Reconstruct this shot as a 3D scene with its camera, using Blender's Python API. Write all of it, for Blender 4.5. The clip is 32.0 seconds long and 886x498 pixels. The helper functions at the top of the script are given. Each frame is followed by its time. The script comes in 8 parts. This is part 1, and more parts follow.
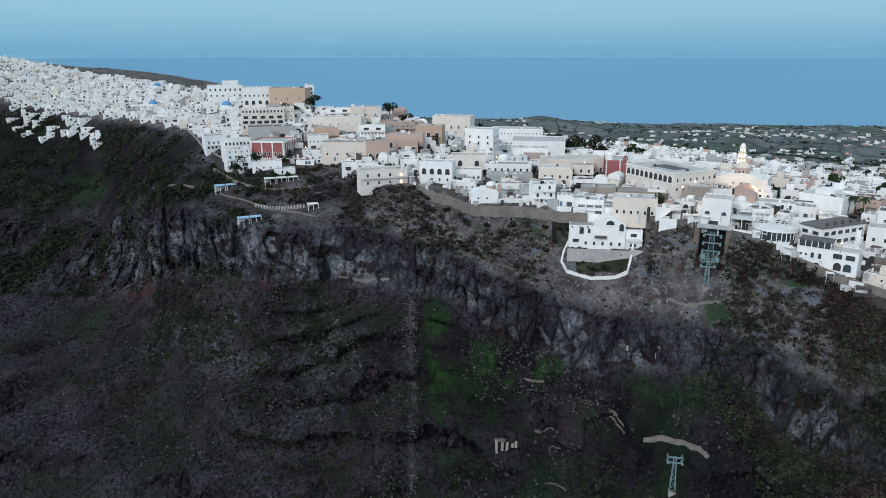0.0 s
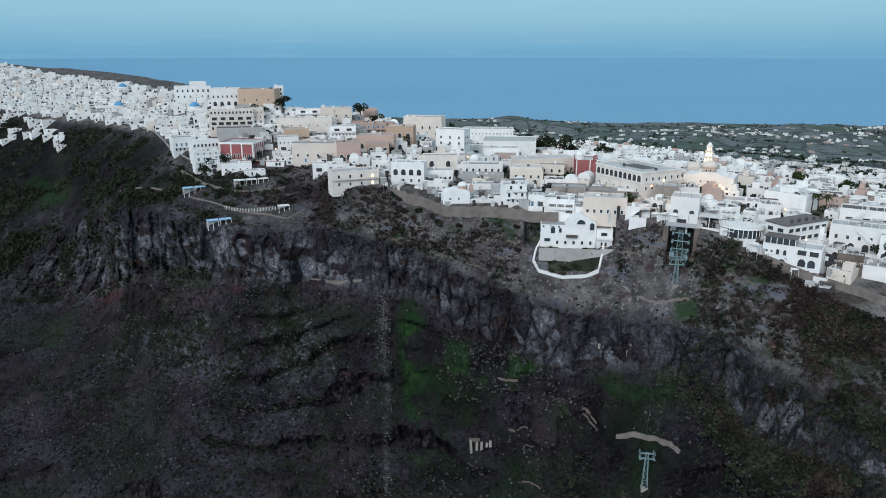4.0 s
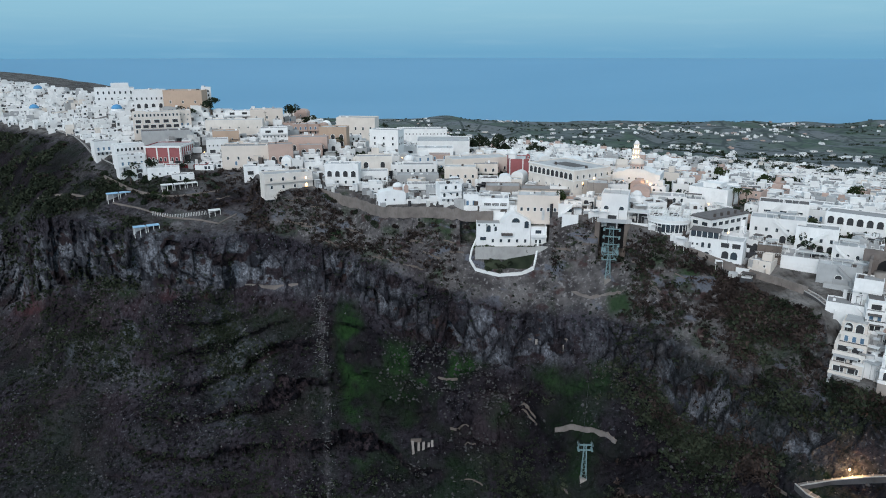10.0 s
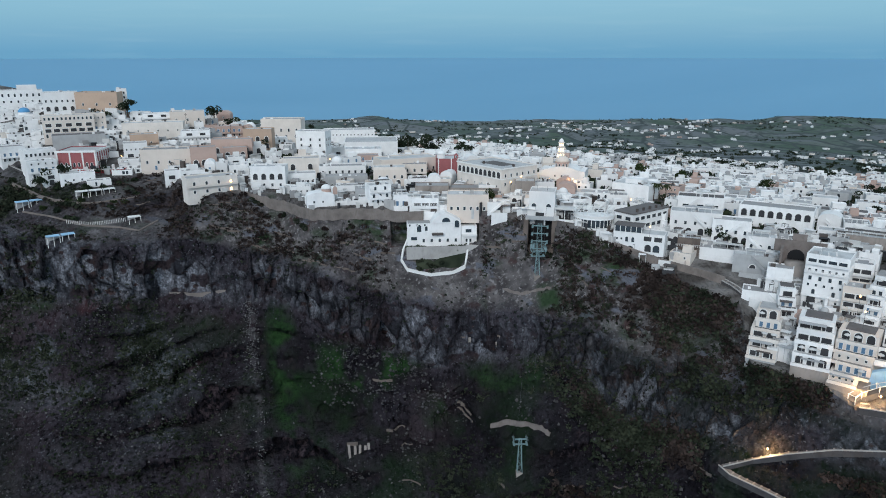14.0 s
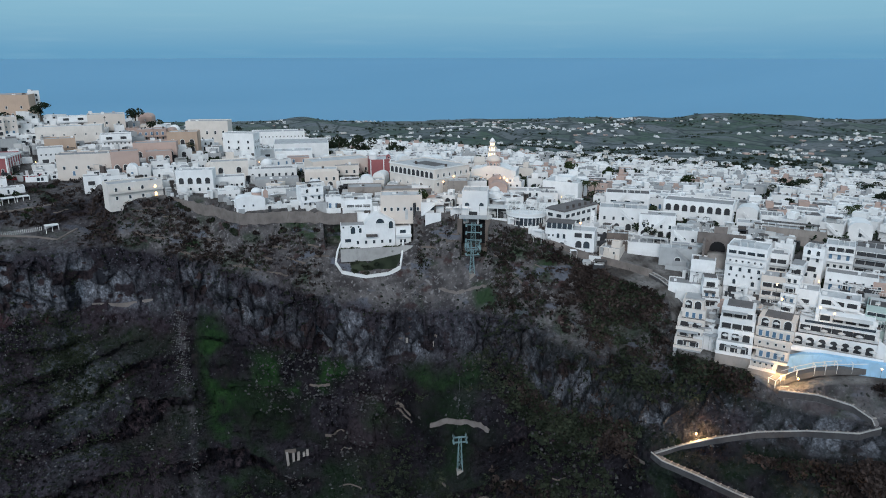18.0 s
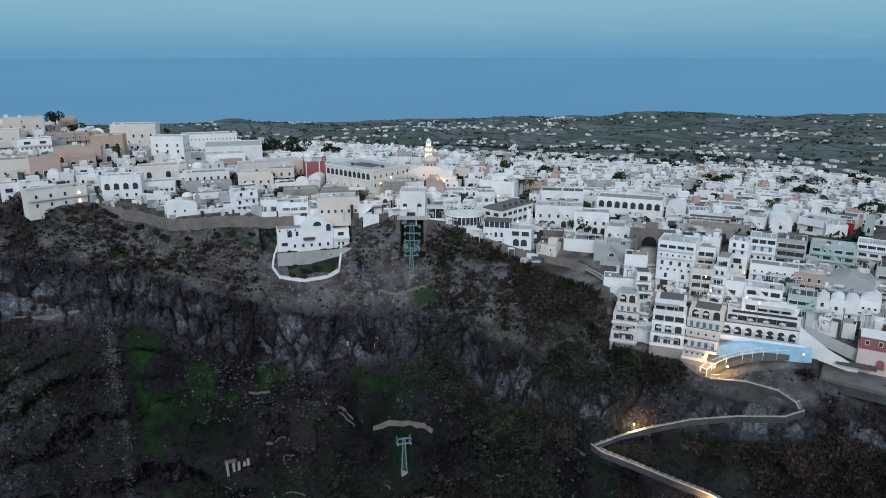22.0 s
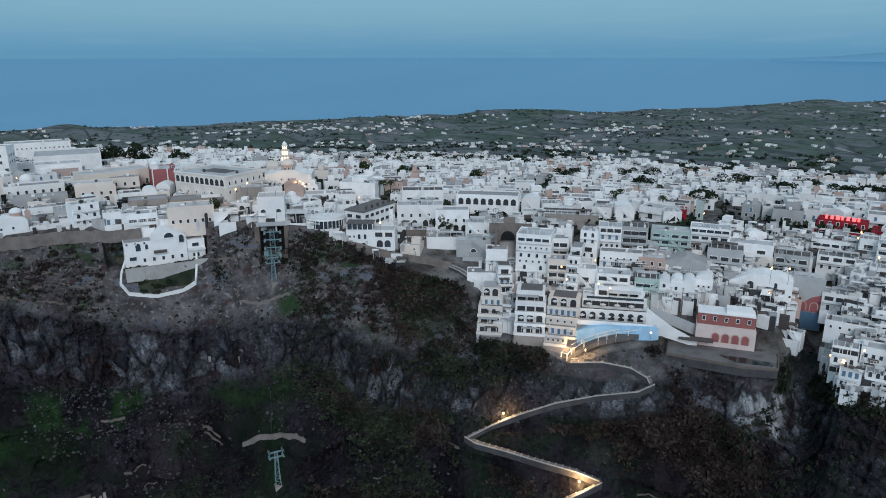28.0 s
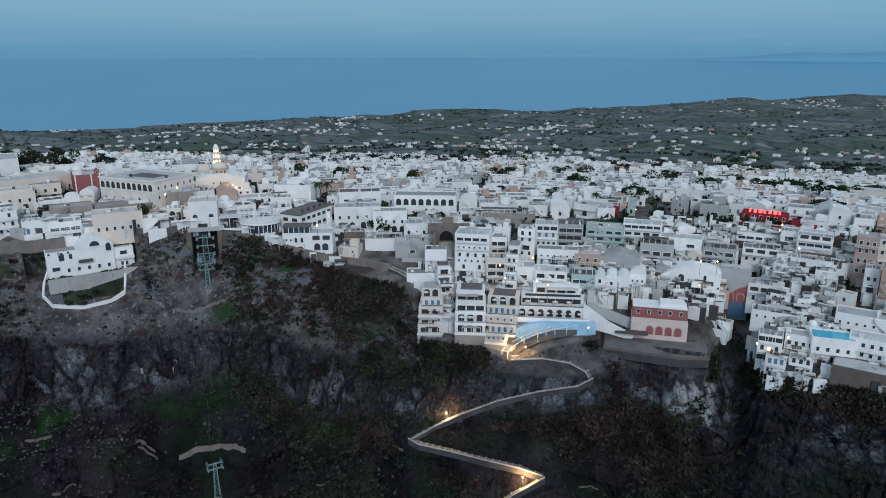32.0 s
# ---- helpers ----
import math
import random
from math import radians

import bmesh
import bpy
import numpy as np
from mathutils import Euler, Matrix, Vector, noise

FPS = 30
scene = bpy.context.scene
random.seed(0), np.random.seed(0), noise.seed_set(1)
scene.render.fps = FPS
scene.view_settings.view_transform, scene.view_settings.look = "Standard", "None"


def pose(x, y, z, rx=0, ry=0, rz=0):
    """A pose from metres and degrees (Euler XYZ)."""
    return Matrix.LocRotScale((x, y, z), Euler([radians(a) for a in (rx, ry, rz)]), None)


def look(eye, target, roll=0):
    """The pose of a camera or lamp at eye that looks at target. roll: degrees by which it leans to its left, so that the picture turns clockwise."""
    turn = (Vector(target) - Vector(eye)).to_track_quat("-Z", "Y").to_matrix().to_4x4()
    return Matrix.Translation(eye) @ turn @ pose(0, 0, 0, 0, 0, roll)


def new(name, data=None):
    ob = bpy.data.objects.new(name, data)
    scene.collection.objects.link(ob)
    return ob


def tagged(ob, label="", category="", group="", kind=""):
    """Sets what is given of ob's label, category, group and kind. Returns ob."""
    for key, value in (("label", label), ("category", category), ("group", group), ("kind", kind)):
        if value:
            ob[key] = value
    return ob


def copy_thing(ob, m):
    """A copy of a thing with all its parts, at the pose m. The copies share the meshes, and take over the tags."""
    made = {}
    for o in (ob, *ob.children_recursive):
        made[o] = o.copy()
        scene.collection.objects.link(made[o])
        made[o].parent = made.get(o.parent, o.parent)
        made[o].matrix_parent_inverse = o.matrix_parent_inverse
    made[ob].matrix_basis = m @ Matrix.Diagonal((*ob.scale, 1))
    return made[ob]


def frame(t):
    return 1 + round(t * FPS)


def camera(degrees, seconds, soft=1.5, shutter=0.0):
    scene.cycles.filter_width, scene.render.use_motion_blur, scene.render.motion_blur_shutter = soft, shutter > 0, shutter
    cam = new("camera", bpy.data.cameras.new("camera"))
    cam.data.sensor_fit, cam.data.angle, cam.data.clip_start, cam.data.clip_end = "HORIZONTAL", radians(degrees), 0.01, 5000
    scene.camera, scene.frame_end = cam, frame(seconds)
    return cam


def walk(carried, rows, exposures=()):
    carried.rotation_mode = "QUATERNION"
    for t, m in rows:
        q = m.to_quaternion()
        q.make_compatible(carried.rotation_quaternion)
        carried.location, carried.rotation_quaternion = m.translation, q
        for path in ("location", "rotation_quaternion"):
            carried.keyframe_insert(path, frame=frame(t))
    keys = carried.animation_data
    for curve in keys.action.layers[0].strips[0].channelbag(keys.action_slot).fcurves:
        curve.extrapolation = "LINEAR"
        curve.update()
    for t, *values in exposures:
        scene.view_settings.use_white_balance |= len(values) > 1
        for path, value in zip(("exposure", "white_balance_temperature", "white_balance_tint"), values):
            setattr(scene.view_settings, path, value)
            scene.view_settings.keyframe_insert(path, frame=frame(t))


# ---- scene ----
# The camera hangs nearly still in the air and pans to its right: seconds, place, bearing.
EYE, PITCH = 300.0, -15.925
cam = camera(65.32, 32.0, soft=1.0)
ROWS = [
    (0.0, 0.00, 0.00, 0.00, -0.00),
    (0.5, 0.03, 0.02, 0.05, 0.14),
    (1.0, 0.06, 0.04, 0.09, 0.37),
    (1.5, 0.08, 0.06, 0.13, 0.88),
    (2.0, 0.11, 0.08, 0.17, 1.21),
    (2.5, 0.13, 0.09, 0.20, 1.48),
    (3.0, 0.14, 0.10, 0.24, 1.76),
    (3.5, 0.16, 0.10, 0.27, 2.04),
    (5.5, 0.19, 0.11, 0.37, 3.48),
    (6.0, 0.19, 0.11, 0.40, 3.92),
    (6.5, 0.18, 0.11, 0.42, 4.35),
    (7.0, 0.18, 0.11, 0.44, 4.81),
    (7.5, 0.18, 0.11, 0.46, 5.30),
    (8.0, 0.17, 0.11, 0.48, 5.85),
    (8.5, 0.16, 0.10, 0.49, 6.40),
    (9.0, 0.15, 0.10, 0.51, 6.87),
    (9.5, 0.14, 0.10, 0.53, 7.16),
    (10.0, 0.13, 0.10, 0.55, 7.80),
    (10.5, 0.11, 0.10, 0.57, 8.56),
    (11.0, 0.10, 0.10, 0.59, 9.33),
    (11.5, 0.08, 0.10, 0.61, 9.90),
    (12.0, 0.07, 0.11, 0.63, 10.47),
    (12.5, 0.05, 0.11, 0.65, 11.06),
    (13.0, 0.03, 0.11, 0.67, 11.71),
    (13.5, 0.01, 0.12, 0.69, 12.64),
    (14.0, -0.01, 0.13, 0.71, 13.75),
    (14.5, -0.03, 0.14, 0.73, 14.59),
    (16.5, -0.10, 0.20, 0.83, 17.33),
    (17.0, -0.12, 0.22, 0.86, 17.99),
    (17.5, -0.14, 0.25, 0.89, 18.70),
    (18.0, -0.15, 0.27, 0.91, 19.40),
    (18.5, -0.17, 0.30, 0.94, 20.11),
    (19.0, -0.18, 0.32, 0.97, 20.82),
    (19.5, -0.19, 0.36, 1.00, 21.51),
    (20.0, -0.21, 0.39, 1.04, 22.13),
    (20.5, -0.21, 0.42, 1.07, 22.75),
    (21.0, -0.22, 0.46, 1.10, 23.37),
    (21.5, -0.23, 0.50, 1.14, 23.99),
    (22.0, -0.23, 0.54, 1.17, 24.69),
    (22.5, -0.24, 0.59, 1.20, 25.46),
    (23.0, -0.24, 0.63, 1.24, 26.24),
    (23.5, -0.23, 0.68, 1.27, 27.07),
    (24.0, -0.23, 0.73, 1.31, 28.04),
    (24.5, -0.22, 0.79, 1.35, 29.02),
    (25.0, -0.21, 0.84, 1.38, 30.03),
    (25.5, -0.19, 0.89, 1.42, 31.17),
    (27.5, -0.10, 1.13, 1.55, 35.86),
    (28.0, -0.06, 1.20, 1.58, 36.40),
    (28.5, -0.02, 1.26, 1.61, 37.10),
    (29.0, 0.02, 1.33, 1.64, 37.82),
    (29.5, 0.07, 1.39, 1.67, 38.34),
    (30.0, 0.12, 1.46, 1.69, 38.98),
    (30.5, 0.17, 1.53, 1.72, 39.70),
    (31.0, 0.23, 1.59, 1.74, 40.41),
    (31.5, 0.30, 1.66, 1.76, 41.07),
    (32.0, 0.37, 1.73, 1.77, 41.66),
]
walk(cam, [(t, pose(x, y, EYE + z, 90 + PITCH, 0, -bearing)) for t, x, y, z, bearing in ROWS],
     exposures=((0.0, 0.32, 6750, 10), (9.0, 0.28, 6700, 10), (18.0, 0.09, 6500, 10), (25.0, -0.05, 6400, 10), (32.0, -0.14, 6360, 10)))

# ---------------------------------------------------------------- dusk light
world = bpy.data.worlds.new("dusk_sky")
scene.world = world
world.use_nodes = True
wn, wl = world.node_tree.nodes, world.node_tree.links
wn.clear()
w_out, w_bg = wn.new("ShaderNodeOutputWorld"), wn.new("ShaderNodeBackground")
w_co, w_sep, w_ramp = wn.new("ShaderNodeTexCoord"), wn.new("ShaderNodeSeparateXYZ"), wn.new("ShaderNodeValToRGB")
wl.new(w_co.outputs["Generated"], w_sep.inputs[0])
wl.new(w_sep.outputs["Z"], w_ramp.inputs[0])
SKY = [(0.0, (0.125, 0.32, 0.50)), (0.003, (0.13, 0.33, 0.51)), (0.02, (0.16, 0.365, 0.53)), (0.045, (0.20, 0.42, 0.565)), (0.075, (0.225, 0.455, 0.61)), (0.3, (0.38, 0.54, 0.66)), (1.0, (0.41, 0.53, 0.66))]
ramp = w_ramp.color_ramp
while len(ramp.elements) < len(SKY):
    ramp.elements.new(0.5)
for e, (p, c) in zip(ramp.elements, SKY):
    e.position, e.color = p, (*c, 1)
# thin streaks of cloud low over the sea
w_map, w_noise, w_cr, w_mix = wn.new("ShaderNodeMapping"), wn.new("ShaderNodeTexNoise"), wn.new("ShaderNodeValToRGB"), wn.new("ShaderNodeMix")
w_map.inputs["Scale"].default_value = (5, 5, 60)
w_noise.inputs["Scale"].default_value, w_noise.inputs["Detail"].default_value = 1.6, 5
w_cr.color_ramp.elements[0].position, w_cr.color_ramp.elements[1].position = 0.52, 0.8
w_cr.color_ramp.elements[0].color, w_cr.color_ramp.elements[1].color = (0, 0, 0, 1), (0.12, 0.12, 0.12, 1)
w_mix.data_type = "RGBA"
wl.new(w_co.outputs["Generated"], w_map.inputs["Vector"])
wl.new(w_map.outputs[0], w_noise.inputs["Vector"])
wl.new(w_noise.outputs[0], w_cr.inputs[0])
wl.new(w_cr.outputs[0], w_mix.inputs[0])
wl.new(w_ramp.outputs[0], w_mix.inputs[6])
w_mix.inputs[7].default_value = (0.36, 0.55, 0.65, 1)
# the afterglow of the set sun, behind the camera, from the clear-sky model
w_sky, w_add, w_str = wn.new("ShaderNodeTexSky"), wn.new("ShaderNodeMix"), wn.new("ShaderNodeVectorMath")
w_sky.sky_type, w_sky.sun_disc = "NISHITA", False
w_sky.sun_elevation, w_sky.sun_rotation = radians(1.5), radians(200)
w_str.operation = "SCALE"
w_str.inputs["Scale"].default_value = 0.008
w_add.data_type, w_add.blend_type = "RGBA", "ADD"
w_add.inputs[0].default_value = 1
wl.new(w_sky.outputs[0], w_str.inputs[0])
# the western sky, behind the camera, still holds warm light
w_west, w_wmix = wn.new("ShaderNodeMapRange"), wn.new("ShaderNodeMix")
w_west.interpolation_type = "SMOOTHSTEP"
w_west.inputs["From Min"].default_value, w_west.inputs["From Max"].default_value = 0.1, -1.0
w_wmix.data_type = "RGBA"
w_wmix.inputs[7].default_value = (0.57, 0.665, 0.74, 1)
wl.new(w_sep.outputs["Y"], w_west.inputs["Value"])
wl.new(w_west.outputs[0], w_wmix.inputs[0])
wl.new(w_mix.outputs[2], w_wmix.inputs[6])
wl.new(w_wmix.outputs[2], w_add.inputs[6])
wl.new(w_str.outputs[0], w_add.inputs[7])
wl.new(w_add.outputs[2], w_bg.inputs[0])
w_bg.inputs[1].default_value = 1.0
wl.new(w_bg.outputs[0], w_out.inputs[0])

sun = new("sun", bpy.data.lights.new("sun", "SUN"))
sun.data.energy, sun.data.angle, sun.data.color = 1.3, radians(24), (0.94, 0.965, 1.0)
sun.matrix_world = look((-300, -230, 560), (60, 300, 200))

# ---------------------------------------------------------------- materials
MATS = {}


def nodes_of(name):
    m = bpy.data.materials.new(name)
    m.use_nodes = True
    MATS[name] = m
    return m, m.node_tree.nodes, m.node_tree.links, m.node_tree.nodes["Principled BSDF"]


def mixer(n, l, fac, a, b, blend="MIX"):
    k = n.new("ShaderNodeMix")
    k.data_type, k.blend_type = "RGBA", blend
    for i, v in ((0, fac), (6, a), (7, b)):
        if isinstance(v, (tuple, float, int)):
            k.inputs[i].default_value = (*v, 1) if isinstance(v, tuple) and len(v) == 3 else v
        else:
            l.new(v, k.inputs[i])
    return k.outputs[2]


def noise_at(n, l, co, scale, detail=4, low=0.35, high=0.65, stretch=None):
    t, r = n.new("ShaderNodeTexNoise"), n.new("ShaderNodeMapRange")
    t.inputs["Scale"].default_value, t.inputs["Detail"].default_value = scale, detail
    if stretch:
        g = n.new("ShaderNodeMapping")
        g.inputs["Scale"].default_value = stretch
        l.new(co, g.inputs["Vector"])
        co = g.outputs[0]
    l.new(co, t.inputs["Vector"])
    r.inputs["From Min"].default_value, r.inputs["From Max"].default_value = low, high
    l.new(t.outputs[0], r.inputs["Value"])
    return r.outputs[0]


def surface(name, rgb, roughness=0.8, grain=1.5, stain=0.15, dark=0.6, vary=0.12, bump=0.1, metal=0.0, tint=None):
    """Paint, plaster, stone or metal: stains at two scales, a little relief, and a shade of its own for each thing."""
    m, n, l, b = nodes_of(name)
    geo, info = n.new("ShaderNodeNewGeometry"), n.new("ShaderNodeObjectInfo")
    co = geo.outputs["Position"]
    d = tuple(c * dark for c in rgb)
    c = mixer(n, l, noise_at(n, l, co, 0.22, 5, 0.42, 0.75), rgb, tuple(x * (1 - stain) for x in rgb))
    s = n.new("ShaderNodeMath")
    s.operation = "MULTIPLY"
    l.new(noise_at(n, l, co, grain, 6, 0.52, 0.85, (1, 1, 0.35)), s.inputs[0])
    s.inputs[1].default_value = stain * 2.2
    c = mixer(n, l, s.outputs[0], c, d)
    if vary:
        h = n.new("ShaderNodeMath")
        h.operation = "MULTIPLY"
        l.new(info.outputs["Random"], h.inputs[0])
        h.operation = "ADD"
        l.new(geo.outputs["Random Per Island"], h.inputs[1])
        fr = n.new("ShaderNodeMath")
        fr.operation = "FRACT"
        l.new(h.outputs[0], fr.inputs[0])
        h = fr
        c = mixer(n, l, h.outputs[0], c, mixer(n, l, vary, c, tint or tuple(x * 0.55 for x in rgb)))
    l.new(c, b.inputs["Base Color"])
    b.inputs["Roughness"].default_value, b.inputs["Metallic"].default_value = roughness, metal
    b.inputs["Specular IOR Level"].default_value = 0.5 if roughness < 0.8 else 0.15
    if bump:
        k = n.new("ShaderNodeBump")
        k.inputs["Strength"].default_value, k.inputs["Distance"].default_value = bump, 0.1
        l.new(noise_at(n, l, co, grain * 2, 5, 0, 1), k.inputs["Height"])
        l.new(k.outputs[0], b.inputs["Normal"])
    return m


surface("white_plaster", (0.87, 0.875, 0.88), 0.85, stain=0.16, vary=0.6, tint=(0.62, 0.62, 0.62))
surface("cream_plaster", (0.74, 0.695, 0.65), 0.85, stain=0.16, vary=0.6, tint=(0.64, 0.55, 0.485))
surface("grey_plaster", (0.45, 0.46, 0.47), 0.85, stain=0.2, vary=0.5)
surface("ochre_plaster", (0.55, 0.41, 0.32), 0.85, stain=0.12, vary=0.3)
surface("blush_plaster", (0.66, 0.55, 0.525), 0.85, stain=0.15, vary=0.0)
surface("rose_plaster", (0.30, 0.12, 0.115), 0.8, stain=0.2, vary=0.0)
surface("pink_plaster", (0.54, 0.40, 0.35), 0.85, stain=0.12, vary=0.4)
surface("red_plaster", (0.33, 0.115, 0.12), 0.8, stain=0.2, vary=0.0)
surface("crimson_plaster", (0.30, 0.025, 0.04), 0.8, stain=0.2, vary=0.0)
surface("teal_plaster", (0.44, 0.55, 0.53), 0.8, stain=0.2, vary=0.4)
surface("blue_plaster", (0.36, 0.60, 0.82), 0.8, stain=0.25, vary=0.2)
surface("blue_dome_paint", (0.08, 0.30, 0.55), 0.6, stain=0.15, vary=0.0)
surface("roof_screed", (0.62, 0.63, 0.64), 0.9, stain=0.35, vary=0.9, tint=(0.24, 0.235, 0.235))
surface("dark_roof", (0.16, 0.15, 0.15), 0.9, stain=0.3, vary=0.4)
surface("trim_white", (0.80, 0.80, 0.79), 0.7, stain=0.06, vary=0.2)
surface("stone_wall", (0.17, 0.14, 0.125), 0.95, grain=1.2, stain=0.35, vary=0.3, bump=0.6)
surface("ruin_stone", (0.225, 0.195, 0.182), 0.95, grain=1.0, stain=0.4, vary=0.3, bump=0.7)
surface("pale_stone", (0.33, 0.295, 0.272), 0.95, grain=1.2, stain=0.3, vary=0.2, bump=0.5)
surface("shutter_blue", (0.10, 0.20, 0.32), 0.6, stain=0.1, vary=0.5)
surface("dark_timber", (0.09, 0.075, 0.07), 0.7, stain=0.2, vary=0.4)
surface("grey_steel", (0.24, 0.36, 0.38), 0.5, stain=0.2, vary=0.1, metal=0.3)
surface("canvas", (0.62, 0.62, 0.61), 0.9, stain=0.15, vary=0.6, tint=(0.42, 0.42, 0.42))
surface("weathered_white", (0.44, 0.43, 0.42), 0.9, grain=1.2, stain=0.35, vary=0.3, bump=0.3)
surface("rubble_wall", (0.235, 0.205, 0.19), 0.95, grain=1.6, stain=0.5, vary=0.2, bump=0.8)
surface("paving", (0.13, 0.125, 0.125), 0.9, grain=2.0, stain=0.3, vary=0.0, bump=0.3)
surface("asphalt", (0.24, 0.24, 0.25), 0.9, stain=0.2, vary=0.0)
surface("trunk_bark", (0.10, 0.075, 0.055), 0.95, stain=0.3, vary=0.3)
surface("boulder_rock", (0.075, 0.072, 0.075), 0.95, grain=1.0, stain=0.4, vary=0.0, bump=0.7)
surface("weathered_rock", (0.165, 0.165, 0.168), 0.95, grain=1.4, stain=0.4, vary=0.7, bump=0.6)
# dark tone for the panes of open rooms: their shade is put into the colour
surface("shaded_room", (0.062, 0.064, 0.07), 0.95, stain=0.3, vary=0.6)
surface("lane_paving", (0.17, 0.16, 0.16), 0.9, grain=2.0, stain=0.4, vary=0.0, bump=0.4)
# near-black that paints the deep shade of bays, caves and the ruin arch
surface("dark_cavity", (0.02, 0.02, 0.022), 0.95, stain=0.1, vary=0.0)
surface("cable_steel", (0.06, 0.065, 0.07), 0.6, stain=0.1, vary=0.0)

m_, n_, l_, b_ = nodes_of("window_glass")
b_.inputs["Base Color"].default_value = (0.035, 0.045, 0.055, 1)
b_.inputs["Roughness"].default_value = 0.18
m_, n_, l_, b_ = nodes_of("pool_water")
b_.inputs["Base Color"].default_value = (0.04, 0.42, 0.58, 1)
b_.inputs["Roughness"].default_value = 0.1
m_, n_, l_, b_ = nodes_of("dark_pool_water")
b_.inputs["Base Color"].default_value = (0.012, 0.022, 0.022, 1)
b_.inputs["Roughness"].default_value = 0.08


def glow(name, rgb, strength):
    m, n, l, b = nodes_of(name)
    b.inputs["Base Color"].default_value = (*rgb, 1)
    b.inputs["Emission Color"].default_value = (*rgb, 1)
    b.inputs["Emission Strength"].default_value = strength


glow("lamp_warm", (1.0, 0.52, 0.20), 5)
glow("lamp_white", (1.0, 0.88, 0.70), 9)
glow("lamp_amber", (1.0, 0.72, 0.42), 2.2)
glow("sign_red", (1.0, 0.10, 0.10), 2.5)


def foliage(name, a, b2):
    m, n, l, b = nodes_of(name)
    geo, info = n.new("ShaderNodeNewGeometry"), n.new("ShaderNodeObjectInfo")
    c = mixer(n, l, geo.outputs["Random Per Island"], a, b2)
    c = mixer(n, l, noise_at(n, l, geo.outputs["Position"], 0.12, 3), c, tuple(x * 0.6 for x in a))
    l.new(c, b.inputs["Base Color"])
    b.inputs["Roughness"].default_value, b.inputs["Specular IOR Level"].default_value = 0.9, 0.08


foliage("pine_leaf", (0.022, 0.034, 0.022), (0.045, 0.06, 0.032))
foliage("palm_leaf", (0.05, 0.065, 0.03), (0.03, 0.045, 0.025))
foliage("hedge_leaf", (0.03, 0.05, 0.02), (0.055, 0.07, 0.03))
foliage("green_scrub", (0.024, 0.033, 0.022), (0.060, 0.070, 0.046))
foliage("brown_scrub", (0.030, 0.023, 0.022), (0.078, 0.058, 0.052))

# the hillside: dark soil, basalt faces, cinder, spring grass, fields and the paved town, each where the land has it
m, n, l, b = nodes_of("hillside")
co = n.new("ShaderNodeNewGeometry").outputs["Position"]


def zone(name):
    a = n.new("ShaderNodeAttribute")
    a.attribute_name = name
    return a.outputs["Fac"]


soil = mixer(n, l, noise_at(n, l, co, 0.045, 6, 0.35, 0.68), (0.024, 0.0190, 0.0210), (0.062, 0.050, 0.054))
soil = mixer(n, l, noise_at(n, l, co, 0.5, 6, 0.46, 0.66), soil, (0.004, 0.0035, 0.004))
soil = mixer(n, l, noise_at(n, l, co, 0.9, 3, 0.62, 0.68), soil, (0.115, 0.108, 0.108))
grass = mixer(n, l, noise_at(n, l, co, 0.35, 6, 0.35, 0.7), (0.014, 0.030, 0.010), (0.022, 0.028, 0.018))
soil = mixer(n, l, zone("grass"), soil, grass)
scree = mixer(n, l, noise_at(n, l, co, 0.3, 6, 0.36, 0.68), (0.064, 0.071, 0.068), (0.165, 0.172, 0.172))
soil = mixer(n, l, zone("scree"), soil, scree)
turf = mixer(n, l, noise_at(n, l, co, 0.28, 7, 0.34, 0.66), (0.011, 0.026, 0.009), (0.026, 0.056, 0.017))
turf = mixer(n, l, noise_at(n, l, co, 0.9, 5, 0.56, 0.72), turf, (0.007, 0.011, 0.007))
cinder = mixer(n, l, noise_at(n, l, co, 0.25, 5, 0.35, 0.7), (0.075, 0.024, 0.023), (0.034, 0.018, 0.018))
soil = mixer(n, l, zone("cinder"), soil, cinder)
pale = mixer(n, l, noise_at(n, l, co, 0.3, 6, 0.4, 0.65), (0.085, 0.072, 0.066), (0.165, 0.145, 0.135))
soil = mixer(n, l, zone("pale"), soil, pale)
brow = mixer(n, l, noise_at(n, l, co, 0.16, 7, 0.38, 0.66), (0.060, 0.050, 0.045), (0.170, 0.144, 0.126))
brow = mixer(n, l, noise_at(n, l, co, 0.7, 5, 0.55, 0.7), brow, (0.26, 0.225, 0.20))
brow = mixer(n, l, noise_at(n, l, co, 0.06, 5, 0.54, 0.66), brow, (0.036, 0.056, 0.026))
brow = mixer(n, l, noise_at(n, l, co, 0.1, 6, 0.58, 0.66, (1.3, 1.3, 2)), brow, (0.070, 0.042, 0.036))
brow = mixer(n, l, noise_at(n, l, co, 0.085, 6, 0.6, 0.66, (1, 1, 2.5)), brow, (0.14, 0.135, 0.14))
soil = mixer(n, l, zone("brow"), soil, brow)

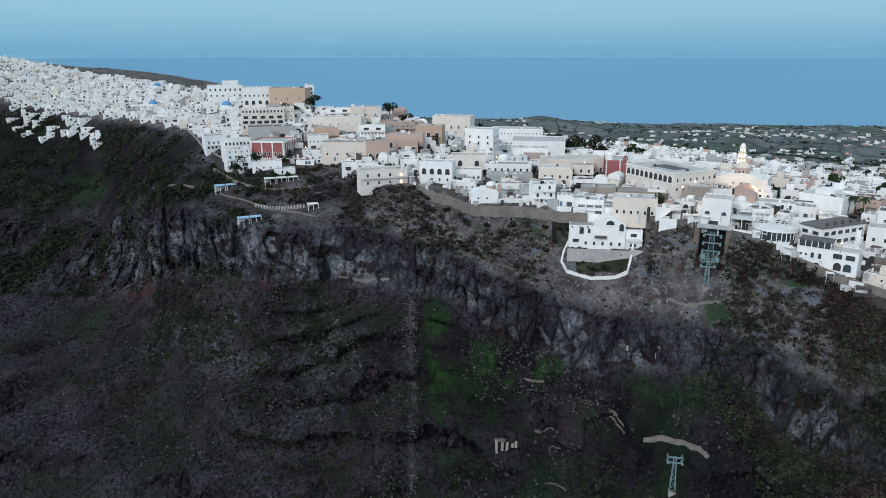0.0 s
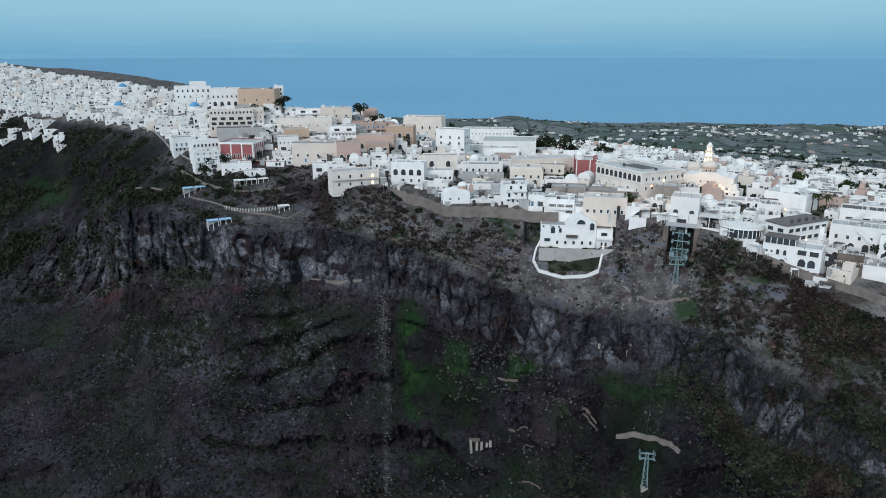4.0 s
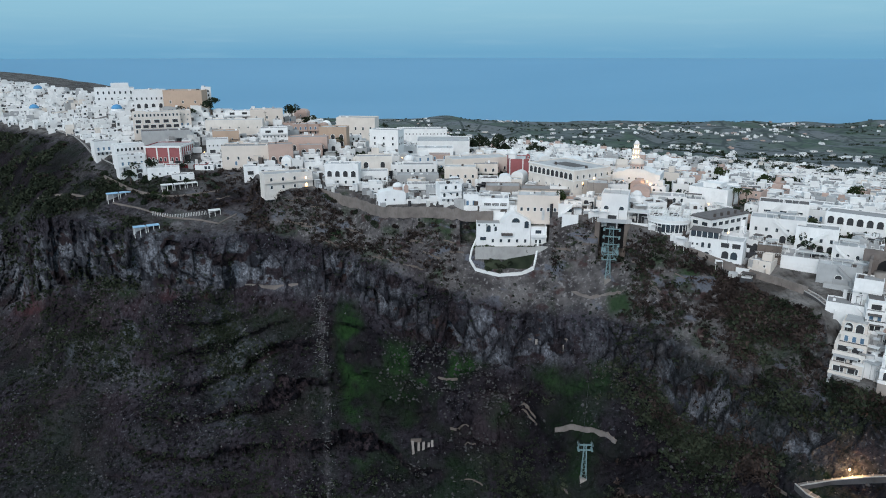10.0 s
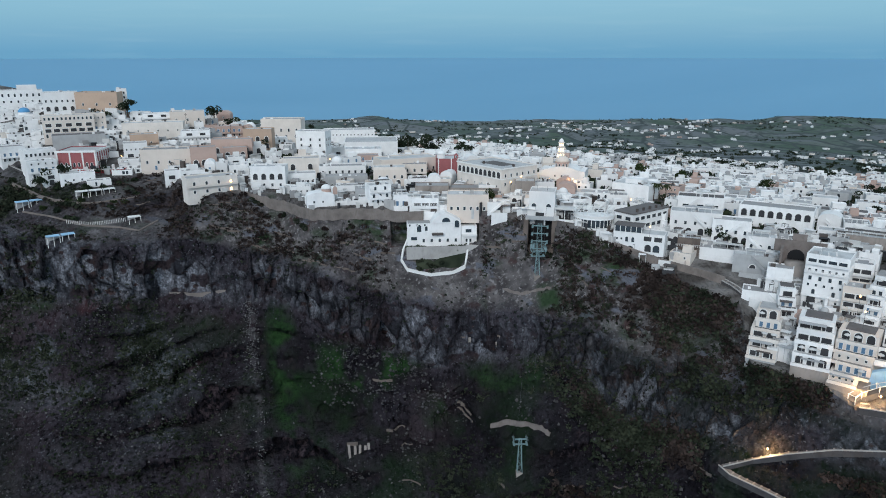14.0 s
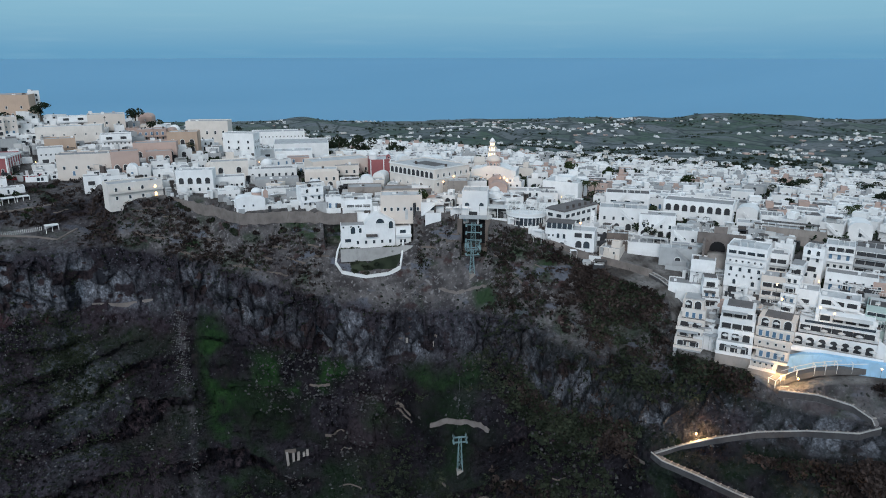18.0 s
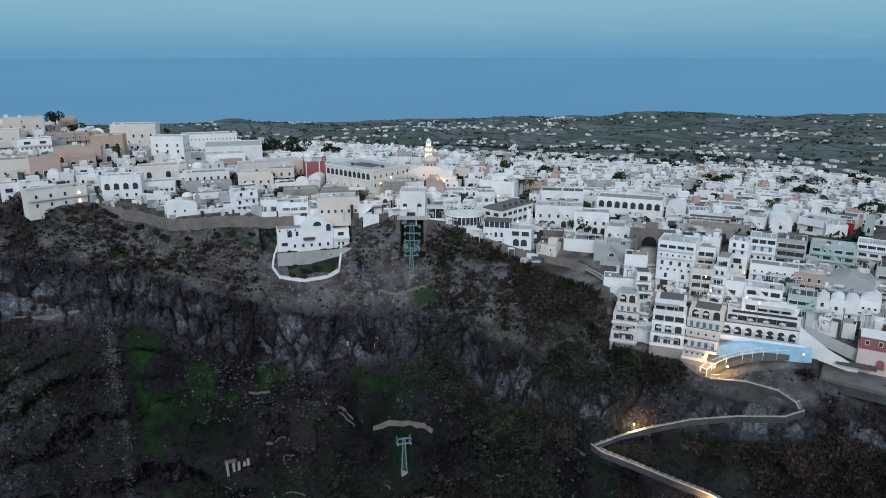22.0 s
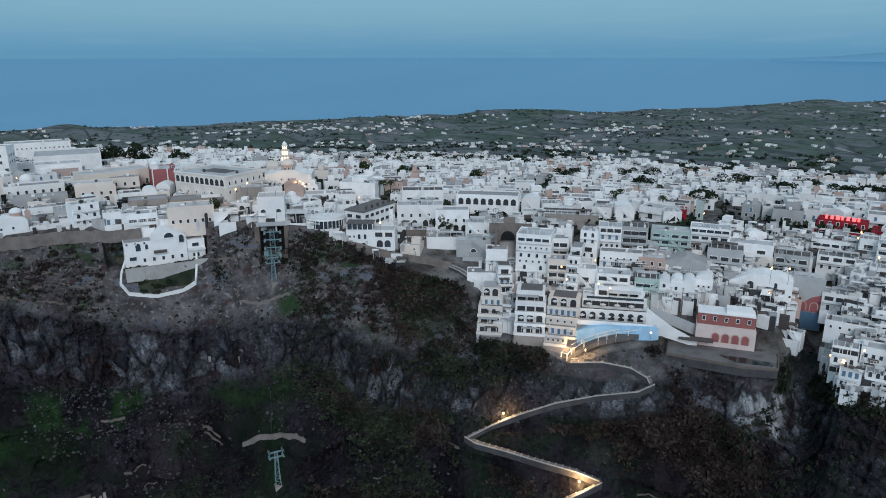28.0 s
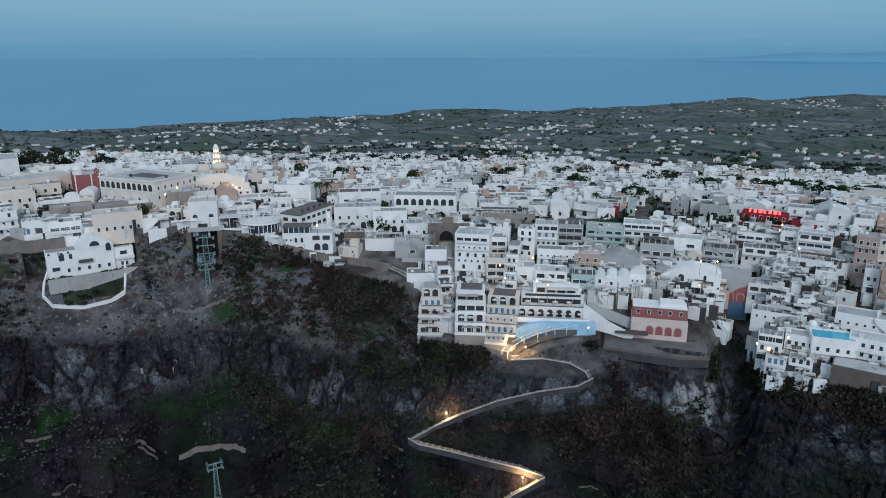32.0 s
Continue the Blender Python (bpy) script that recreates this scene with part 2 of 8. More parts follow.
wob, wsc, wadd = n.new("ShaderNodeTexNoise"), n.new("ShaderNodeVectorMath"), n.new("ShaderNodeVectorMath")
wob.inputs["Scale"].default_value, wob.inputs["Detail"].default_value = 0.45, 5
l.new(co, wob.inputs["Vector"])
wsc.operation, wadd.operation = "SCALE", "ADD"
wsc.inputs["Scale"].default_value = 3.2
l.new(wob.outputs["Color"], wsc.inputs[0])
l.new(co, wadd.inputs[0])
l.new(wsc.outputs[0], wadd.inputs[1])
bent = wadd.outputs[0]
soft_sc, soft_add = n.new("ShaderNodeVectorMath"), n.new("ShaderNodeVectorMath")
soft_sc.operation, soft_add.operation = "SCALE", "ADD"
soft_sc.inputs["Scale"].default_value = 1.1
l.new(wob.outputs["Color"], soft_sc.inputs[0])
l.new(co, soft_add.inputs[0])
l.new(soft_sc.outputs[0], soft_add.inputs[1])
crisp = soft_add.outputs[0]


def cells(scale, squash, feature="DISTANCE_TO_EDGE", low=0.0, high=0.12, bent=bent):
    v, g, r = n.new("ShaderNodeTexVoronoi"), n.new("ShaderNodeMapping"), n.new("ShaderNodeMapRange")
    v.feature = feature
    v.inputs["Scale"].default_value = scale
    g.inputs["Scale"].default_value = (1, 1, squash)
    l.new(bent, g.inputs["Vector"])
    l.new(g.outputs[0], v.inputs["Vector"])
    r.inputs["From Min"].default_value, r.inputs["From Max"].default_value = low, high
    l.new(v.outputs["Distance"], r.inputs["Value"])
    return r.outputs[0], v


rubble, stones = cells(0.75, 1.0, "F1", 0.16, 0.34)
tone = n.new("ShaderNodeSeparateColor")
l.new(stones.outputs["Color"], tone.inputs[0])
pebble = mixer(n, l, tone.outputs[0], (0.012, 0.011, 0.012), (0.075, 0.07, 0.07))
few = n.new("ShaderNodeMath")
few.operation = "MULTIPLY"
inv = n.new("ShaderNodeMath")
inv.operation = "SUBTRACT"
inv.inputs[0].default_value = 1.0
l.new(rubble, inv.inputs[1])
l.new(inv.outputs[0], few.inputs[0])
l.new(noise_at(n, l, co, 0.05, 4, 0.42, 0.62), few.inputs[1])
soil = mixer(n, l, few.outputs[0], soil, pebble)
tufts, tuft_v = cells(0.42, 1.0, "F1", 0.22, 0.36)
inv2 = n.new("ShaderNodeMath")
inv2.operation = "SUBTRACT"
inv2.inputs[0].default_value = 1.0
l.new(tufts, inv2.inputs[1])
few2 = n.new("ShaderNodeMath")
few2.operation = "MULTIPLY"
l.new(inv2.outputs[0], few2.inputs[0])
l.new(noise_at(n, l, co, 0.08, 4, 0.50, 0.62), few2.inputs[1])
soil = mixer(n, l, few2.outputs[0], soil, (0.010, 0.014, 0.008))
# slabs of blue-grey lava split by dark cracks; random block tones imitate lit faces
lit_face = n.new("ShaderNodeMapRange")
lit_face.inputs["From Min"].default_value, lit_face.inputs["From Max"].default_value = 0.22, 0.72
tone_sum = n.new("ShaderNodeMix")
tone_sum.inputs[0].default_value = 0.42
l.new(zone("slab"), tone_sum.inputs[2])
l.new(zone("chip"), tone_sum.inputs[3])
l.new(tone_sum.outputs[0], lit_face.inputs["Value"])
basalt = mixer(n, l, lit_face.outputs[0], (0.030, 0.032, 0.040), (0.300, 0.315, 0.360))
basalt = mixer(n, l, noise_at(n, l, co, 1.3, 7, 0.44, 0.60, (1, 1, 0.6)), mixer(n, l, 0.55, basalt, (0.02, 0.021, 0.025)), basalt)
basalt = mixer(n, l, noise_at(n, l, co, 0.07, 8, 0.54, 0.58, (1, 1, 1.5)), basalt, (0.036, 0.027, 0.030))
basalt = mixer(n, l, noise_at(n, l, co, 0.16, 7, 0.62, 0.66, (1, 1, 1.6)), basalt, (0.062, 0.040, 0.038))
edge, _ = cells(0.5, 0.5, low=-0.02, high=0.05, bent=crisp)
basalt = mixer(n, l, edge, mixer(n, l, 0.5, basalt, (0.012, 0.012, 0.015)), basalt)
basalt = mixer(n, l, zone("crack"), basalt, (0.007, 0.007, 0.009))
lava = mixer(n, l, zone("slab"), (0.014, 0.011, 0.013), (0.066, 0.046, 0.046))
lava = mixer(n, l, edge, (0.006, 0.0055, 0.006), lava)
soil = mixer(n, l, zone("outcrop"), soil, lava)
# darker ground, mixed in by height on the slope and by bearing
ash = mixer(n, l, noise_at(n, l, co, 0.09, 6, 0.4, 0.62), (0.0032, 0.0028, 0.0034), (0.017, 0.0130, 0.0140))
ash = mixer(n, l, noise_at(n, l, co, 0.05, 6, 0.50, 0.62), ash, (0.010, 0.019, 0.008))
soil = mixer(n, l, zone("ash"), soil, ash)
soil = mixer(n, l, zone("turf"), soil, turf)
# ledge risers: reddish lava, darkened in place of shadow under the ledges
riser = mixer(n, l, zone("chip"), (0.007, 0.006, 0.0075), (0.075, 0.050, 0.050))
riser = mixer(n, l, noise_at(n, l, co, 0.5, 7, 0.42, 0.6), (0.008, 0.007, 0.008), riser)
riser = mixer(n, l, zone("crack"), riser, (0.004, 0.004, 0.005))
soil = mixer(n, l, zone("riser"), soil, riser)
# the soil and rock of the caldera are cold in hue
soil = mixer(n, l, 1.0, soil, (0.90, 0.99, 1.14), "MULTIPLY")
soil = mixer(n, l, zone("cliff"), soil, basalt)
chalk = mixer(n, l, noise_at(n, l, co, 0.22, 7, 0.44, 0.56, (1, 1, 0.5)), (0.05, 0.05, 0.055), (0.36, 0.37, 0.39))
chalk = mixer(n, l, edge, (0.02, 0.02, 0.022), chalk)
soil = mixer(n, l, zone("chalk"), soil, chalk)
town = mixer(n, l, noise_at(n, l, co, 0.12, 5, 0.4, 0.62), (0.07, 0.062, 0.058), (0.20, 0.19, 0.185))
soil = mixer(n, l, zone("town"), soil, town)
vor = n.new("ShaderNodeTexVoronoi")
vor.inputs["Scale"].default_value = 0.0105
stretch = n.new("ShaderNodeMapping")
stretch.inputs["Scale"].default_value = (1, 0.55, 0)
l.new(co, stretch.inputs["Vector"])
l.new(stretch.outputs[0], vor.inputs["Vector"])
hue = n.new("ShaderNodeSeparateColor")
l.new(vor.outputs["Color"], hue.inputs[0])
# field colours are paled and shifted to blue in place of distance haze
field = mixer(n, l, hue.outputs[0], (0.105, 0.125, 0.132), (0.225, 0.230, 0.240))
field = mixer(n, l, hue.outputs[1], field, (0.080, 0.120, 0.090))
field = mixer(n, l, noise_at(n, l, co, 0.004, 5, 0.50, 0.60), field, (0.082, 0.118, 0.094))
field = mixer(n, l, noise_at(n, l, co, 0.012, 6, 0.46, 0.64), field, (0.160, 0.175, 0.190))
hedge = n.new("ShaderNodeTexVoronoi")
hedge.feature = "DISTANCE_TO_EDGE"
hedge.inputs["Scale"].default_value = 0.0105
l.new(stretch.outputs[0], hedge.inputs["Vector"])
rim_ = n.new("ShaderNodeMapRange")
rim_.inputs["From Min"].default_value, rim_.inputs["From Max"].default_value = 0.02, 0.05
l.new(hedge.outputs["Distance"], rim_.inputs["Value"])
field = mixer(n, l, rim_.outputs[0], (0.072, 0.088, 0.088), field)
field = mixer(n, l, noise_at(n, l, co, 0.06, 5, 0.52, 0.68), field, (0.058, 0.072, 0.074))
soil = mixer(n, l, zone("field"), soil, field)
l.new(soil, b.inputs["Base Color"])
b.inputs["Roughness"].default_value, b.inputs["Specular IOR Level"].default_value = 1.0, 0.04
bp = n.new("ShaderNodeBump")
bp.inputs["Strength"].default_value, bp.inputs["Distance"].default_value = 1.0, 2.4
l.new(noise_at(n, l, co, 0.55, 8, 0, 1, (1, 1, 0.6)), bp.inputs["Height"])
l.new(bp.outputs[0], b.inputs["Normal"])

m, n, l, b = nodes_of("sea_water")
co = n.new("ShaderNodeNewGeometry").outputs["Position"]
c = mixer(n, l, noise_at(n, l, co, 0.0011, 4, 0.35, 0.7, (0.35, 1, 1)), (0.094, 0.285, 0.455), (0.112, 0.312, 0.485))
l.new(c, b.inputs["Base Color"])
b.inputs["Roughness"].default_value = 0.45
b.inputs["Specular IOR Level"].default_value = 0.3
# near the low sky's blue: distance haze put into the island's base colour
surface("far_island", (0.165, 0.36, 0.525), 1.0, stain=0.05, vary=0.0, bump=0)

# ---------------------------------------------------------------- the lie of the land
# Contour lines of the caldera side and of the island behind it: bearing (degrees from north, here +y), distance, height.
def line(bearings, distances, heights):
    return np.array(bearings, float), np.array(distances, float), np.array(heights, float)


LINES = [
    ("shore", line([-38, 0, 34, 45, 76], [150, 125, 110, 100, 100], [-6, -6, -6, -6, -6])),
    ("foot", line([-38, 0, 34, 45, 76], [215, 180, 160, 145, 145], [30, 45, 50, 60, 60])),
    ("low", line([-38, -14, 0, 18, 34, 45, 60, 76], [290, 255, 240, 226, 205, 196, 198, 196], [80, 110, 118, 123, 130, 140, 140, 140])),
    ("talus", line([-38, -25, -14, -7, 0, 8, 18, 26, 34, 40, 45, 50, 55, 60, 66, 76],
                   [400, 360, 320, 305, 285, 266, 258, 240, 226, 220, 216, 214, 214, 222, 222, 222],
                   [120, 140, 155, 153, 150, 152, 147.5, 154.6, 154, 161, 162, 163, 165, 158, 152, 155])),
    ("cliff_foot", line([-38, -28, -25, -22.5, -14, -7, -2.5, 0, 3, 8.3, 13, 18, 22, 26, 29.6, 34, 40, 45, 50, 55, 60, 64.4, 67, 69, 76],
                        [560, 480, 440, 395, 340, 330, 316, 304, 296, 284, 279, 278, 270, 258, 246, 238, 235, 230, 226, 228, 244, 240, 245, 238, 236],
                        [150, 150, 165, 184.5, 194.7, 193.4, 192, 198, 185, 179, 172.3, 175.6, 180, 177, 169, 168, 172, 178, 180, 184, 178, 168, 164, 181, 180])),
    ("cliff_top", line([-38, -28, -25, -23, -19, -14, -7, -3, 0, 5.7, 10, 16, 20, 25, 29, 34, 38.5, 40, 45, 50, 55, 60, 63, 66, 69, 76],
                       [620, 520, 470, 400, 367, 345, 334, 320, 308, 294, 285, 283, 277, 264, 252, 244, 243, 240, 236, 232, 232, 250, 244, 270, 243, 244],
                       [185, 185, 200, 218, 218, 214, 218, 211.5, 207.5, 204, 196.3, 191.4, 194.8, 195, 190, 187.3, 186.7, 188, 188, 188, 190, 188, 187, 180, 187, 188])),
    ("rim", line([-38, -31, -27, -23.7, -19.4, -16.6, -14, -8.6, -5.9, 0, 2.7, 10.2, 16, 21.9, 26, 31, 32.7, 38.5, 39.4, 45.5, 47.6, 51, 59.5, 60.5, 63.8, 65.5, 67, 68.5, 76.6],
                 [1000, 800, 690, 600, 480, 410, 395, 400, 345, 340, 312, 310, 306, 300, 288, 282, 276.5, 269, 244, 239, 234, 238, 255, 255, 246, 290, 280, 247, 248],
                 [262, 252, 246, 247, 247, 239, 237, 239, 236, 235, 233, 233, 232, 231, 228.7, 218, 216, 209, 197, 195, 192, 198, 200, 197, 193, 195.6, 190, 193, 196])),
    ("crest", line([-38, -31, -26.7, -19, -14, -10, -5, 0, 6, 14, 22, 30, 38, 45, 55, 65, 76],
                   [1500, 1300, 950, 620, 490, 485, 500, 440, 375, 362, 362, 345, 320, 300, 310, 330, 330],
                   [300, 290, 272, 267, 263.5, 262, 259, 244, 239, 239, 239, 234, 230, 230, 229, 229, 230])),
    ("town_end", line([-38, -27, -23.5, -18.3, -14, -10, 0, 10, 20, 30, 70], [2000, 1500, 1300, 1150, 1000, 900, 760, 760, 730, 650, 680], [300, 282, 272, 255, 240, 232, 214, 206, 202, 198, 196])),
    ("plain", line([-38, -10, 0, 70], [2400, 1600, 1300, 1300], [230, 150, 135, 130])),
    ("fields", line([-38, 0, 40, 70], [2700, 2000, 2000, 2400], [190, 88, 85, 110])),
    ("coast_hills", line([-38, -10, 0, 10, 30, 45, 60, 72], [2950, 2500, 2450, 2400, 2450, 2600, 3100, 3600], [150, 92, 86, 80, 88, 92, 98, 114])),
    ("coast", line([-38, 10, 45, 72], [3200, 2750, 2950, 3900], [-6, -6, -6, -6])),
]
LINE_NAMES = [n for n, _ in LINES]
FINE = np.arange(-90, 130.01, 0.1)


def smooth_line(a, v, width):
    k = np.exp(-0.5 * (np.arange(-30, 31) * 0.1 / width) ** 2)
    w = np.interp(FINE, a, v)
    return np.convolve(np.pad(w, 30, mode="edge"), k / k.sum(), mode="valid")


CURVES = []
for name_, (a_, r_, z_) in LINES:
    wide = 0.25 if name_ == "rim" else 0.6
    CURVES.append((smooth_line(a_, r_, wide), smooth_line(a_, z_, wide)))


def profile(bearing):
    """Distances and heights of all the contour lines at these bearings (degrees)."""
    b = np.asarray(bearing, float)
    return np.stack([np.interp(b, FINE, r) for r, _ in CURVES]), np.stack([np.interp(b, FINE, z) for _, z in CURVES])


def ground(x, y):
    """The height of the smooth ground at one place."""
    r, b = math.hypot(x, y), math.degrees(math.atan2(x, y))
    rs, zs = profile(b)
    return float(np.interp(r, rs, zs))


def lattice(ix, iy, iz, seed):
    h = (ix * 374761393 + iy * 668265263 + iz * 1274126177 + seed * 974711) & 0xFFFFFFFF
    h = ((h ^ (h >> 13)) * 1103515245) & 0xFFFFFFFF
    return ((h ^ (h >> 16)) & 0xFFFF) / 32767.5 - 1.0


def wave(p, size, seed=0):
    """Value noise in -1..1 at the points p (n x 3), with cells of this size."""
    q = p / size
    i = np.floor(q).astype(np.int64)
    f = q - i
    f = f * f * (3 - 2 * f)
    out = 0
    for dx in (0, 1):
        for dy in (0, 1):
            for dz in (0, 1):
                w = (f[:, 0] if dx else 1 - f[:, 0]) * (f[:, 1] if dy else 1 - f[:, 1]) * (f[:, 2] if dz else 1 - f[:, 2])
                out = out + w * lattice(i[:, 0] + dx, i[:, 1] + dy, i[:, 2] + dz, seed)
    return out


def rough(p, size, octaves, seed=0):
    return sum(wave(p, size / 2 ** o, seed + o) / 2 ** o for o in range(octaves))


def blocks(p, size, seed=0):
    """Broken rock: for each point a random value of its block, and how near it is to the crack beside it (0 at the crack)."""
    q = p / size
    base = np.floor(q).astype(np.int64)
    d1, d2, val = np.full(len(p), 9.0), np.full(len(p), 9.0), np.zeros(len(p))
    for dx in (-1, 0, 1):
        for dy in (-1, 0, 1):
            for dz in (-1, 0, 1):
                c = base + np.array([dx, dy, dz])
                h = [0.5 + 0.45 * lattice(c[:, 0], c[:, 1], c[:, 2], seed + k) for k in range(4)]
                d = np.sqrt((c[:, 0] + h[0] - q[:, 0]) ** 2 + (c[:, 1] + h[1] - q[:, 1]) ** 2 + (c[:, 2] + h[2] - q[:, 2]) ** 2)
                near = d < d1
                d2 = np.where(near, d1, np.minimum(d2, d))
                val = np.where(near, h[3], val)
                d1 = np.where(near, d, d1)
    return val * 2 - 1, np.clip((d2 - d1) * 2.2, 0, 1)

# ---------------------------------------------------------------- the lines of paths and walls
zigzag = [(174.1, 159.2, 193.1), (181.5, 150.7, 194.3), (188.2, 143.0, 193.1), (190.2, 136.8, 191.1), (189.9, 134.7, 189.7), (185.2, 137.7, 187.0), (175.9, 148.0, 184.0), (166.5, 158.6, 179.5), (157.8, 167.4, 174.0), (150.0, 174.4, 168.8), (142.3, 178.9, 164.5), (143.1, 174.3, 163.9), (148.7, 163.5, 163.8), (154.6, 152.2, 163.2), (160.9, 141.8, 162.5), (165.0, 134.5, 161.1)]
lower_path = [(164.7, 134.1, 161.0), (160.3, 137.1, 157.9), (155.0, 140.1, 155.2), (150.7, 142.6, 152.3)]
rim_path = [(-250.7, 562.7, 247.6), (-229.3, 544.1, 248.5), (-201.0, 513.6, 248.9), (-173.1, 475.5, 248.1), (-159.1, 450.8, 245.7), (-149.0, 432.6, 242.3), (-135.8, 415.9, 240.1), (-122.4, 398.6, 238.3), (-112.5, 388.5, 237.3)]
edge_wall = [(-17.9, 348.5, 236.2), (-6.8, 340.4, 234.3), (4.4, 331.0, 232.8), (14.1, 313.7, 232.5), (40.2, 308.4, 232.6), (52.5, 305.0, 231.8), (64.6, 301.7, 231.5)]
slope_wall = [(134.3, 251.0, 222.8), (142.3, 245.9, 220.1), (149.5, 239.8, 217.7), (154.5, 234.9, 216.8), (161.6, 229.4, 215.4), (167.9, 222.9, 213.9)]
upper_ramp = [(152.0, 238.2, 217.5), (160.1, 232.2, 216.1), (167.3, 225.8, 214.7), (170.2, 219.8, 212.9), (171.6, 215.0, 211.1)]
plain_road = [(1713.1, 1034.4, 108.6), (1488.9, 821.9, 119.2), (1436.9, 714.1, 122.7), (1388.2, 630.2, 125.1), (1294.9, 553.1, 127.9), (1192.1, 477.1, 131.8), (918.3, 374.0, 162.9), (801.4, 332.2, 176.0), (745.5, 294.4, 183.1)]
garden_wall_at = [(56.6, 295.8, 220.0), (53.3, 292.9, 214.2), (52.0, 290.6, 210.3), (54.1, 287.6, 206.8), (63.9, 284.1, 204.8), (73.7, 282.2, 205.8), (78.9, 281.8, 208.3), (80.5, 284.0, 213.0), (82.0, 287.2, 218.6)]
garden_terraces = [(-121.3, 370.1, 225.1), (-106.3, 360.2, 224.1), (-89.1, 350.3, 221.1), (-73.8, 346.7, 220.1), (-64.4, 342.5, 219.0), (-56.5, 348.4, 222.1)]
pool_walk = [(204.9, 145.5, 201.4), (199.0, 149.4, 201.2), (190.8, 153.5, 200.6), (185.7, 157.3, 199.0), (181.2, 160.2, 197.0), (176.2, 162.1, 194.7), (173.2, 161.7, 193.5)]
CUTS = [(67.6, 290.9, 217.2, 20, 1, 9), (112.5, 277.7, 215.5, 6, 14, 7), (221.3, 128.1, 196.4, 21, 13, 8), (192.0, 155.9, 201.7, 17, 2, 8), (174.8, 166.6, 195.9, 6, 0, 5), (168.1, 176.2, 197.0, 6, 0, 5)]
FLATS = [(105.5, 262.8, 209.0), (86.2, 225.3, 140.4), (80.7, 246.3, 150.2), (86.7, 242.1, 153.0), (92.5, 236.2, 154.8), (97.1, 230.5, 155.3), (99.1, 226.4, 154.5), (92.4, 268.7, 201.7), (98.4, 262.3, 201.2), (106.6, 256.9, 204.2), (27.0, 255.6, 138.5), (77.7, 268.0, 176.2), (91.4, 260.4, 178.7), (-172.2, 405.4, 221.7), (-155.2, 395.1, 225.1), (-140.4, 385.7, 226.2), (-51.9, 327.9, 191.5), (-40.4, 325.5, 190.5), (-26.1, 321.9, 192.9), (-87.4, 371.9, 231.0), (-118.2, 372.7, 226.8), (-97.6, 341.3, 216.1), (-66.5, 348.7, 221.4), (-93.5, 371.4, 231.1), (-81.3, 372.2, 231.0), (208.1, 132.5, 194.4), (213.5, 128.6, 192.5), (217.4, 124.9, 190.8), (219.8, 120.6, 191.5), (221.5, 116.2, 194.8), (220.8, 123.8, 194.7), (216.9, 128.7, 196.0), (226.2, 116.8, 196.5), (67.6, 290.9, 217.2), (58.5, 292.9, 216.4), (78.0, 287.8, 217.2), (67.5, 287.9, 211.8), (59.8, 288.0, 209.8), (74.3, 284.1, 209.6)]

# ---------------------------------------------------------------- the ground as one sheet
def mesh_object(name, verts, faces, materials, smooth=False, slots=None):
    me = bpy.data.meshes.new(name)
    me.from_pydata(verts, [], faces)
    for m in materials:
        me.materials.append(MATS[m])
    if slots is not None:
        me.polygons.foreach_set("material_index", slots)
    if smooth:
        me.shade_smooth()
    me.update()
    return me


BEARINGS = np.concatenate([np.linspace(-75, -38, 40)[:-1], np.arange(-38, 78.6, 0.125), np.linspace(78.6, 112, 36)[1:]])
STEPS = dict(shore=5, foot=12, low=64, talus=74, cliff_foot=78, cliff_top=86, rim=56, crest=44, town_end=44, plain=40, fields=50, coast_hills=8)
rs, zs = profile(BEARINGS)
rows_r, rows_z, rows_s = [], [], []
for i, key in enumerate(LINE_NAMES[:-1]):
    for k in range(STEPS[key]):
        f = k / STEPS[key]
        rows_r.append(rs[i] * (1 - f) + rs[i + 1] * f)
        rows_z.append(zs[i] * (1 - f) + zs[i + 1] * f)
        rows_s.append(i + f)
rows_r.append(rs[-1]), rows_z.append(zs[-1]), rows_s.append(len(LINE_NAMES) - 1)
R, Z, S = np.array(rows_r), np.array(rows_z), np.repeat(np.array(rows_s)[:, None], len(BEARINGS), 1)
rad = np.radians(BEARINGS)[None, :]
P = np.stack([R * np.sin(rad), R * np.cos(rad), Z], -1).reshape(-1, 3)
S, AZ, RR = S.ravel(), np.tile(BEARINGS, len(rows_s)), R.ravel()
out_dir = P[:, :2] / np.linalg.norm(P[:, :2], axis=1, keepdims=True)


def band(v, a, b, c, d):
    return np.clip((v - a) / (b - a), 0, 1) * np.clip((d - v) / (d - c), 0, 1)


# paths, walls and terraces lie on even ground
calm = np.full(len(P), 99.0)
near_ = np.where((S > 1.5) & (S < 6.2))[0]
for route in (zigzag, lower_path, rim_path, upper_ramp, edge_wall, slope_wall, garden_wall_at, garden_terraces, pool_walk, *[[p_] for p_ in FLATS]):
    for a_, b_ in zip(route, route[1:] + route[-1:]):
        for k in range(max(1, int(math.dist(a_, b_) / 3))):
            f = k / max(1, int(math.dist(a_, b_) / 3))
            d_ = np.hypot(P[near_, 0] - a_[0] * (1 - f) - b_[0] * f, P[near_, 1] - a_[1] * (1 - f) - b_[1] * f)
            calm[near_] = np.minimum(calm[near_], d_)
calm = np.clip((calm - 3.5) / 9, 0.04, 1)
slope_part = calm * band(S, 0.5, 2, 5.6, 6.0)
cliff_zone = band(S, 3.84, 4.04, 4.96, 5.14)
cliff_part = cliff_zone * calm
cut = P * [1, 1, 0.18]
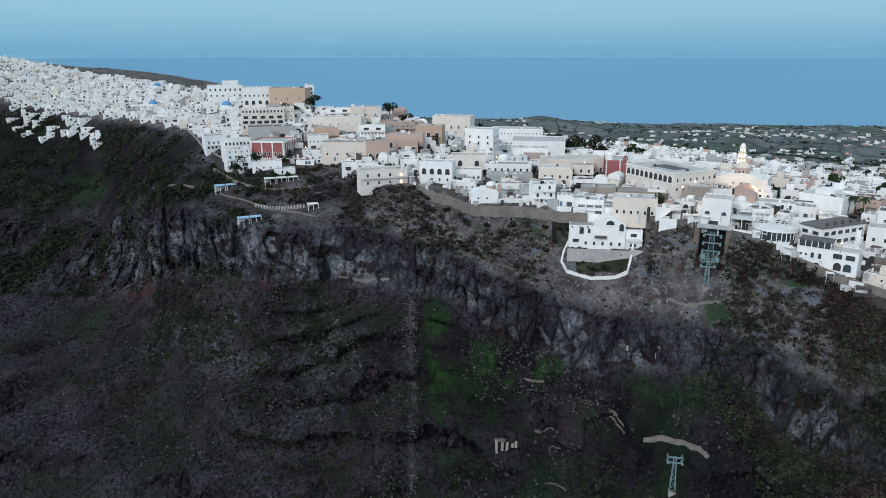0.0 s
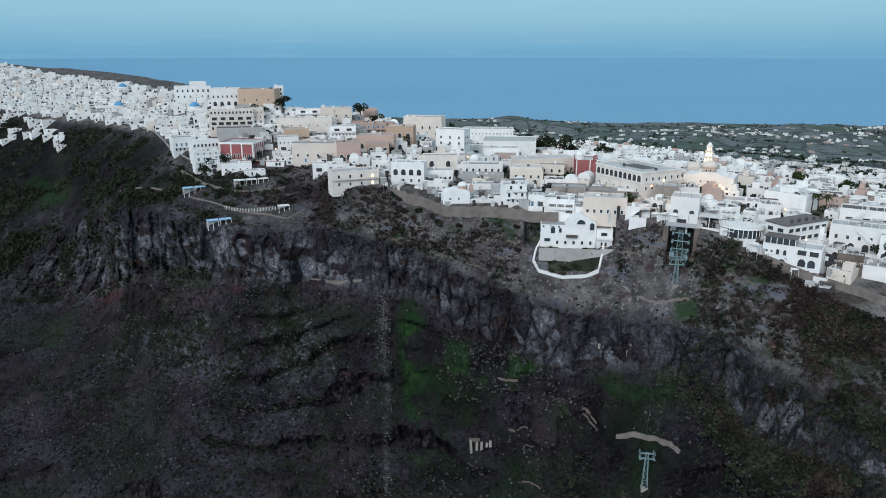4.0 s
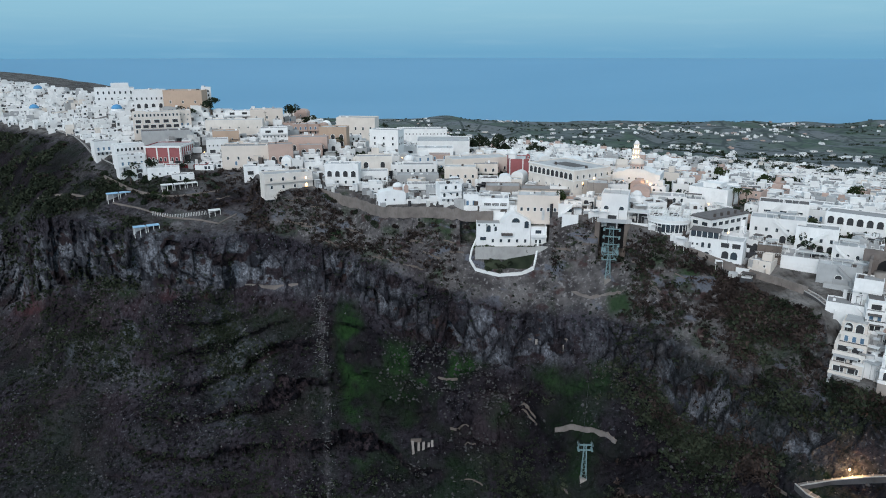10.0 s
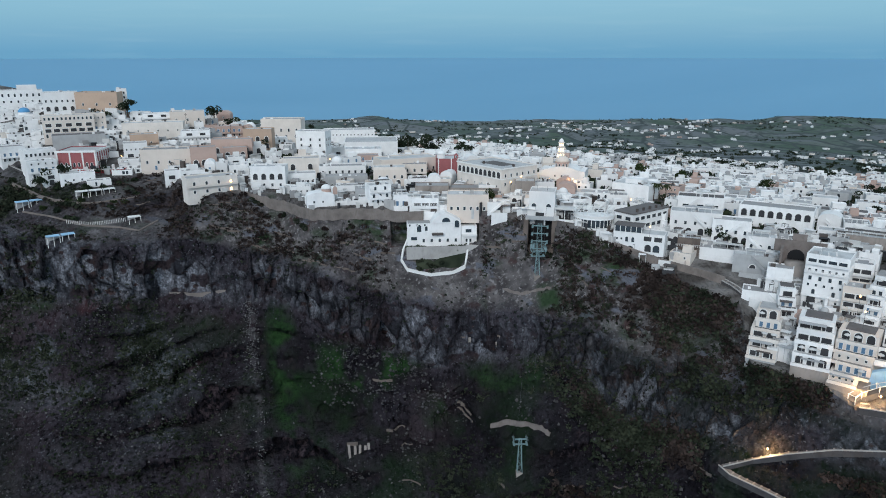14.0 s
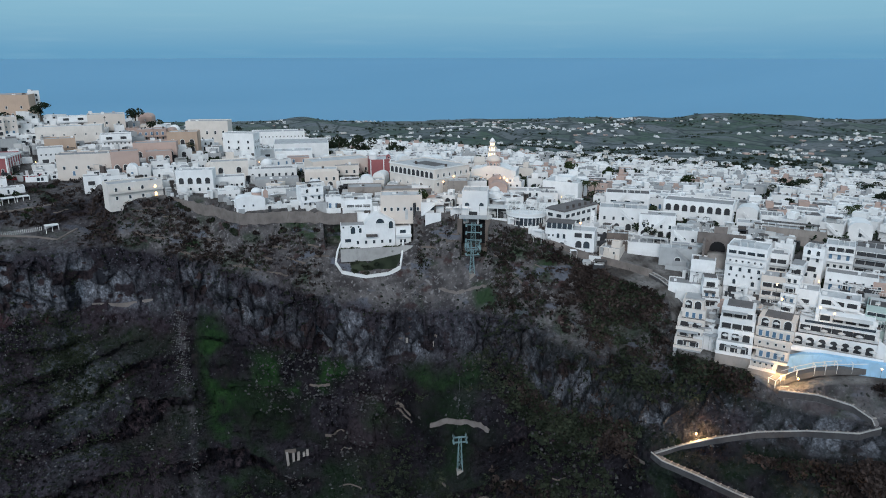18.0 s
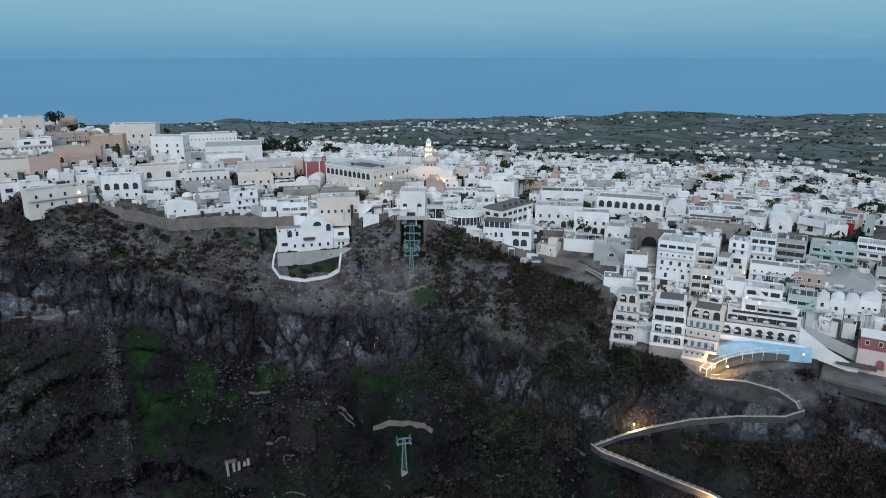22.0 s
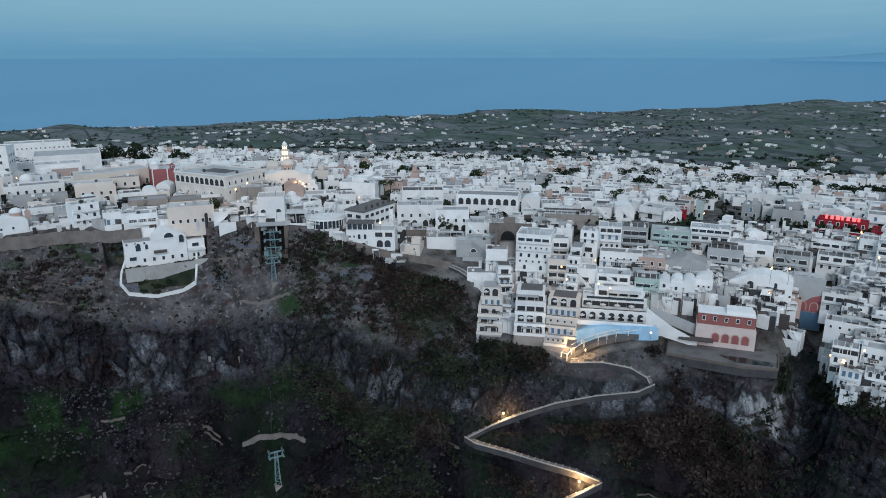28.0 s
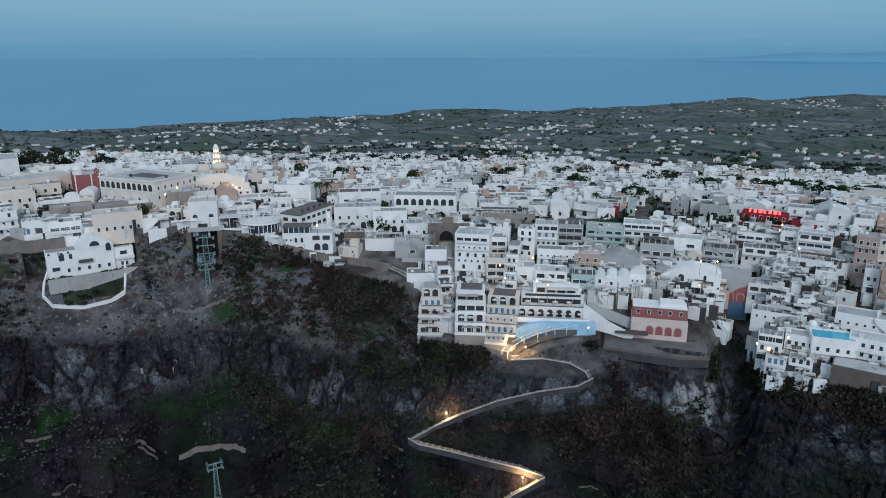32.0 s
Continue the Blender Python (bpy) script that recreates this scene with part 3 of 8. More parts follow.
shift = (rough(P, 46, 4, 3) * 7.5 + rough(P, 9, 3, 9) * 1.3) * slope_part
rock = np.where((S > 1.4) & (S < 6.0))[0]
tall = P[rock] * [1, 1, 0.42] + np.stack([rough(P[rock], 12, 2, 15 + k) for k in range(3)], -1) * 1.6
slab, crack = np.zeros(len(P)), np.ones(len(P))
slab[rock], crack[rock] = blocks(tall, 7.0, 21)
chip, nick = np.zeros(len(P)), np.ones(len(P))
chip[rock], nick[rock] = blocks(P[rock] * [1, 1, 0.6], 2.4, 41)
shift += (rough(cut, 17, 3, 21) * 3.4 + slab * 3.0 - (1 - crack) ** 3 * 3.2 + chip * 0.9 - (1 - nick) ** 3 * 0.9) * cliff_part
outcrop = np.clip(rough(P, 28, 3, 23) * 1.7 - 0.15, 0, 1) * band(S, 1.5, 2.1, 5.5, 5.9) * calm * (1 - cliff_zone)
shift -= (np.abs(slab) * 2.2 + chip * 0.7 - (1 - crack) ** 3 * 1.6) * outcrop
shift += np.abs(rough(P * [1, 1, 2.6], 24, 3, 41)) * 5.0 * calm * band(S, 1.5, 2.2, 3.5, 4)
P[:, :2] += out_dir * shift[:, None]
P[:, 2] += (rough(P, 30, 4, 51) * 2.4 + rough(P, 5, 3, 55) * 0.55) * calm * band(S, 1, 2, 5.3, 5.98)
P[:, :2] += out_dir * ((rough(P, 2.6, 2, 57) * 0.75) * calm * band(S, 1.8, 2.2, 5.6, 5.95))[:, None]
P[:, 2] -= 3.2 * band(S, 6.03, 6.14, 6.9, 7.0) * np.clip((AZ - 39.2) / 0.6, 0, 1) + 0.8 * band(S, 6.0, 6.2, 8, 8.3)
# terraces cut level into the slope: place, height, half width, reach to the front and to the back
for x_, y_, z_, half, fore, aft in CUTS:
    bx, by = math.sin(math.atan2(x_, y_)), math.cos(math.atan2(x_, y_))
    u_, v_ = (P[:, 0] - x_) * by - (P[:, 1] - y_) * bx, (P[:, 0] - x_) * bx + (P[:, 1] - y_) * by
    inside = (np.abs(u_) < half) & (v_ > -fore) & (v_ < aft)
    P[inside, 2] = np.minimum(P[inside, 2], z_ - 0.3)
ledge = P[:, 2] / 15 + rough(P, 80, 4, 63) * 1.3
ledge = ledge - np.floor(ledge)
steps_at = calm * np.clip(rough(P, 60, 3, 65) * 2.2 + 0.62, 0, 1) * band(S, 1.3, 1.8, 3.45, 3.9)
# the steep part of each ledge, where the painted shadow and lava colour go
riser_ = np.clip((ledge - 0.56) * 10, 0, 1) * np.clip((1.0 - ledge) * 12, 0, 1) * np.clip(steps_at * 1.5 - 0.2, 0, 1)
P[:, :2] += out_dir * ((np.clip(ledge / 0.6, 0, 1) - np.clip((ledge - 0.6) / 0.4, 0, 1)) * 7.0 * steps_at + (slab * 1.6 + chip * 0.9 - (1 - crack) ** 3 * 1.6) * riser_)[:, None]
# benches of lava that step the slope below the cliffs
P[:, 2] += np.sin(P[:, 2] / 3.4 + rough(P, 60, 2, 61) * 3) * 1.5 * calm * band(S, 1.5, 2.2, 3.3, 3.8)
# the island behind the town rolls down to the far shore
P[:, 2] += rough(P * [1, 1, 0], 340, 4, 71) * np.clip((RR - 620) / 900, 0, 1) * 17 * band(S, 7, 8.4, 11.0, 11.95)
P[:, 2] += np.clip(rough(P * [1, 1, 0], 520, 3, 77), 0, 1) * 26 * band(S, 9.8, 10.8, 11.1, 11.9)

nb, nr = len(BEARINGS), len(rows_s)
idx = np.arange(nr * nb).reshape(nr, nb)
quads = np.stack([idx[:-1, :-1], idx[1:, :-1], idx[1:, 1:], idx[:-1, 1:]], -1).reshape(-1, 4)
land = bpy.data.meshes.new("ground")
land.vertices.add(len(P))
land.vertices.foreach_set("co", P.astype(np.float32).ravel())
land.loops.add(quads.size)
land.loops.foreach_set("vertex_index", quads.ravel()[::-1].astype(np.int32).copy())
land.polygons.add(len(quads))
land.polygons.foreach_set("loop_start", np.arange(0, quads.size, 4, dtype=np.int32))
land.polygons.foreach_set("use_smooth", (S[quads[:, 0]] > 5.98)[::-1].copy())
land.update(calc_edges=True)
land.materials.append(MATS["hillside"])


def at_bearing(az, r, width, length):
    """A soft oval patch of ground at a bearing and a distance."""
    return np.clip(1.6 - 1.6 * np.hypot((AZ - az) / width, (RR - r) / length), 0, 1)


DIP = np.degrees(np.arctan2(P[:, 2] - EYE, RR))


def spot(az, dip, wide, high, tilt=0.0):
    """A soft oval of the slope at a bearing and an angle below the horizon of the headland."""
    u, v = AZ - az, DIP - dip
    return np.clip(1.7 - 1.7 * np.hypot(u / wide, (v - tilt * u) / high), 0, 1)


patch = np.clip(rough(P, 30, 5, 81) * 1.9 + 0.35, 0, 1)
mottle = np.clip(rough(P, 14, 5, 83) * 2.0 + 0.62, 0, 1)
turf_ = spot(-0.4, -23, 1.7, 4.5) + spot(0.2, -29, 2.0, 6) + spot(6, -25.6, 5.5, 3.6, -0.3) + spot(10, -24.6, 4, 1.6) + spot(23, -26, 2.3, 4.4) + spot(19, -25.8, 4, 2.6) + spot(26.4, -22.5, 1.2, 2.6)
turf_ += 0.7 * spot(-17.5, -17.4, 3, 0.8) + 0.8 * spot(-27.6, -9.6, 1.8, 1.4) + 0.35 * spot(-29.5, -21, 4, 1.4, 1.1) + 0.6 * spot(14, -29, 3, 2) + 0.5 * spot(-8, -20.5, 3, 1.4) + 0.55 * spot(37, -28, 5, 3) + 0.5 * spot(6, -16.8, 3.5, 1.6)
turf_ = np.clip(turf_, 0, 1) * mottle * (1 - 0.85 * cliff_zone) * calm
scree_ = np.clip(spot(-19, -21, 7.0, 4.6) + 0.8 * spot(-12, -23, 6, 4.5) + 0.5 * spot(-8, -29, 6, 4), 0, 1) * np.clip(rough(P, 20, 4, 85) * 1.6 + 0.5, 0, 1)
chute = np.clip(1.5 - np.abs(AZ + 2.5 - 0.045 * (DIP + 19.6) - rough(P, 25, 2, 89) * 0.35) / 0.30, 0, 1) * band(S, 1.0, 1.5, 3.8, 4.0)
grass_ = band(S, 2.1, 2.6, 3.7, 3.95) * band(AZ, -4, 0, 22, 26) * np.clip(rough(P, 22, 5, 81) * 2.2 + 0.45, 0, 1) * 0.95
grass_ += band(S, 2, 2.4, 3.6, 3.9) * band(AZ, -40, -36, -24, -20) * patch * 0.4
grass_ += band(S, 2, 2.4, 5.3, 5.9) * band(AZ, 24, 30, 76, 80) * patch * 0.35
grass_ += band(S, 5.1, 5.3, 5.8, 6) * band(AZ, -40, -30, 24, 30) * patch * 0.5
cinder_ = np.clip(spot(-24, -17.3, 2.6, 1.3) + spot(-13.4, -18.0, 3.0, 1.2) + 0.7 * spot(-8.5, -24, 2.5, 0.7, 0.2) + 0.7 * spot(6, -22.6, 4, 0.8, -0.35), 0, 1) * mottle + 0.35 * (band(S, 3.35, 3.7, 3.98, 4.2) + 0.5 * band(S, 2.5, 2.8, 3.2, 3.5)) * np.clip(rough(P, 40, 3, 91) + 0.25, 0, 1) * band(AZ, -30, -26, 14, 22)
face_ = np.interp(AZ, [-30, -24, 16, 20, 26, 29, 61, 62.5, 65.5, 67, 72], [0.35, 1, 1, 0.3, 0.35, 0.8, 0.5, 1, 1, 0.5, 0.6])
steep = cliff_zone * face_ * np.clip(1.0 + rough(P, 18, 3, 95) * 0.8 - 0.75 * np.clip((S - 4.5) / 0.35, 0, 1), 0, 1)
pale_ = band(S, 5.0, 5.2, 5.9, 6.05) * np.clip(rough(P, 16, 4, 99) * 1.4 + np.interp(AZ, [-24, -10, 0, 20, 33, 38], [0.05, 0.2, 0.5, 0.6, 0.25, 0]), 0, 1)
pale_ += 0.5 * chute * np.clip(rough(P, 4, 4, 98) * 3.0 + 0.1, 0, 1)
pale_ += 0.9 * at_bearing(26.8, 262, 0.35, 16) * np.clip(rough(P, 4, 3, 97) * 1.5 + 0.3, 0, 1)
dark_ground_ = band(S, 1.2, 1.8, 3.7, 3.98) * np.interp(AZ, [-40, -14, -6, 2, 36, 44, 60, 78], [0.1, 0.2, 0.5, 0.7, 0.75, 0.7, 0.6, 0.6]) * np.clip(0.95 + rough(P, 26, 3, 87) * 0.5, 0, 1) * (1 - 0.6 * chute)
dark_ground_ = np.maximum(dark_ground_, band(S, 3.9, 4.3, 5.75, 5.95) * band(AZ, -60, -50, -22, -18) * (1 - cliff_zone * face_) * 0.85)
brow_ = band(S, 4.98, 5.12, 5.92, 6.04) * np.interp(AZ, [-40, -20, -14, -6, 0, 30, 36, 46, 60, 78], [0.05, 0.12, 0.35, 0.7, 1, 1, 0.7, 0.45, 0.5, 0.5])
chalk_ = band(S, 3.6, 3.75, 4.9, 5.05) * band(AZ, 60.6, 61.4, 64.6, 65.3) * np.clip(rough(P, 14, 3, 93) * 1.5 + 0.75, 0, 1)
town_ = band(S, 5.94, 6.02, 8.0, 8.5) * np.clip(1.0 + rough(P, 60, 3, 101) * 0.5, 0, 1)
field_ = np.clip((S - 8.05) / 0.5, 0, 1)
for key, v in (("brow", brow_), ("ash", dark_ground_ * (1 - 0.7 * scree_)), ("turf", turf_), ("scree", scree_), ("riser", riser_), ("chalk", chalk_), ("outcrop", outcrop * 0.9), ("slab", slab * 0.5 + 0.5), ("crack", np.maximum((1 - crack) ** 5 * np.maximum(cliff_zone, np.maximum(outcrop, riser_)), (1 - nick) ** 7 * 0.8 * cliff_zone)), ("chip", chip * 0.5 + 0.5), ("grass", grass_), ("cinder", cinder_), ("cliff", steep), ("pale", pale_), ("town", town_), ("field", field_)):
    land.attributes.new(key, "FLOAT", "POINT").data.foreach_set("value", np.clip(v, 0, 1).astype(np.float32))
tagged(new("ground", land), "dark volcanic cliff and hillside rising to a paved town and fields", "ground", kind="structure")

def terrain(x, y):
    """The height of the rolling ground behind the rim, as the sheet has it."""
    r, b = math.hypot(x, y), math.degrees(math.atan2(x, y))
    j = int(np.clip(np.searchsorted(BEARINGS, b), 1, nb - 1))
    return float(np.interp(r, R[:, j], P[:, 2].reshape(nr, nb)[:, j]))


# the sea, one sheet all round; far out it lifts to the true horizon, which lies beyond the reach of the view
rings = [(0, 0), (60, 0), (150, 0), (1200, 0), (2600, 0), (3300, 2), (3800, 60), (4300, 140), (4700, 216), (4930, 260.5)]
verts, faces = [(0, 0, 0)], []
N = 128
for r, z in rings[1:]:
    verts += [(r * math.cos(2 * math.pi * k / N), r * math.sin(2 * math.pi * k / N), z) for k in range(N)]
for k in range(N):
    faces.append((0, 1 + k, 1 + (k + 1) % N))
    for j in range(len(rings) - 2):
        a, c = 1 + j * N, 1 + (j + 1) * N
        faces.append((a + k, c + k, c + (k + 1) % N, a + (k + 1) % N))
tagged(new("water", mesh_object("water", verts, faces, ["sea_water"], True)), "calm blue evening sea reaching the horizon", "sea", kind="structure")
# a far island over the horizon, faint because haze is painted into its colour
verts, faces = [], []
for k in range(61):
    b_ = radians(61 + k * 0.45)
    u = k / 60
    h = 262 + 58 * math.sin(math.pi * u) ** 1.5 * (0.75 + 0.2 * math.sin(u * 9) + 0.08 * math.sin(u * 31))
    for r, z in ((4840, 225), (4880, h), (4940, h - 40)):
        verts.append((r * math.sin(b_), r * math.cos(b_), z))
    if k:
        for j in (0, 1):
            faces.append((3 * k - 3 + j, 3 * k + j, 3 * k + j + 1, 3 * k - 2 + j))
tagged(new("backdrop", mesh_object("backdrop", verts, faces, ["far_island"], True)), "hilly island far out on the horizon, coloured as if in haze", "island", kind="structure")

# ---------------------------------------------------------------- forms
class Form:
    """Collects solids into one mesh; each face remembers its material slot."""

    def __init__(self):
        self.v, self.f, self.s = [], [], []

    def add(self, verts, faces, slot=0):
        o = len(self.v)
        self.v += verts
        self.f += [tuple(o + i for i in f) for f in faces]
        self.s += [slot] * len(faces)
        return self

    def box(self, x0, y0, z0, x1, y1, z1, slot=0):
        v = [(x, y, z) for z in (z0, z1) for y in (y0, y1) for x in (x0, x1)]
        return self.add(v, [(0, 2, 3, 1), (4, 5, 7, 6), (0, 1, 5, 4), (2, 6, 7, 3), (0, 4, 6, 2), (1, 3, 7, 5)], slot)

    def prism(self, outline, y0, y1, slot=0):
        """An outline in x and z, counter-clockwise as seen from -y, drawn out from y0 to y1."""
        k = len(outline)
        v = [(x, y0, z) for x, z in outline] + [(x, y1, z) for x, z in outline]
        f = [tuple(range(k)), tuple(reversed(range(k, 2 * k)))]
        f += [(i, k + i, k + (i + 1) % k, (i + 1) % k) for i in range(k)]
        return self.add(v, f, slot)

    def column(self, outline, z0, z1, slot=0):
        """An outline in x and y, counter-clockwise from above, raised from z0 to z1."""
        k = len(outline)
        v = [(x, y, z0) for x, y in outline] + [(x, y, z1) for x, y in outline]
        f = [tuple(reversed(range(k))), tuple(range(k, 2 * k))]
        f += [(i, (i + 1) % k, k + (i + 1) % k, k + i) for i in range(k)]
        return self.add(v, f, slot)

    def turned(self, cx, cy, outline, n=16, slot=0, arc=2 * math.pi):
        """A body of revolution; outline: (radius, height) from the bottom up."""
        v = [(cx + r * math.cos(arc * k / n), cy + r * math.sin(arc * k / n), z) for r, z in outline for k in range(n)]
        f = [(j * n + k, j * n + (k + 1) % n, (j + 1) * n + (k + 1) % n, (j + 1) * n + k) for j in range(len(outline) - 1) for k in range(n)]
        f += [tuple(reversed(range(n))), tuple(range((len(outline) - 1) * n, len(outline) * n))]
        return self.add(v, f, slot)

    def dome(self, cx, cy, z, r, h=None, n=18, slot=0):
        h = h or r
        return self.turned(cx, cy, [(max(r * math.cos(a), 0.02), z + h * math.sin(a)) for a in [math.pi / 2 * i / 7 for i in range(8)]], n, slot)

    def bar(self, a, b, r, slot=0, n=5):
        """A round bar from a to b."""
        a, b = Vector(a), Vector(b)
        q = (b - a).to_track_quat("Z", "Y")
        ring = [q @ Vector((r * math.cos(2 * math.pi * k / n), r * math.sin(2 * math.pi * k / n), 0)) for k in range(n)]
        v = [tuple(a + p) for p in ring] + [tuple(b + p) for p in ring]
        f = [(k, (k + 1) % n, n + (k + 1) % n, n + k) for k in range(n)] + [tuple(reversed(range(n))), tuple(range(n, 2 * n))]
        return self.add(v, f, slot)

    def ribbon(self, points, z_low, z_high, width, slot=0):
        """A wall along points (x, y, z), from z + z_low to z + z_high."""
        left, right = [], []
        for i, p in enumerate(points):
            a, c = Vector(points[max(i - 1, 0)]), Vector(points[min(i + 1, len(points) - 1)])
            d = (c - a).xy.normalized()
            s = Vector((-d.y, d.x)) * width / 2
            left.append((p[0] + s.x, p[1] + s.y, p[2])), right.append((p[0] - s.x, p[1] - s.y, p[2]))
        v, f = [], []
        for a, c in zip(left, right):
            v += [(a[0], a[1], a[2] + z_low), (c[0], c[1], c[2] + z_low), (c[0], c[1], c[2] + z_high), (a[0], a[1], a[2] + z_high)]
        for i in range(len(points) - 1):
            o = 4 * i
            f += [(o + j, o + (j + 1) % 4, o + 4 + (j + 1) % 4, o + 4 + j) for j in range(4)]
        f += [(3, 2, 1, 0), tuple(len(v) - 4 + j for j in range(4))]
        return self.add(v, f, slot)

    def mesh(self, name, materials, smooth=False):
        return mesh_object(name, self.v, self.f, materials, smooth, self.s)


def part(name, form, materials, parent, label="", smooth=False, m=None):
    ob = new(name, form.mesh(name, materials, smooth) if isinstance(form, Form) else form)
    ob.parent = parent
    if m is not None:
        ob.matrix_local = m
    if label:
        ob["label"] = label
    return ob


def arch_outline(w, h, n=8):
    r = w / 2
    return [(-r, 0), (r, 0)] + [(r * math.cos(a), h - r + r * math.sin(a)) for a in [math.pi * i / n for i in range(n + 1)]]


def window_mesh(name, w, h, arched, frame, materials, cross=True):
    """A window or door on a wall that faces -y: glass set back in a raised surround, one piece."""
    if arched:
        inner, outer = arch_outline(w, h), arch_outline(w + 2 * frame, h + frame)
    else:
        inner = [(-w / 2, 0), (w / 2, 0), (w / 2, h), (-w / 2, h)]
        outer = [(-w / 2 - frame, -frame), (w / 2 + frame, -frame), (w / 2 + frame, h + frame), (-w / 2 - frame, h + frame)]
    k = len(inner)
    v = [(x, -0.14, z) for x, z in inner] + [(x, -0.14, z) for x, z in outer] + [(x, -0.02, z) for x, z in inner] + [(x, 0.03, z) for x, z in outer]
    fm = Form()
    f = []
    for i in range(k):
        j = (i + 1) % k
        f += [(k + i, k + j, j, i), (i, j, 2 * k + j, 2 * k + i), (k + j, k + i, 3 * k + i, 3 * k + j)]
    fm.add(v, f, 0)
    fm.f.append(tuple(range(2 * k, 3 * k)))
    fm.s.append(1)
    return fm.mesh(name, materials)


WINDOWS = {
    "rect": window_mesh("window", 1.0, 1.5, False, 0.14, ["trim_white", "window_glass"]),
    "small": window_mesh("window", 0.7, 0.9, False, 0.1, ["trim_white", "window_glass"], False),
    "wide": window_mesh("window", 2.6, 1.5, False, 0.12, ["trim_white", "window_glass"]),
    "arch": window_mesh("window", 1.1, 2.1, True, 0.15, ["trim_white", "window_glass"]),
    "door": window_mesh("door", 1.1, 2.2, False, 0.12, ["trim_white", "shutter_blue"], False),
    # loggia and balcony openings are flat panes, with the shade inside painted dark
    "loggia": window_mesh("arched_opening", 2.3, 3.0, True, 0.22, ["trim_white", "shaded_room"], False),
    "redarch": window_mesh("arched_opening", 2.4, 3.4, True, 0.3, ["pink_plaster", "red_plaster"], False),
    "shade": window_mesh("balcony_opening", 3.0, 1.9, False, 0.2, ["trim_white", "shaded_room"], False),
    "lit": window_mesh("lit_window", 1.0, 1.7, True, 0.14, ["trim_white", "lamp_warm"], False),
    "litrect": window_mesh("lit_window", 1.6, 0.9, False, 0.1, ["trim_white", "lamp_warm"], False),
}
WIDTHS = dict(rect=1.3, small=0.9, wide=2.9, arch=1.4, door=1.3, loggia=2.8, redarch=3.0, shade=3.4, lit=1.3, litrect=1.8)
HEIGHTS = dict(rect=1.5, small=0.9, wide=1.5, arch=2.1, door=2.2, loggia=3.0, redarch=3.4, shade=1.9, lit=1.7, litrect=0.9)


def openings(owner, kind, count, x0, x1, z, face="front", w=0.0, d=0.0, lit=0):
    """A row of windows or doors between x0 and x1 of one wall of a thing whose front lies in y = 0."""
    for i in range(count):
        x = x0 + (x1 - x0) * (i + 0.5) / count
        if face == "front":
            m = pose(x, 0, z)
        elif face == "right":
            m = pose(w / 2, x, z, 0, 0, 90)
        else:
            m = pose(-w / 2, x, z, 0, 0, -90)
        k = "lit" if lit and i % lit == lit - 1 and kind in ("rect", "arch") else kind
        part(WINDOWS[k].name.split(".")[0], WINDOWS[k], None, owner, m=m)


def facing(x, y, z, turn=0.0):
    """Stands at a place with its front to the caldera, turned by some degrees."""
    return pose(x, y, z, 0, 0, -math.degrees(math.atan2(x, y)) + turn)


def body_form(w, d, h, parapet=0.5, sunk=6.0, x=0.0, y=0.0, z=0.0):
    """Walls of a cube house with a parapet round a sunk roof."""
    fm, t = Form(), 0.3
    x0, x1, y0, y1 = x - w / 2, x + w / 2, y, y + d
    top, floor = z + h, z + h - parapet
    o = [(x0, y0), (x1, y0), (x1, y1), (x0, y1)]
    i = [(x0 + t, y0 + t), (x1 - t, y0 + t), (x1 - t, y1 - t), (x0 + t, y1 - t)]
    v = [(a, b, z - sunk) for a, b in o] + [(a, b, top) for a, b in o] + [(a, b, top) for a, b in i] + [(a, b, floor) for a, b in i]
    f = []
    for k in range(4):
        j = (k + 1) % 4
        f += [(k, j, 4 + j, 4 + k), (4 + k, 4 + j, 8 + j, 8 + k), (8 + k, 8 + j, 12 + j, 12 + k)]
    f += [(12, 13, 14, 15), (3, 2, 1, 0)]
    return fm.add(v, f, 0)


def roof_form(w, d, h, parapet=0.5, x=0.0, y=0.0, z=0.0):
    return Form().box(x - w / 2 + 0.3, y + 0.3, z + h - parapet - 0.1, x + w / 2 - 0.3, y + d - 0.3, z + h - parapet + 0.06)


LOOKS = dict(white_plaster="whitewashed", cream_plaster="cream-painted", grey_plaster="grey-plastered", ochre_plaster="ochre-painted", pink_plaster="pink-painted",
             red_plaster="dark red", crimson_plaster="crimson", teal_plaster="pale green", blue_plaster="pale blue", stone_wall="bare stone", pale_stone="pale stone", ruin_stone="ruined stone")
TAKEN, ROOFS = [], []
STUFF_MATS = ["white_plaster", "cream_plaster", "grey_plaster", "pink_plaster", "teal_plaster", "roof_screed", "dark_roof", "window_glass"]


def claim(x, y, w, d, turn):
    a = -math.atan2(x, y) + radians(turn)
    TAKEN.append((x - math.sin(a) * d / 2, y + math.cos(a) * d / 2, math.cos(a), math.sin(a), w / 2, d / 2))


DRESS = random.Random(77)
POST = Form().box(-0.08, -0.08, 0, 0.08, 0.08, 2.3).mesh("post", ["trim_white"])


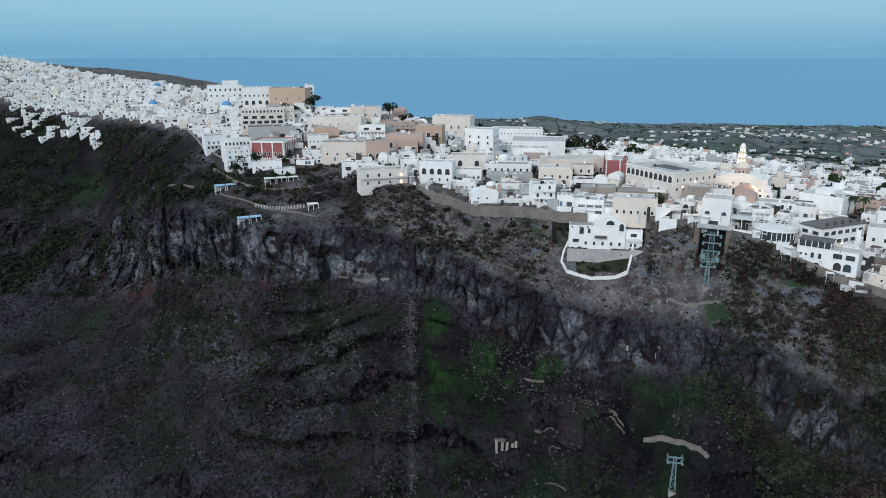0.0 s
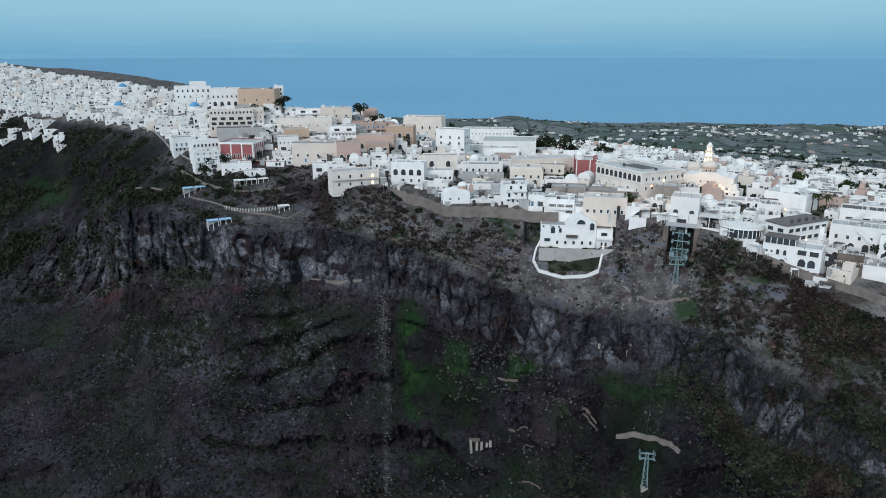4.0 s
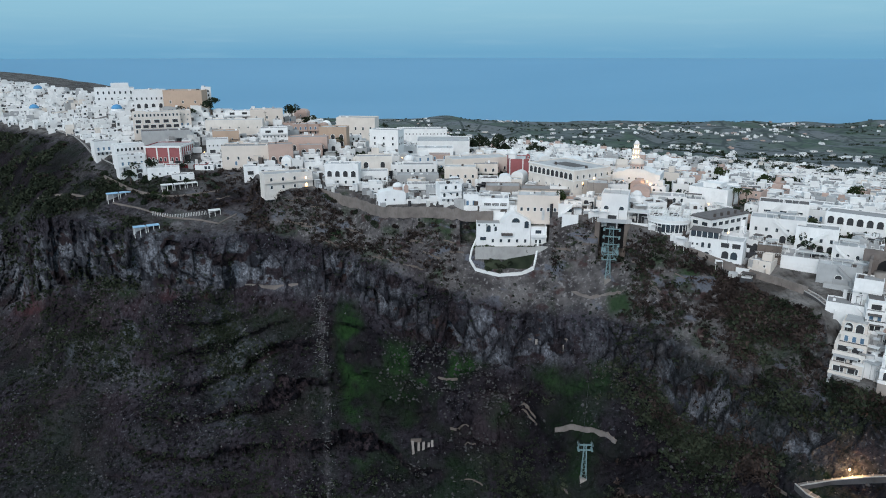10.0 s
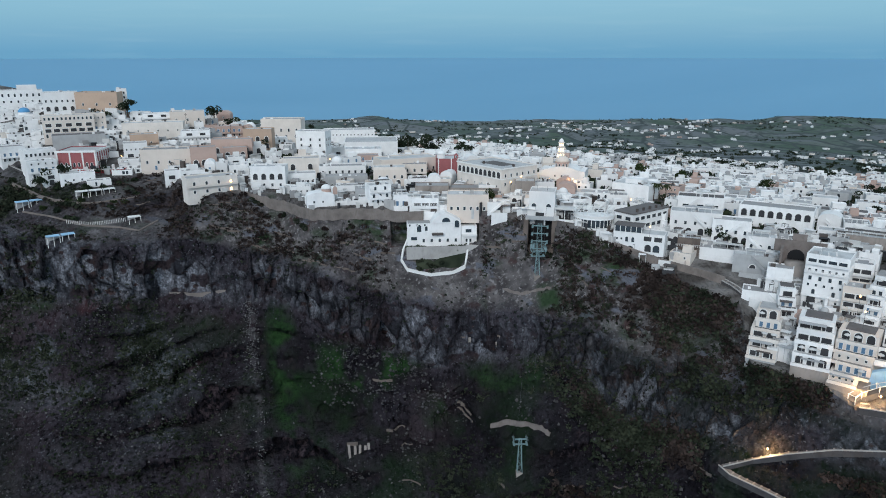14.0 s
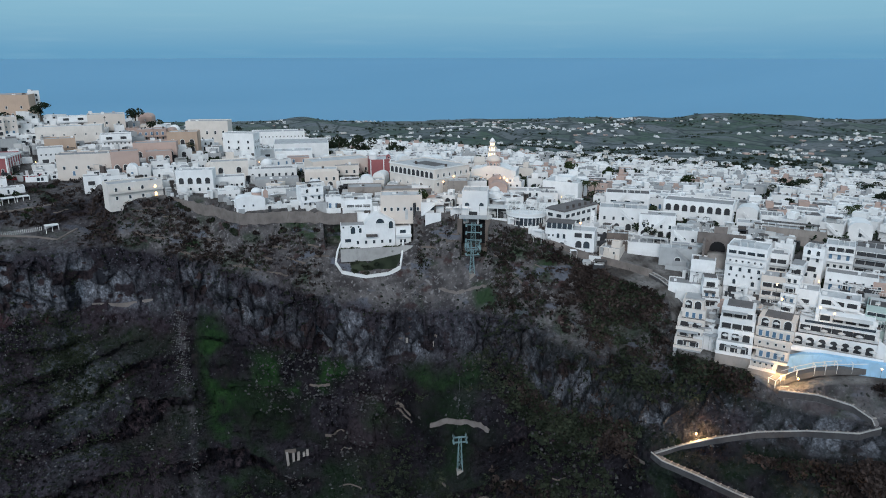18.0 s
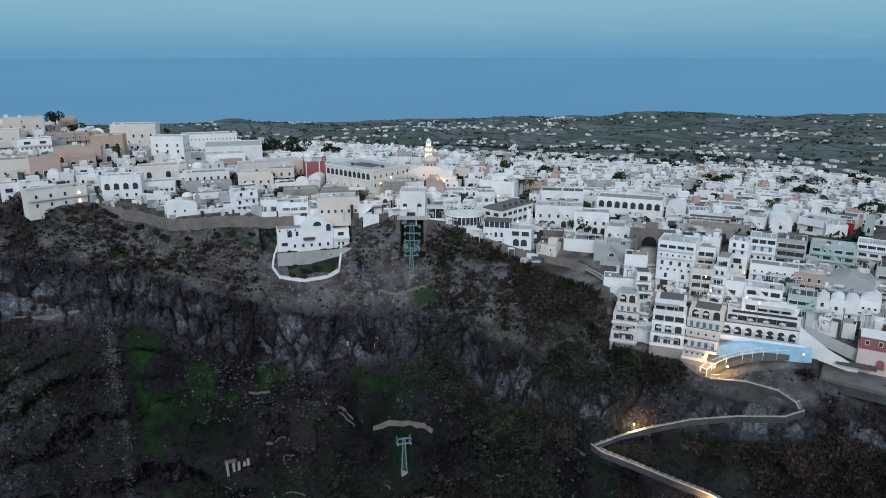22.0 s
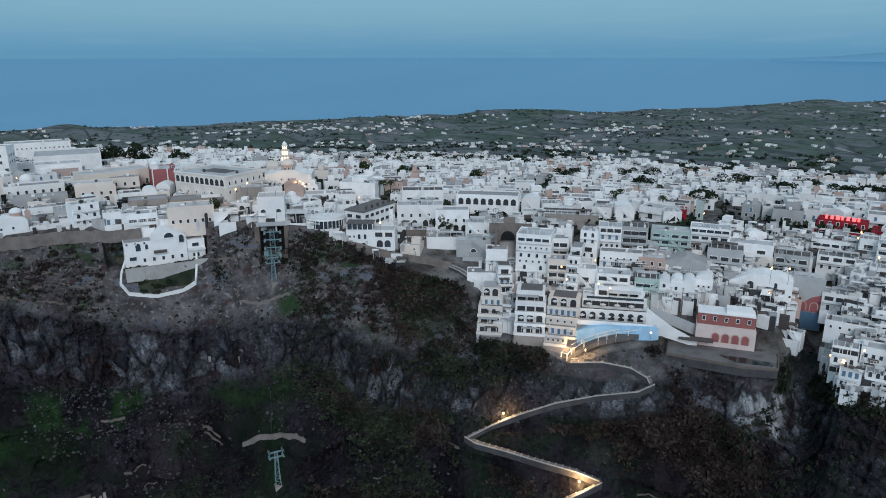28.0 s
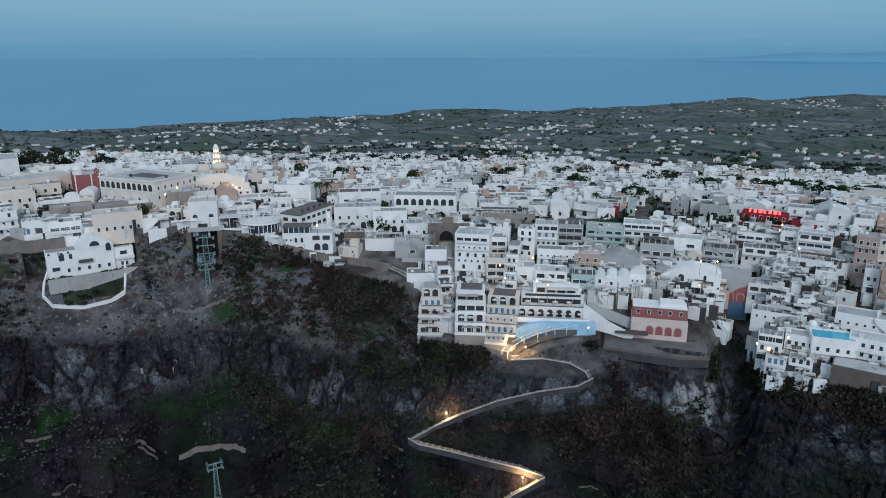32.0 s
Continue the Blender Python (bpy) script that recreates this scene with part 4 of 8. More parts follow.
def dress(ob, w, d, h, wall, top):
    """Terraces, canopies, outer stairs and railings that each house of the cliff has gathered."""
    r = DRESS
    if r.random() < 0.55:
        a, b, dep, zt = -w / 2 + r.uniform(0, w * 0.3), w / 2 - r.uniform(0, w * 0.3), r.uniform(1.3, 2.8), r.uniform(-0.6, 0.2)
        fm = Form().box(a, -dep, -5, b, -0.03, zt, 0).box(a, -dep - 0.2, -5, b, -dep, zt + 0.85, 1)
        fm.box(a - 0.2, -dep - 0.2, -5, a, -0.03, zt + 0.85, 1).box(b, -dep - 0.2, -5, b + 0.2, -0.03, zt + 0.85, 1)
        part("terrace", fm, ["paving" if r.random() < 0.5 else "roof_screed", wall], ob)
    if top == "flat" and r.random() < 0.5:
        cw, cd, cx = w * r.uniform(0.35, 0.8), min(d - 0.8, r.uniform(2.2, 3.6)), r.uniform(-0.1, 0.1) * w
        fm = Form().box(cx - cw / 2, 0.3, h + 1.9, cx + cw / 2, 0.3 + cd, h + 2.08, 0)
        n = max(2, int(cw / 2.4))
        can = part("canopy", fm, [r.choice(["canvas", "canvas", "dark_timber", "dark_roof", "grey_plaster"])], ob)
        for k in range(n + 1):
            for yy in (0.35, 0.2 + cd):
                part("post", POST, None, can, m=pose(cx - cw / 2 + 0.08 + k * (cw - 0.16) / n, yy, h - 0.4))
    if r.random() < 0.4:
        sx, n = r.choice([-1, 1]), max(4, int(h / 0.36))
        n = min(n, int((w - 0.6) / 0.42))
        edge = []
        for k in range(n):
            edge += [(sx * (w / 2 - 0.25 - k * 0.42), k * 0.36), (sx * (w / 2 - 0.25 - k * 0.42), (k + 1) * 0.36)]
        edge += [(edge[-1][0] - sx * 0.42, n * 0.36), (edge[-1][0] - sx * 0.42, n * 0.36 - 1.2), (sx * (w / 2 - 1.3), -0.6), (sx * (w / 2 - 0.25), -0.6)]
        part("stair", Form().prism(edge if sx < 0 else edge[::-1], -0.95, -0.03), [wall], ob)
    if h > 5 and r.random() < 0.6:
        zz, n = 3.0 * r.randint(1, max(1, int(h / 3.1) - 1)), max(3, int(w / 0.8))
        fm = Form().box(-w / 2 + 0.1, -1.1, zz - 0.2, w / 2 - 0.1, -0.03, zz, 0).box(-w / 2 + 0.1, -1.1, zz + 0.85, w / 2 - 0.1, -1.02, zz + 0.95, 1)
        for k in range(n + 1):
            px = -w / 2 + 0.14 + k * (w - 0.28) / n
            fm.box(px - 0.05, -1.09, zz, px + 0.05, -1.03, zz + 0.86, 1)
        part("balcony", fm, [wall, "trim_white"], ob)


def house(x, y, z, w, d, h, turn=0.0, wall="white_plaster", rows=((), ()), side=(), top="flat", name="house", label="", roof="roof_screed", tag="houses of the town", sunk=4.0, lit=0, extras=()):
    """A cube house. rows: for each storey from the ground up (kind, count, sill height); side: the same for its right wall (or left, with a negative count).
    extras: further blocks (x, y, z, w, d, h) of the same thing."""
    parapet = 0.5 if top == "flat" else 0.1
    fm = body_form(w, d, h, parapet, sunk)
    for e in extras:
        b = body_form(e[3], e[4], e[5], 0.35, 1.0 if e[2] > 0.5 else sunk, e[0], e[1], e[2])
        fm.add(b.v, b.f, 0)
    ob = new(name, fm.mesh(name, [wall]))
    ob.matrix_world = facing(x, y, z, turn)
    storeys = max(1, round(h / 3.2))
    word = ("one", "two", "three", "four", "five", "six")[min(storeys, 6) - 1] + "-storey"
    tagged(ob, label or f"{LOOKS.get(wall, 'plastered')} {word} house with {dict(flat='a flat parapet roof', vault='a barrel-vaulted roof', dome='a small dome', gable='a pitched roof')[top]}", "house", tag)
    if top == "flat":
        part("roof", roof_form(w, d, h, parapet), [roof], ob)
    elif top == "vault":
        n, r = 10, w / 2
        o = [(r * math.cos(math.pi * k / n), h + min(r * 0.75, 2.4) * math.sin(math.pi * k / n)) for k in range(n + 1)]
        part("vault", Form().prism(o, 0.0, d), [wall], ob, smooth=False)
    elif top == "dome":
        r = min(w, d) * 0.4
        part("dome", Form().turned(0, d / 2, [(r, h - 0.2), (r, h + 0.7)], 16).dome(0, d / 2, h + 0.7, r), [wall], ob, smooth=True)
    elif top == "gable":
        part("roof", Form().prism([(-w / 2, h), (w / 2, h), (0, h + w * 0.16)], 0, d), [roof], ob)
    for kind, count, zz in rows:
        openings(ob, kind, count, -w / 2 + 0.5, w / 2 - 0.5, zz, lit=lit)
        if kind in ("shade", "door", "arch", "wide") and zz > 2.0 and w < 24 and count > 1:
            part("balcony", Form().box(-w / 2 + 0.2, -1.3, zz - 0.45, w / 2 - 0.2, -0.01, zz - 0.2).box(-w / 2 + 0.2, -1.3, zz - 0.2, w / 2 - 0.2, -1.15, zz + 0.6), [wall], ob)
    for kind, count, zz in side:
        openings(ob, kind, abs(count), 0.5, d - 0.5, zz, "right" if count > 0 else "left", w, d)
    claim(x, y, w, d, turn)
    ROOFS.append((ob.matrix_world.copy(), w, d, h if top == "flat" else None))
    if math.hypot(x, y) < 335 and w > 3.5 and name in ("house", "hotel"):
        dress(ob, w, d, h, wall, top)
    return ob


def far_house(fm, x, y, z, w, d, h, turn, wall, rnd, sunk=6.0, low=False):
    """A house too far off to pick apart: walls, roof, a top room and windows, laid into one mesh with its neighbours."""
    m = facing(x, y, z, turn)

    def put(form, slot):
        fm.add([tuple(m @ Vector(p)) for p in form.v], form.f, slot)

    put(body_form(w, d, h, 0.5, sunk), STUFF_MATS.index(wall))
    put(roof_form(w, d, h), 5 if rnd.random() < 0.85 else 6)
    if rnd.random() < 0.5 and not low:
        ww = w * rnd.uniform(0.3, 0.55)
        put(body_form(ww, d * 0.5, 2.6, 0.3, 0.6, rnd.uniform(-w / 4, w / 4), d * 0.4, h - 0.4), STUFF_MATS.index(wall))
    for s_ in range(max(1, int(h / 3.1))):
        for k in range(rnd.randint(1, max(2, int(w / 2.6)))):
            px, pw, ph = rnd.uniform(-w / 2 + 1, w / 2 - 1), rnd.uniform(0.8, 1.5), rnd.choice([1.3, 1.4, 2.0])
            put(Form().box(px - pw / 2, -0.05, s_ * 3.0 + 0.5, px + pw / 2, 0.02, min(s_ * 3.0 + 0.5 + ph, h - 0.6)), 7)
    for k in range(rnd.randint(0, 2)):
        py = rnd.uniform(1, d - 1.5)
        sx = rnd.choice([-1, 1])
        put(Form().box(sx * w / 2 - 0.03, py, 1.0, sx * w / 2 + 0.03, py + 1.0, 2.3), 7)
    claim(x, y, w, d, turn)
    ROOFS.append((m, w, d, h))


def auto_rows(w, h, rnd, rich=1.0):
    rows = []
    for s in range(max(1, int(h / 3.0))):
        kind = rnd.choice(["rect", "small", "arch", "door", "shade", "shade"] if s else ["door", "arch", "rect", "loggia", "shade", "small"])
        n = max(int((w - 0.8) / (WIDTHS[kind] + 0.7) * rnd.uniform(0.55, 1.0) * rich), 1 if w > WIDTHS[kind] + 0.8 else 0)
        sill = 0.15 if kind in ("door", "loggia", "arch", "shade") else 1.0
        if n and s * 3.0 + sill + HEIGHTS[kind] < h - 0.4:
            rows.append((kind, n, s * 3.0 + sill))
    return rows


# ---------------------------------------------------------------- plants
def leaf_cloud(blobs, count, size, rnd, flat=0.8):
    """Small leaf sprays spread over the shells of several blobs (x, y, z, r)."""
    fm = Form()
    total = sum(b[3] ** 2 for b in blobs)
    for bx, by, bz, br in blobs:
        for _ in range(max(4, int(count * br * br / total))):
            u, a = rnd.uniform(-0.75, 1), rnd.uniform(0, 2 * math.pi)
            k = math.sqrt(1 - u * u) * br * rnd.uniform(0.65, 1.08)
            p = Vector((bx + k * math.cos(a), by + k * math.sin(a), bz + u * br * flat * rnd.uniform(0.7, 1.1)))
            q = Euler((rnd.uniform(0, 6.3), rnd.uniform(0, 6.3), rnd.uniform(0, 6.3))).to_quaternion()
            s = size * rnd.uniform(0.6, 1.3)
            fm.add([tuple(p + q @ Vector(c)) for c in ((-s, -s * 0.5, 0), (s, -s * 0.4, 0.1 * s), (s * 0.7, s * 0.6, 0), (-s * 0.8, s * 0.5, 0.15 * s))], [(0, 1, 2, 3)])
    return fm


def tree(h, spread, leaf, rnd, name, label, category="tree"):
    root = new(name, None)
    root.empty_display_size = 0.5
    trunk = Form()
    pts = [Vector((0, 0, -1.0)), Vector((rnd.uniform(-.2, .2), rnd.uniform(-.2, .2), h * 0.4)), Vector((rnd.uniform(-.4, .4), rnd.uniform(-.4, .4), h * 0.75))]
    for i in range(2):
        trunk.bar(pts[i], pts[i + 1], h * (0.035 - 0.012 * i))
    blobs = []
    for k in range(7):
        a, rr, zz = rnd.uniform(0, 6.3), spread * rnd.uniform(0.2, 0.75), h * rnd.uniform(0.5, 0.9)
        tip = Vector((rr * math.cos(a), rr * math.sin(a), zz))
        trunk.bar(pts[1].lerp(pts[2], rnd.random() * 0.7), tip, h * 0.012)
        blobs.append((tip.x, tip.y, tip.z, spread * rnd.uniform(0.32, 0.55)))
    part("trunk", trunk, ["trunk_bark"], root)
    part("crown", leaf_cloud(blobs, 420, spread * 0.10, rnd), [leaf], root)
    return tagged(root, label, category)


def palm(h, rnd):
    root = new("palm_tree", None)
    trunk = Form()
    p = Vector((0, 0, -1))
    for i in range(6):
        q = Vector((0.25 * math.sin(i * 0.5), 0.1 * i, h * (i + 1) / 6 - 0.2))
        trunk.bar(p, q, 0.24 - 0.015 * i, 0, 7)
        p = q
    part("trunk", trunk, ["trunk_bark"], root)
    fm = Form()
    for k in range(26):
        a, lift = k * 2.4, rnd.uniform(-0.5, 1.0)
        d = Vector((math.cos(a), math.sin(a), 0))
        s = Vector((-math.sin(a), math.cos(a), 0))
        last = None
        for j in range(5):
            u = j / 4
            c = p + d * (2.6 * u) + Vector((0, 0, lift * 1.5 * u - 2.0 * u * u))
            wd = 0.42 * (1 - u * 0.85)
            row = [tuple(c - s * wd - Vector((0, 0, 0.15))), tuple(c), tuple(c + s * wd - Vector((0, 0, 0.15)))]
            if last:
                fm.add(last + row, [(0, 1, 4, 3), (1, 2, 5, 4)])
            last = row
    part("fronds", fm, ["palm_leaf"], root)
    return tagged(root, "tall palm with a ragged crown beside white houses", "palm", "palms of the town")

# ---------------------------------------------------------------- buildings with a shape of their own
TREES, PALMS, LAMPS = [], [], []


def taken(x, y, r):
    TAKEN.append((x, y, 1.0, 0.0, r * 0.85, r * 0.85))


def red_mansion(x, y, z):
    w, d, h = 20.0, 20.0, 9.4
    ob = new("mansion", body_form(w, d, h, 0.5, 8).mesh("mansion", ["red_plaster"]))
    ob.matrix_world = facing(x, y, z, -22)
    tagged(ob, "dark red neoclassical mansion with white pilasters and arched windows", "mansion")
    taken(x - 2, y + 10, 13)
    part("roof", roof_form(w, d, h), ["roof_screed"], ob)
    part("cornice", Form().box(-w / 2 - 0.5, -0.5, h - 0.9, w / 2 + 0.5, -0.02, h + 0.15).box(w / 2 + 0.02, -0.5, h - 0.9, w / 2 + 0.5, d, h + 0.15), ["trim_white"], ob)
    for i in range(4):
        part("pilaster", Form().box(-0.35, -0.28, -1, 0.35, -0.02, h - 0.9), ["trim_white"], ob, m=pose(-w / 2 + 0.4 + i * (w - 0.8) / 3, 0, 0))
    for i in range(7):
        part("pilaster", Form().box(w / 2 + 0.02, -0.35, -1, w / 2 + 0.28, 0.35, h - 0.9), ["trim_white"], ob, m=pose(0, 0.5 + i * (d - 1) / 6, 0))
    for k in range(3):
        openings(ob, "arch", 2, -9 + k * 6.4, -4.2 + k * 6.4, 1.0)
    openings(ob, "arch", 6, 1.0, d - 1.0, 1.2, "right", w, d)
    pod = new("podium", body_form(33, 14, 5.6, 0.8, 7).mesh("podium", ["crimson_plaster"]))
    pod.matrix_world = facing(x + 5.5, y - 2.0, z - 5.6, -22) @ pose(2, -2.4, 0)
    tagged(pod, "deep red terrace wall with white coping below the mansion", "terrace")
    part("coping", Form().box(-16.8, -0.3, 5.55, 16.8, 0.25, 5.9), ["trim_white"], pod)
    openings(pod, "arch", 5, -14, 14, 1.2)
    taken(x + 8, y + 1, 13)


def chapel(x, y, z):
    ob = new("chapel", body_form(12.5, 7, 5.6, 0.2, 2.5).mesh("chapel", ["white_plaster"]))
    ob.matrix_world = facing(x, y, z, 4)
    taken(x, y + 4, 9)
    tagged(ob, "small whitewashed chapel with a white dome at the cliff edge", "chapel")
    n, r = 10, 6.2
    part("vault", Form().prism([(r * math.cos(math.pi * k / n), 5.6 + 1.5 * math.sin(math.pi * k / n)) for k in range(n + 1)], 0, 7), ["white_plaster"], ob)
    part("drum", Form().turned(3, 4, [(2.2, 5.5), (2.2, 8.2)], 14), ["pink_plaster"], ob)
    part("dome", Form().dome(3, 4, 8.2, 2.4, 1.9), ["white_plaster"], ob, smooth=True)
    part("bell_gable", Form().box(5.8, 2, 5.5, 7.8, 3, 8.4).prism([(5.8, 8.4), (7.8, 8.4), (6.8, 9.4)], 2, 3), ["pink_plaster"], ob)
    openings(ob, "small", 2, -5, 3, 2.4)
    wall = new("boundary_wall", Form().box(0, 0, -2, 16, 0.6, 2.6).box(11, -0.3, -2, 16, 3, 3.6).mesh("boundary_wall", ["white_plaster"]))
    wall.matrix_world = facing(x, y, z, 4) @ pose(6.5, 0.5, 0)
    tagged(wall, "whitewashed boundary wall beside the chapel", "wall")


def villa(x, y, z):
    ob = new("villa", body_form(24, 11, 10.2, 0.3, 6, -0.5).mesh("villa", ["white_plaster"]))
    ob.matrix_world = facing(x, y, z, 4)
    taken(x, y + 5, 16)
    tagged(ob, "large whitewashed villa with a gabled front over its walled garden", "villa")
    part("gable", Form().prism([(-2, 10.2), (11.4, 10.2), (11.4, 11.2), (9.4, 12.4), (6, 14.2), (4.6, 14.8), (2.2, 14.4), (-0.6, 12.3)], -0.25, 10), ["white_plaster"], ob)
    part("roof", Form().box(-12.2, 0.3, 9.9, -2.2, 10.5, 10.1), ["roof_screed"], ob)
    part("wing", body_form(7, 8, 8.6, 0.8, 6, 15.2, 0.6), ["white_plaster"], ob)
    part("balcony", Form().box(-1.5, -1.6, 5.0, 3.5, 0, 5.9), ["dark_timber"], ob)
    part("balcony", Form().box(11.8, -0.8, 4.0, 18.8, 0.6, 4.9), ["white_plaster"], ob)
    part("arched_window", window_mesh("arched_window", 3.6, 2.0, True, 0.2, ["trim_white", "window_glass"]), None, ob, m=pose(4.8, -0.27, 10.8))
    for px in (-7.2, 9.6):
        part("arched_window", window_mesh("arched_window", 1.9, 3.2, True, 0.2, ["trim_white", "window_glass"]), None, ob, m=pose(px, 0 if px < 0 else -0.27, 8.3 if px > 0 else 6.4))
    openings(ob, "rect", 5, -7, 11, 1.6)
    part("wide_window", WINDOWS["wide"], None, ob, m=pose(-9.5, 0, 2.6))
    openings(ob, "arch", 1, -5, -3, 6.8)
    part("wide_window", WINDOWS["wide"], None, ob, m=pose(15, 0.6, 1.2))
    part("wide_window", WINDOWS["wide"], None, ob, m=pose(15, 0.6, 5.6))
    ter = new("villa_terrace", Form().box(-13, -3.6, -5.2, 13.5, 0.1, -0.3).box(-13, -3.9, -5.2, 13.5, -3.6, 0.6).box(13.5, -3.9, -5, 19, 3, 0.8).mesh("villa_terrace", ["weathered_white"]))
    ter.matrix_world = facing(x, y, z, 4)
    tagged(ter, "pale rendered terrace wall below the villa", "terrace")
    for k, (a, b) in enumerate(((-13, -4), (6, 13))):
        hd = new("hedge", leaf_cloud([(i * 0.9 + a, -3.0, 0.3, 0.8) for i in range(int((b - a) / 0.9))], 260, 0.3, random.Random(k)).mesh("hedge", ["hedge_leaf"]))
        hd.matrix_world = facing(x, y, z, 4)
        tagged(hd, "clipped dark green hedge along the villa terrace", "hedge", "villa hedges")
    back = new("retaining_wall", Form().box(-14, 11.5, -3, 19, 13, 12.6).mesh("retaining_wall", ["grey_plaster"]))
    back.matrix_world = facing(x, y, z, 4)
    tagged(back, "grey rendered retaining wall behind the villa", "wall")
    openings(back, "small", 3, -13, -3, 9)


def truss(fm, h, a, b, n=5):
    """A four-legged steel lattice from width a at the ground to width b at height h."""
    def c(k, u):
        s = (a * (1 - u) + b * u) / 2
        return Vector(((-s, s, s, -s)[k % 4], (-s, -s, s, s)[k % 4], h * u))
    for k in range(4):
        fm.bar(c(k, 0), c(k, 1), 0.11)
        for i in range(n):
            fm.bar(c(k, i / n), c(k + 1, (i + 1) / n), 0.055, 0, 4)
            fm.bar(c(k, (i + 1) / n), c(k + 1, (i + 1) / n), 0.055, 0, 4)
    return fm


def pylon(x, y, z, h):
    root = new("cable_pylon", None)
    root.matrix_world = facing(x, y, z, 10)
    tagged(root, "grey steel lattice pylon of the cable car", "pylon", "cable car pylons")
    part("mast", truss(Form(), h, 2.0, 0.9, 6), ["grey_steel"], root)
    part("footing", Form().box(-1.3, -1.3, -2.5, 1.3, 1.3, 0.4), ["pale_stone"], root)
    for zz in (h - 2.2, h):
        part("crossarm", Form().box(-2.9, -0.35, zz - 0.3, 2.9, 0.35, zz).box(-2.9, -1.5, zz - 0.05, -2.2, 1.5, zz + 0.3).box(2.2, -1.5, zz - 0.05, 2.9, 1.5, zz + 0.3), ["grey_steel"], root)
    for sx in (-2.55, 2.55):
        part("sheave", Form().box(sx - 0.12, -2.0, h + 0.2, sx + 0.12, 2.0, h + 0.6), ["cable_steel"], root)


def cables(a, b):
    root = new("cable_run", None)
    tagged(root, "thin steel cables of the cable car between its pylons", "cable")
    A, B = Vector(a), Vector(b)
    s = (B - A).cross(Vector((0, 0, 1))).normalized() * 2.5
    up = (A - B).normalized() * 32
    for k in (-1, 1):
        pts = [A + up + s * k * 0.9] + [A.lerp(B, i / 8) + s * k + Vector((0, 0, -1.6 * math.sin(math.pi * i / 8))) for i in range(9)]
        pts.append(B + (B - A).normalized() * 40 + s * k + Vector((0, 0, -3)))
        fm = Form()
        for p, q in zip(pts, pts[1:]):
            fm.bar(p, q, 0.05, 0, 4)
        part("cable", fm, ["cable_steel"], root)


def cable_station(x, y, z):
    ob = new("cable_station", body_form(11.2, 12, 11.6, 0.5, 0.2).mesh("cable_station", ["white_plaster"]))
    ob.matrix_world = facing(x, y, z, -4)
    taken(x, y + 5, 9)
    tagged(ob, "white cable car station over a dark loading bay in the cliff", "station")
    part("roof", roof_form(11.2, 12, 11.6), ["roof_screed"], ob)
    part("canopy", Form().box(-6.6, -3.4, -0.4, 6.2, 0.2, 0.3).box(-6.6, -3.4, 0.3, 6.2, -3.2, 1.4), ["grey_plaster"], ob)
    for px in (-3.4, 3.0):
        part("arched_window", window_mesh("arched_window", 2.0, 1.5, True, 0.15, ["trim_white", "window_glass"]), None, ob, m=pose(px, 0, 4.8))
    # the back wall of the bay is coloured near-black in place of shade
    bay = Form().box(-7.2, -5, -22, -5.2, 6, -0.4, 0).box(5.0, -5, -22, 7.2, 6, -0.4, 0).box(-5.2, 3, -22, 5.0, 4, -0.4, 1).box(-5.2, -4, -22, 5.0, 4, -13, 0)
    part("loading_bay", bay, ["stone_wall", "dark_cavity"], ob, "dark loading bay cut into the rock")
    for px, pz, hh in ((-0.2, -13, 11), (-1.6, -17, 7), (2.0, -17, 7)):
        part("cable_gear", truss(Form(), hh, 2.4, 1.6, 5), ["grey_steel"], ob, "grey steel frame", m=pose(px, -3.5 - (pz < -15) * 2.5, pz))
    for k in range(4):
        part("cable_arm", Form().box(-3.6, -0.3, 0, 3.6, 0.3, 0.35).box(-3.6, -1.2, -0.6, -2.9, 1.2, 0.4).box(2.9, -1.2, -0.6, 3.6, 1.2, 0.4), ["grey_steel"], ob, m=pose(0, -4 - k * 0.8, -3 - k * 3.2))
    for k, px in enumerate((-2.8, 2.6)):
        cab = Form().box(-0.9, -1.1, 0, 0.9, 1.1, 2.0, 0).box(-0.93, -0.9, 0.9, 0.93, 0.9, 1.7, 1).bar((0, 0, 2), (0, 0, 3.6), 0.08)
        part("gondola", cab, ["grey_steel", "window_glass"], ob, "small grey gondola with dark windows", m=pose(px, -6.2, -12.5 - k))


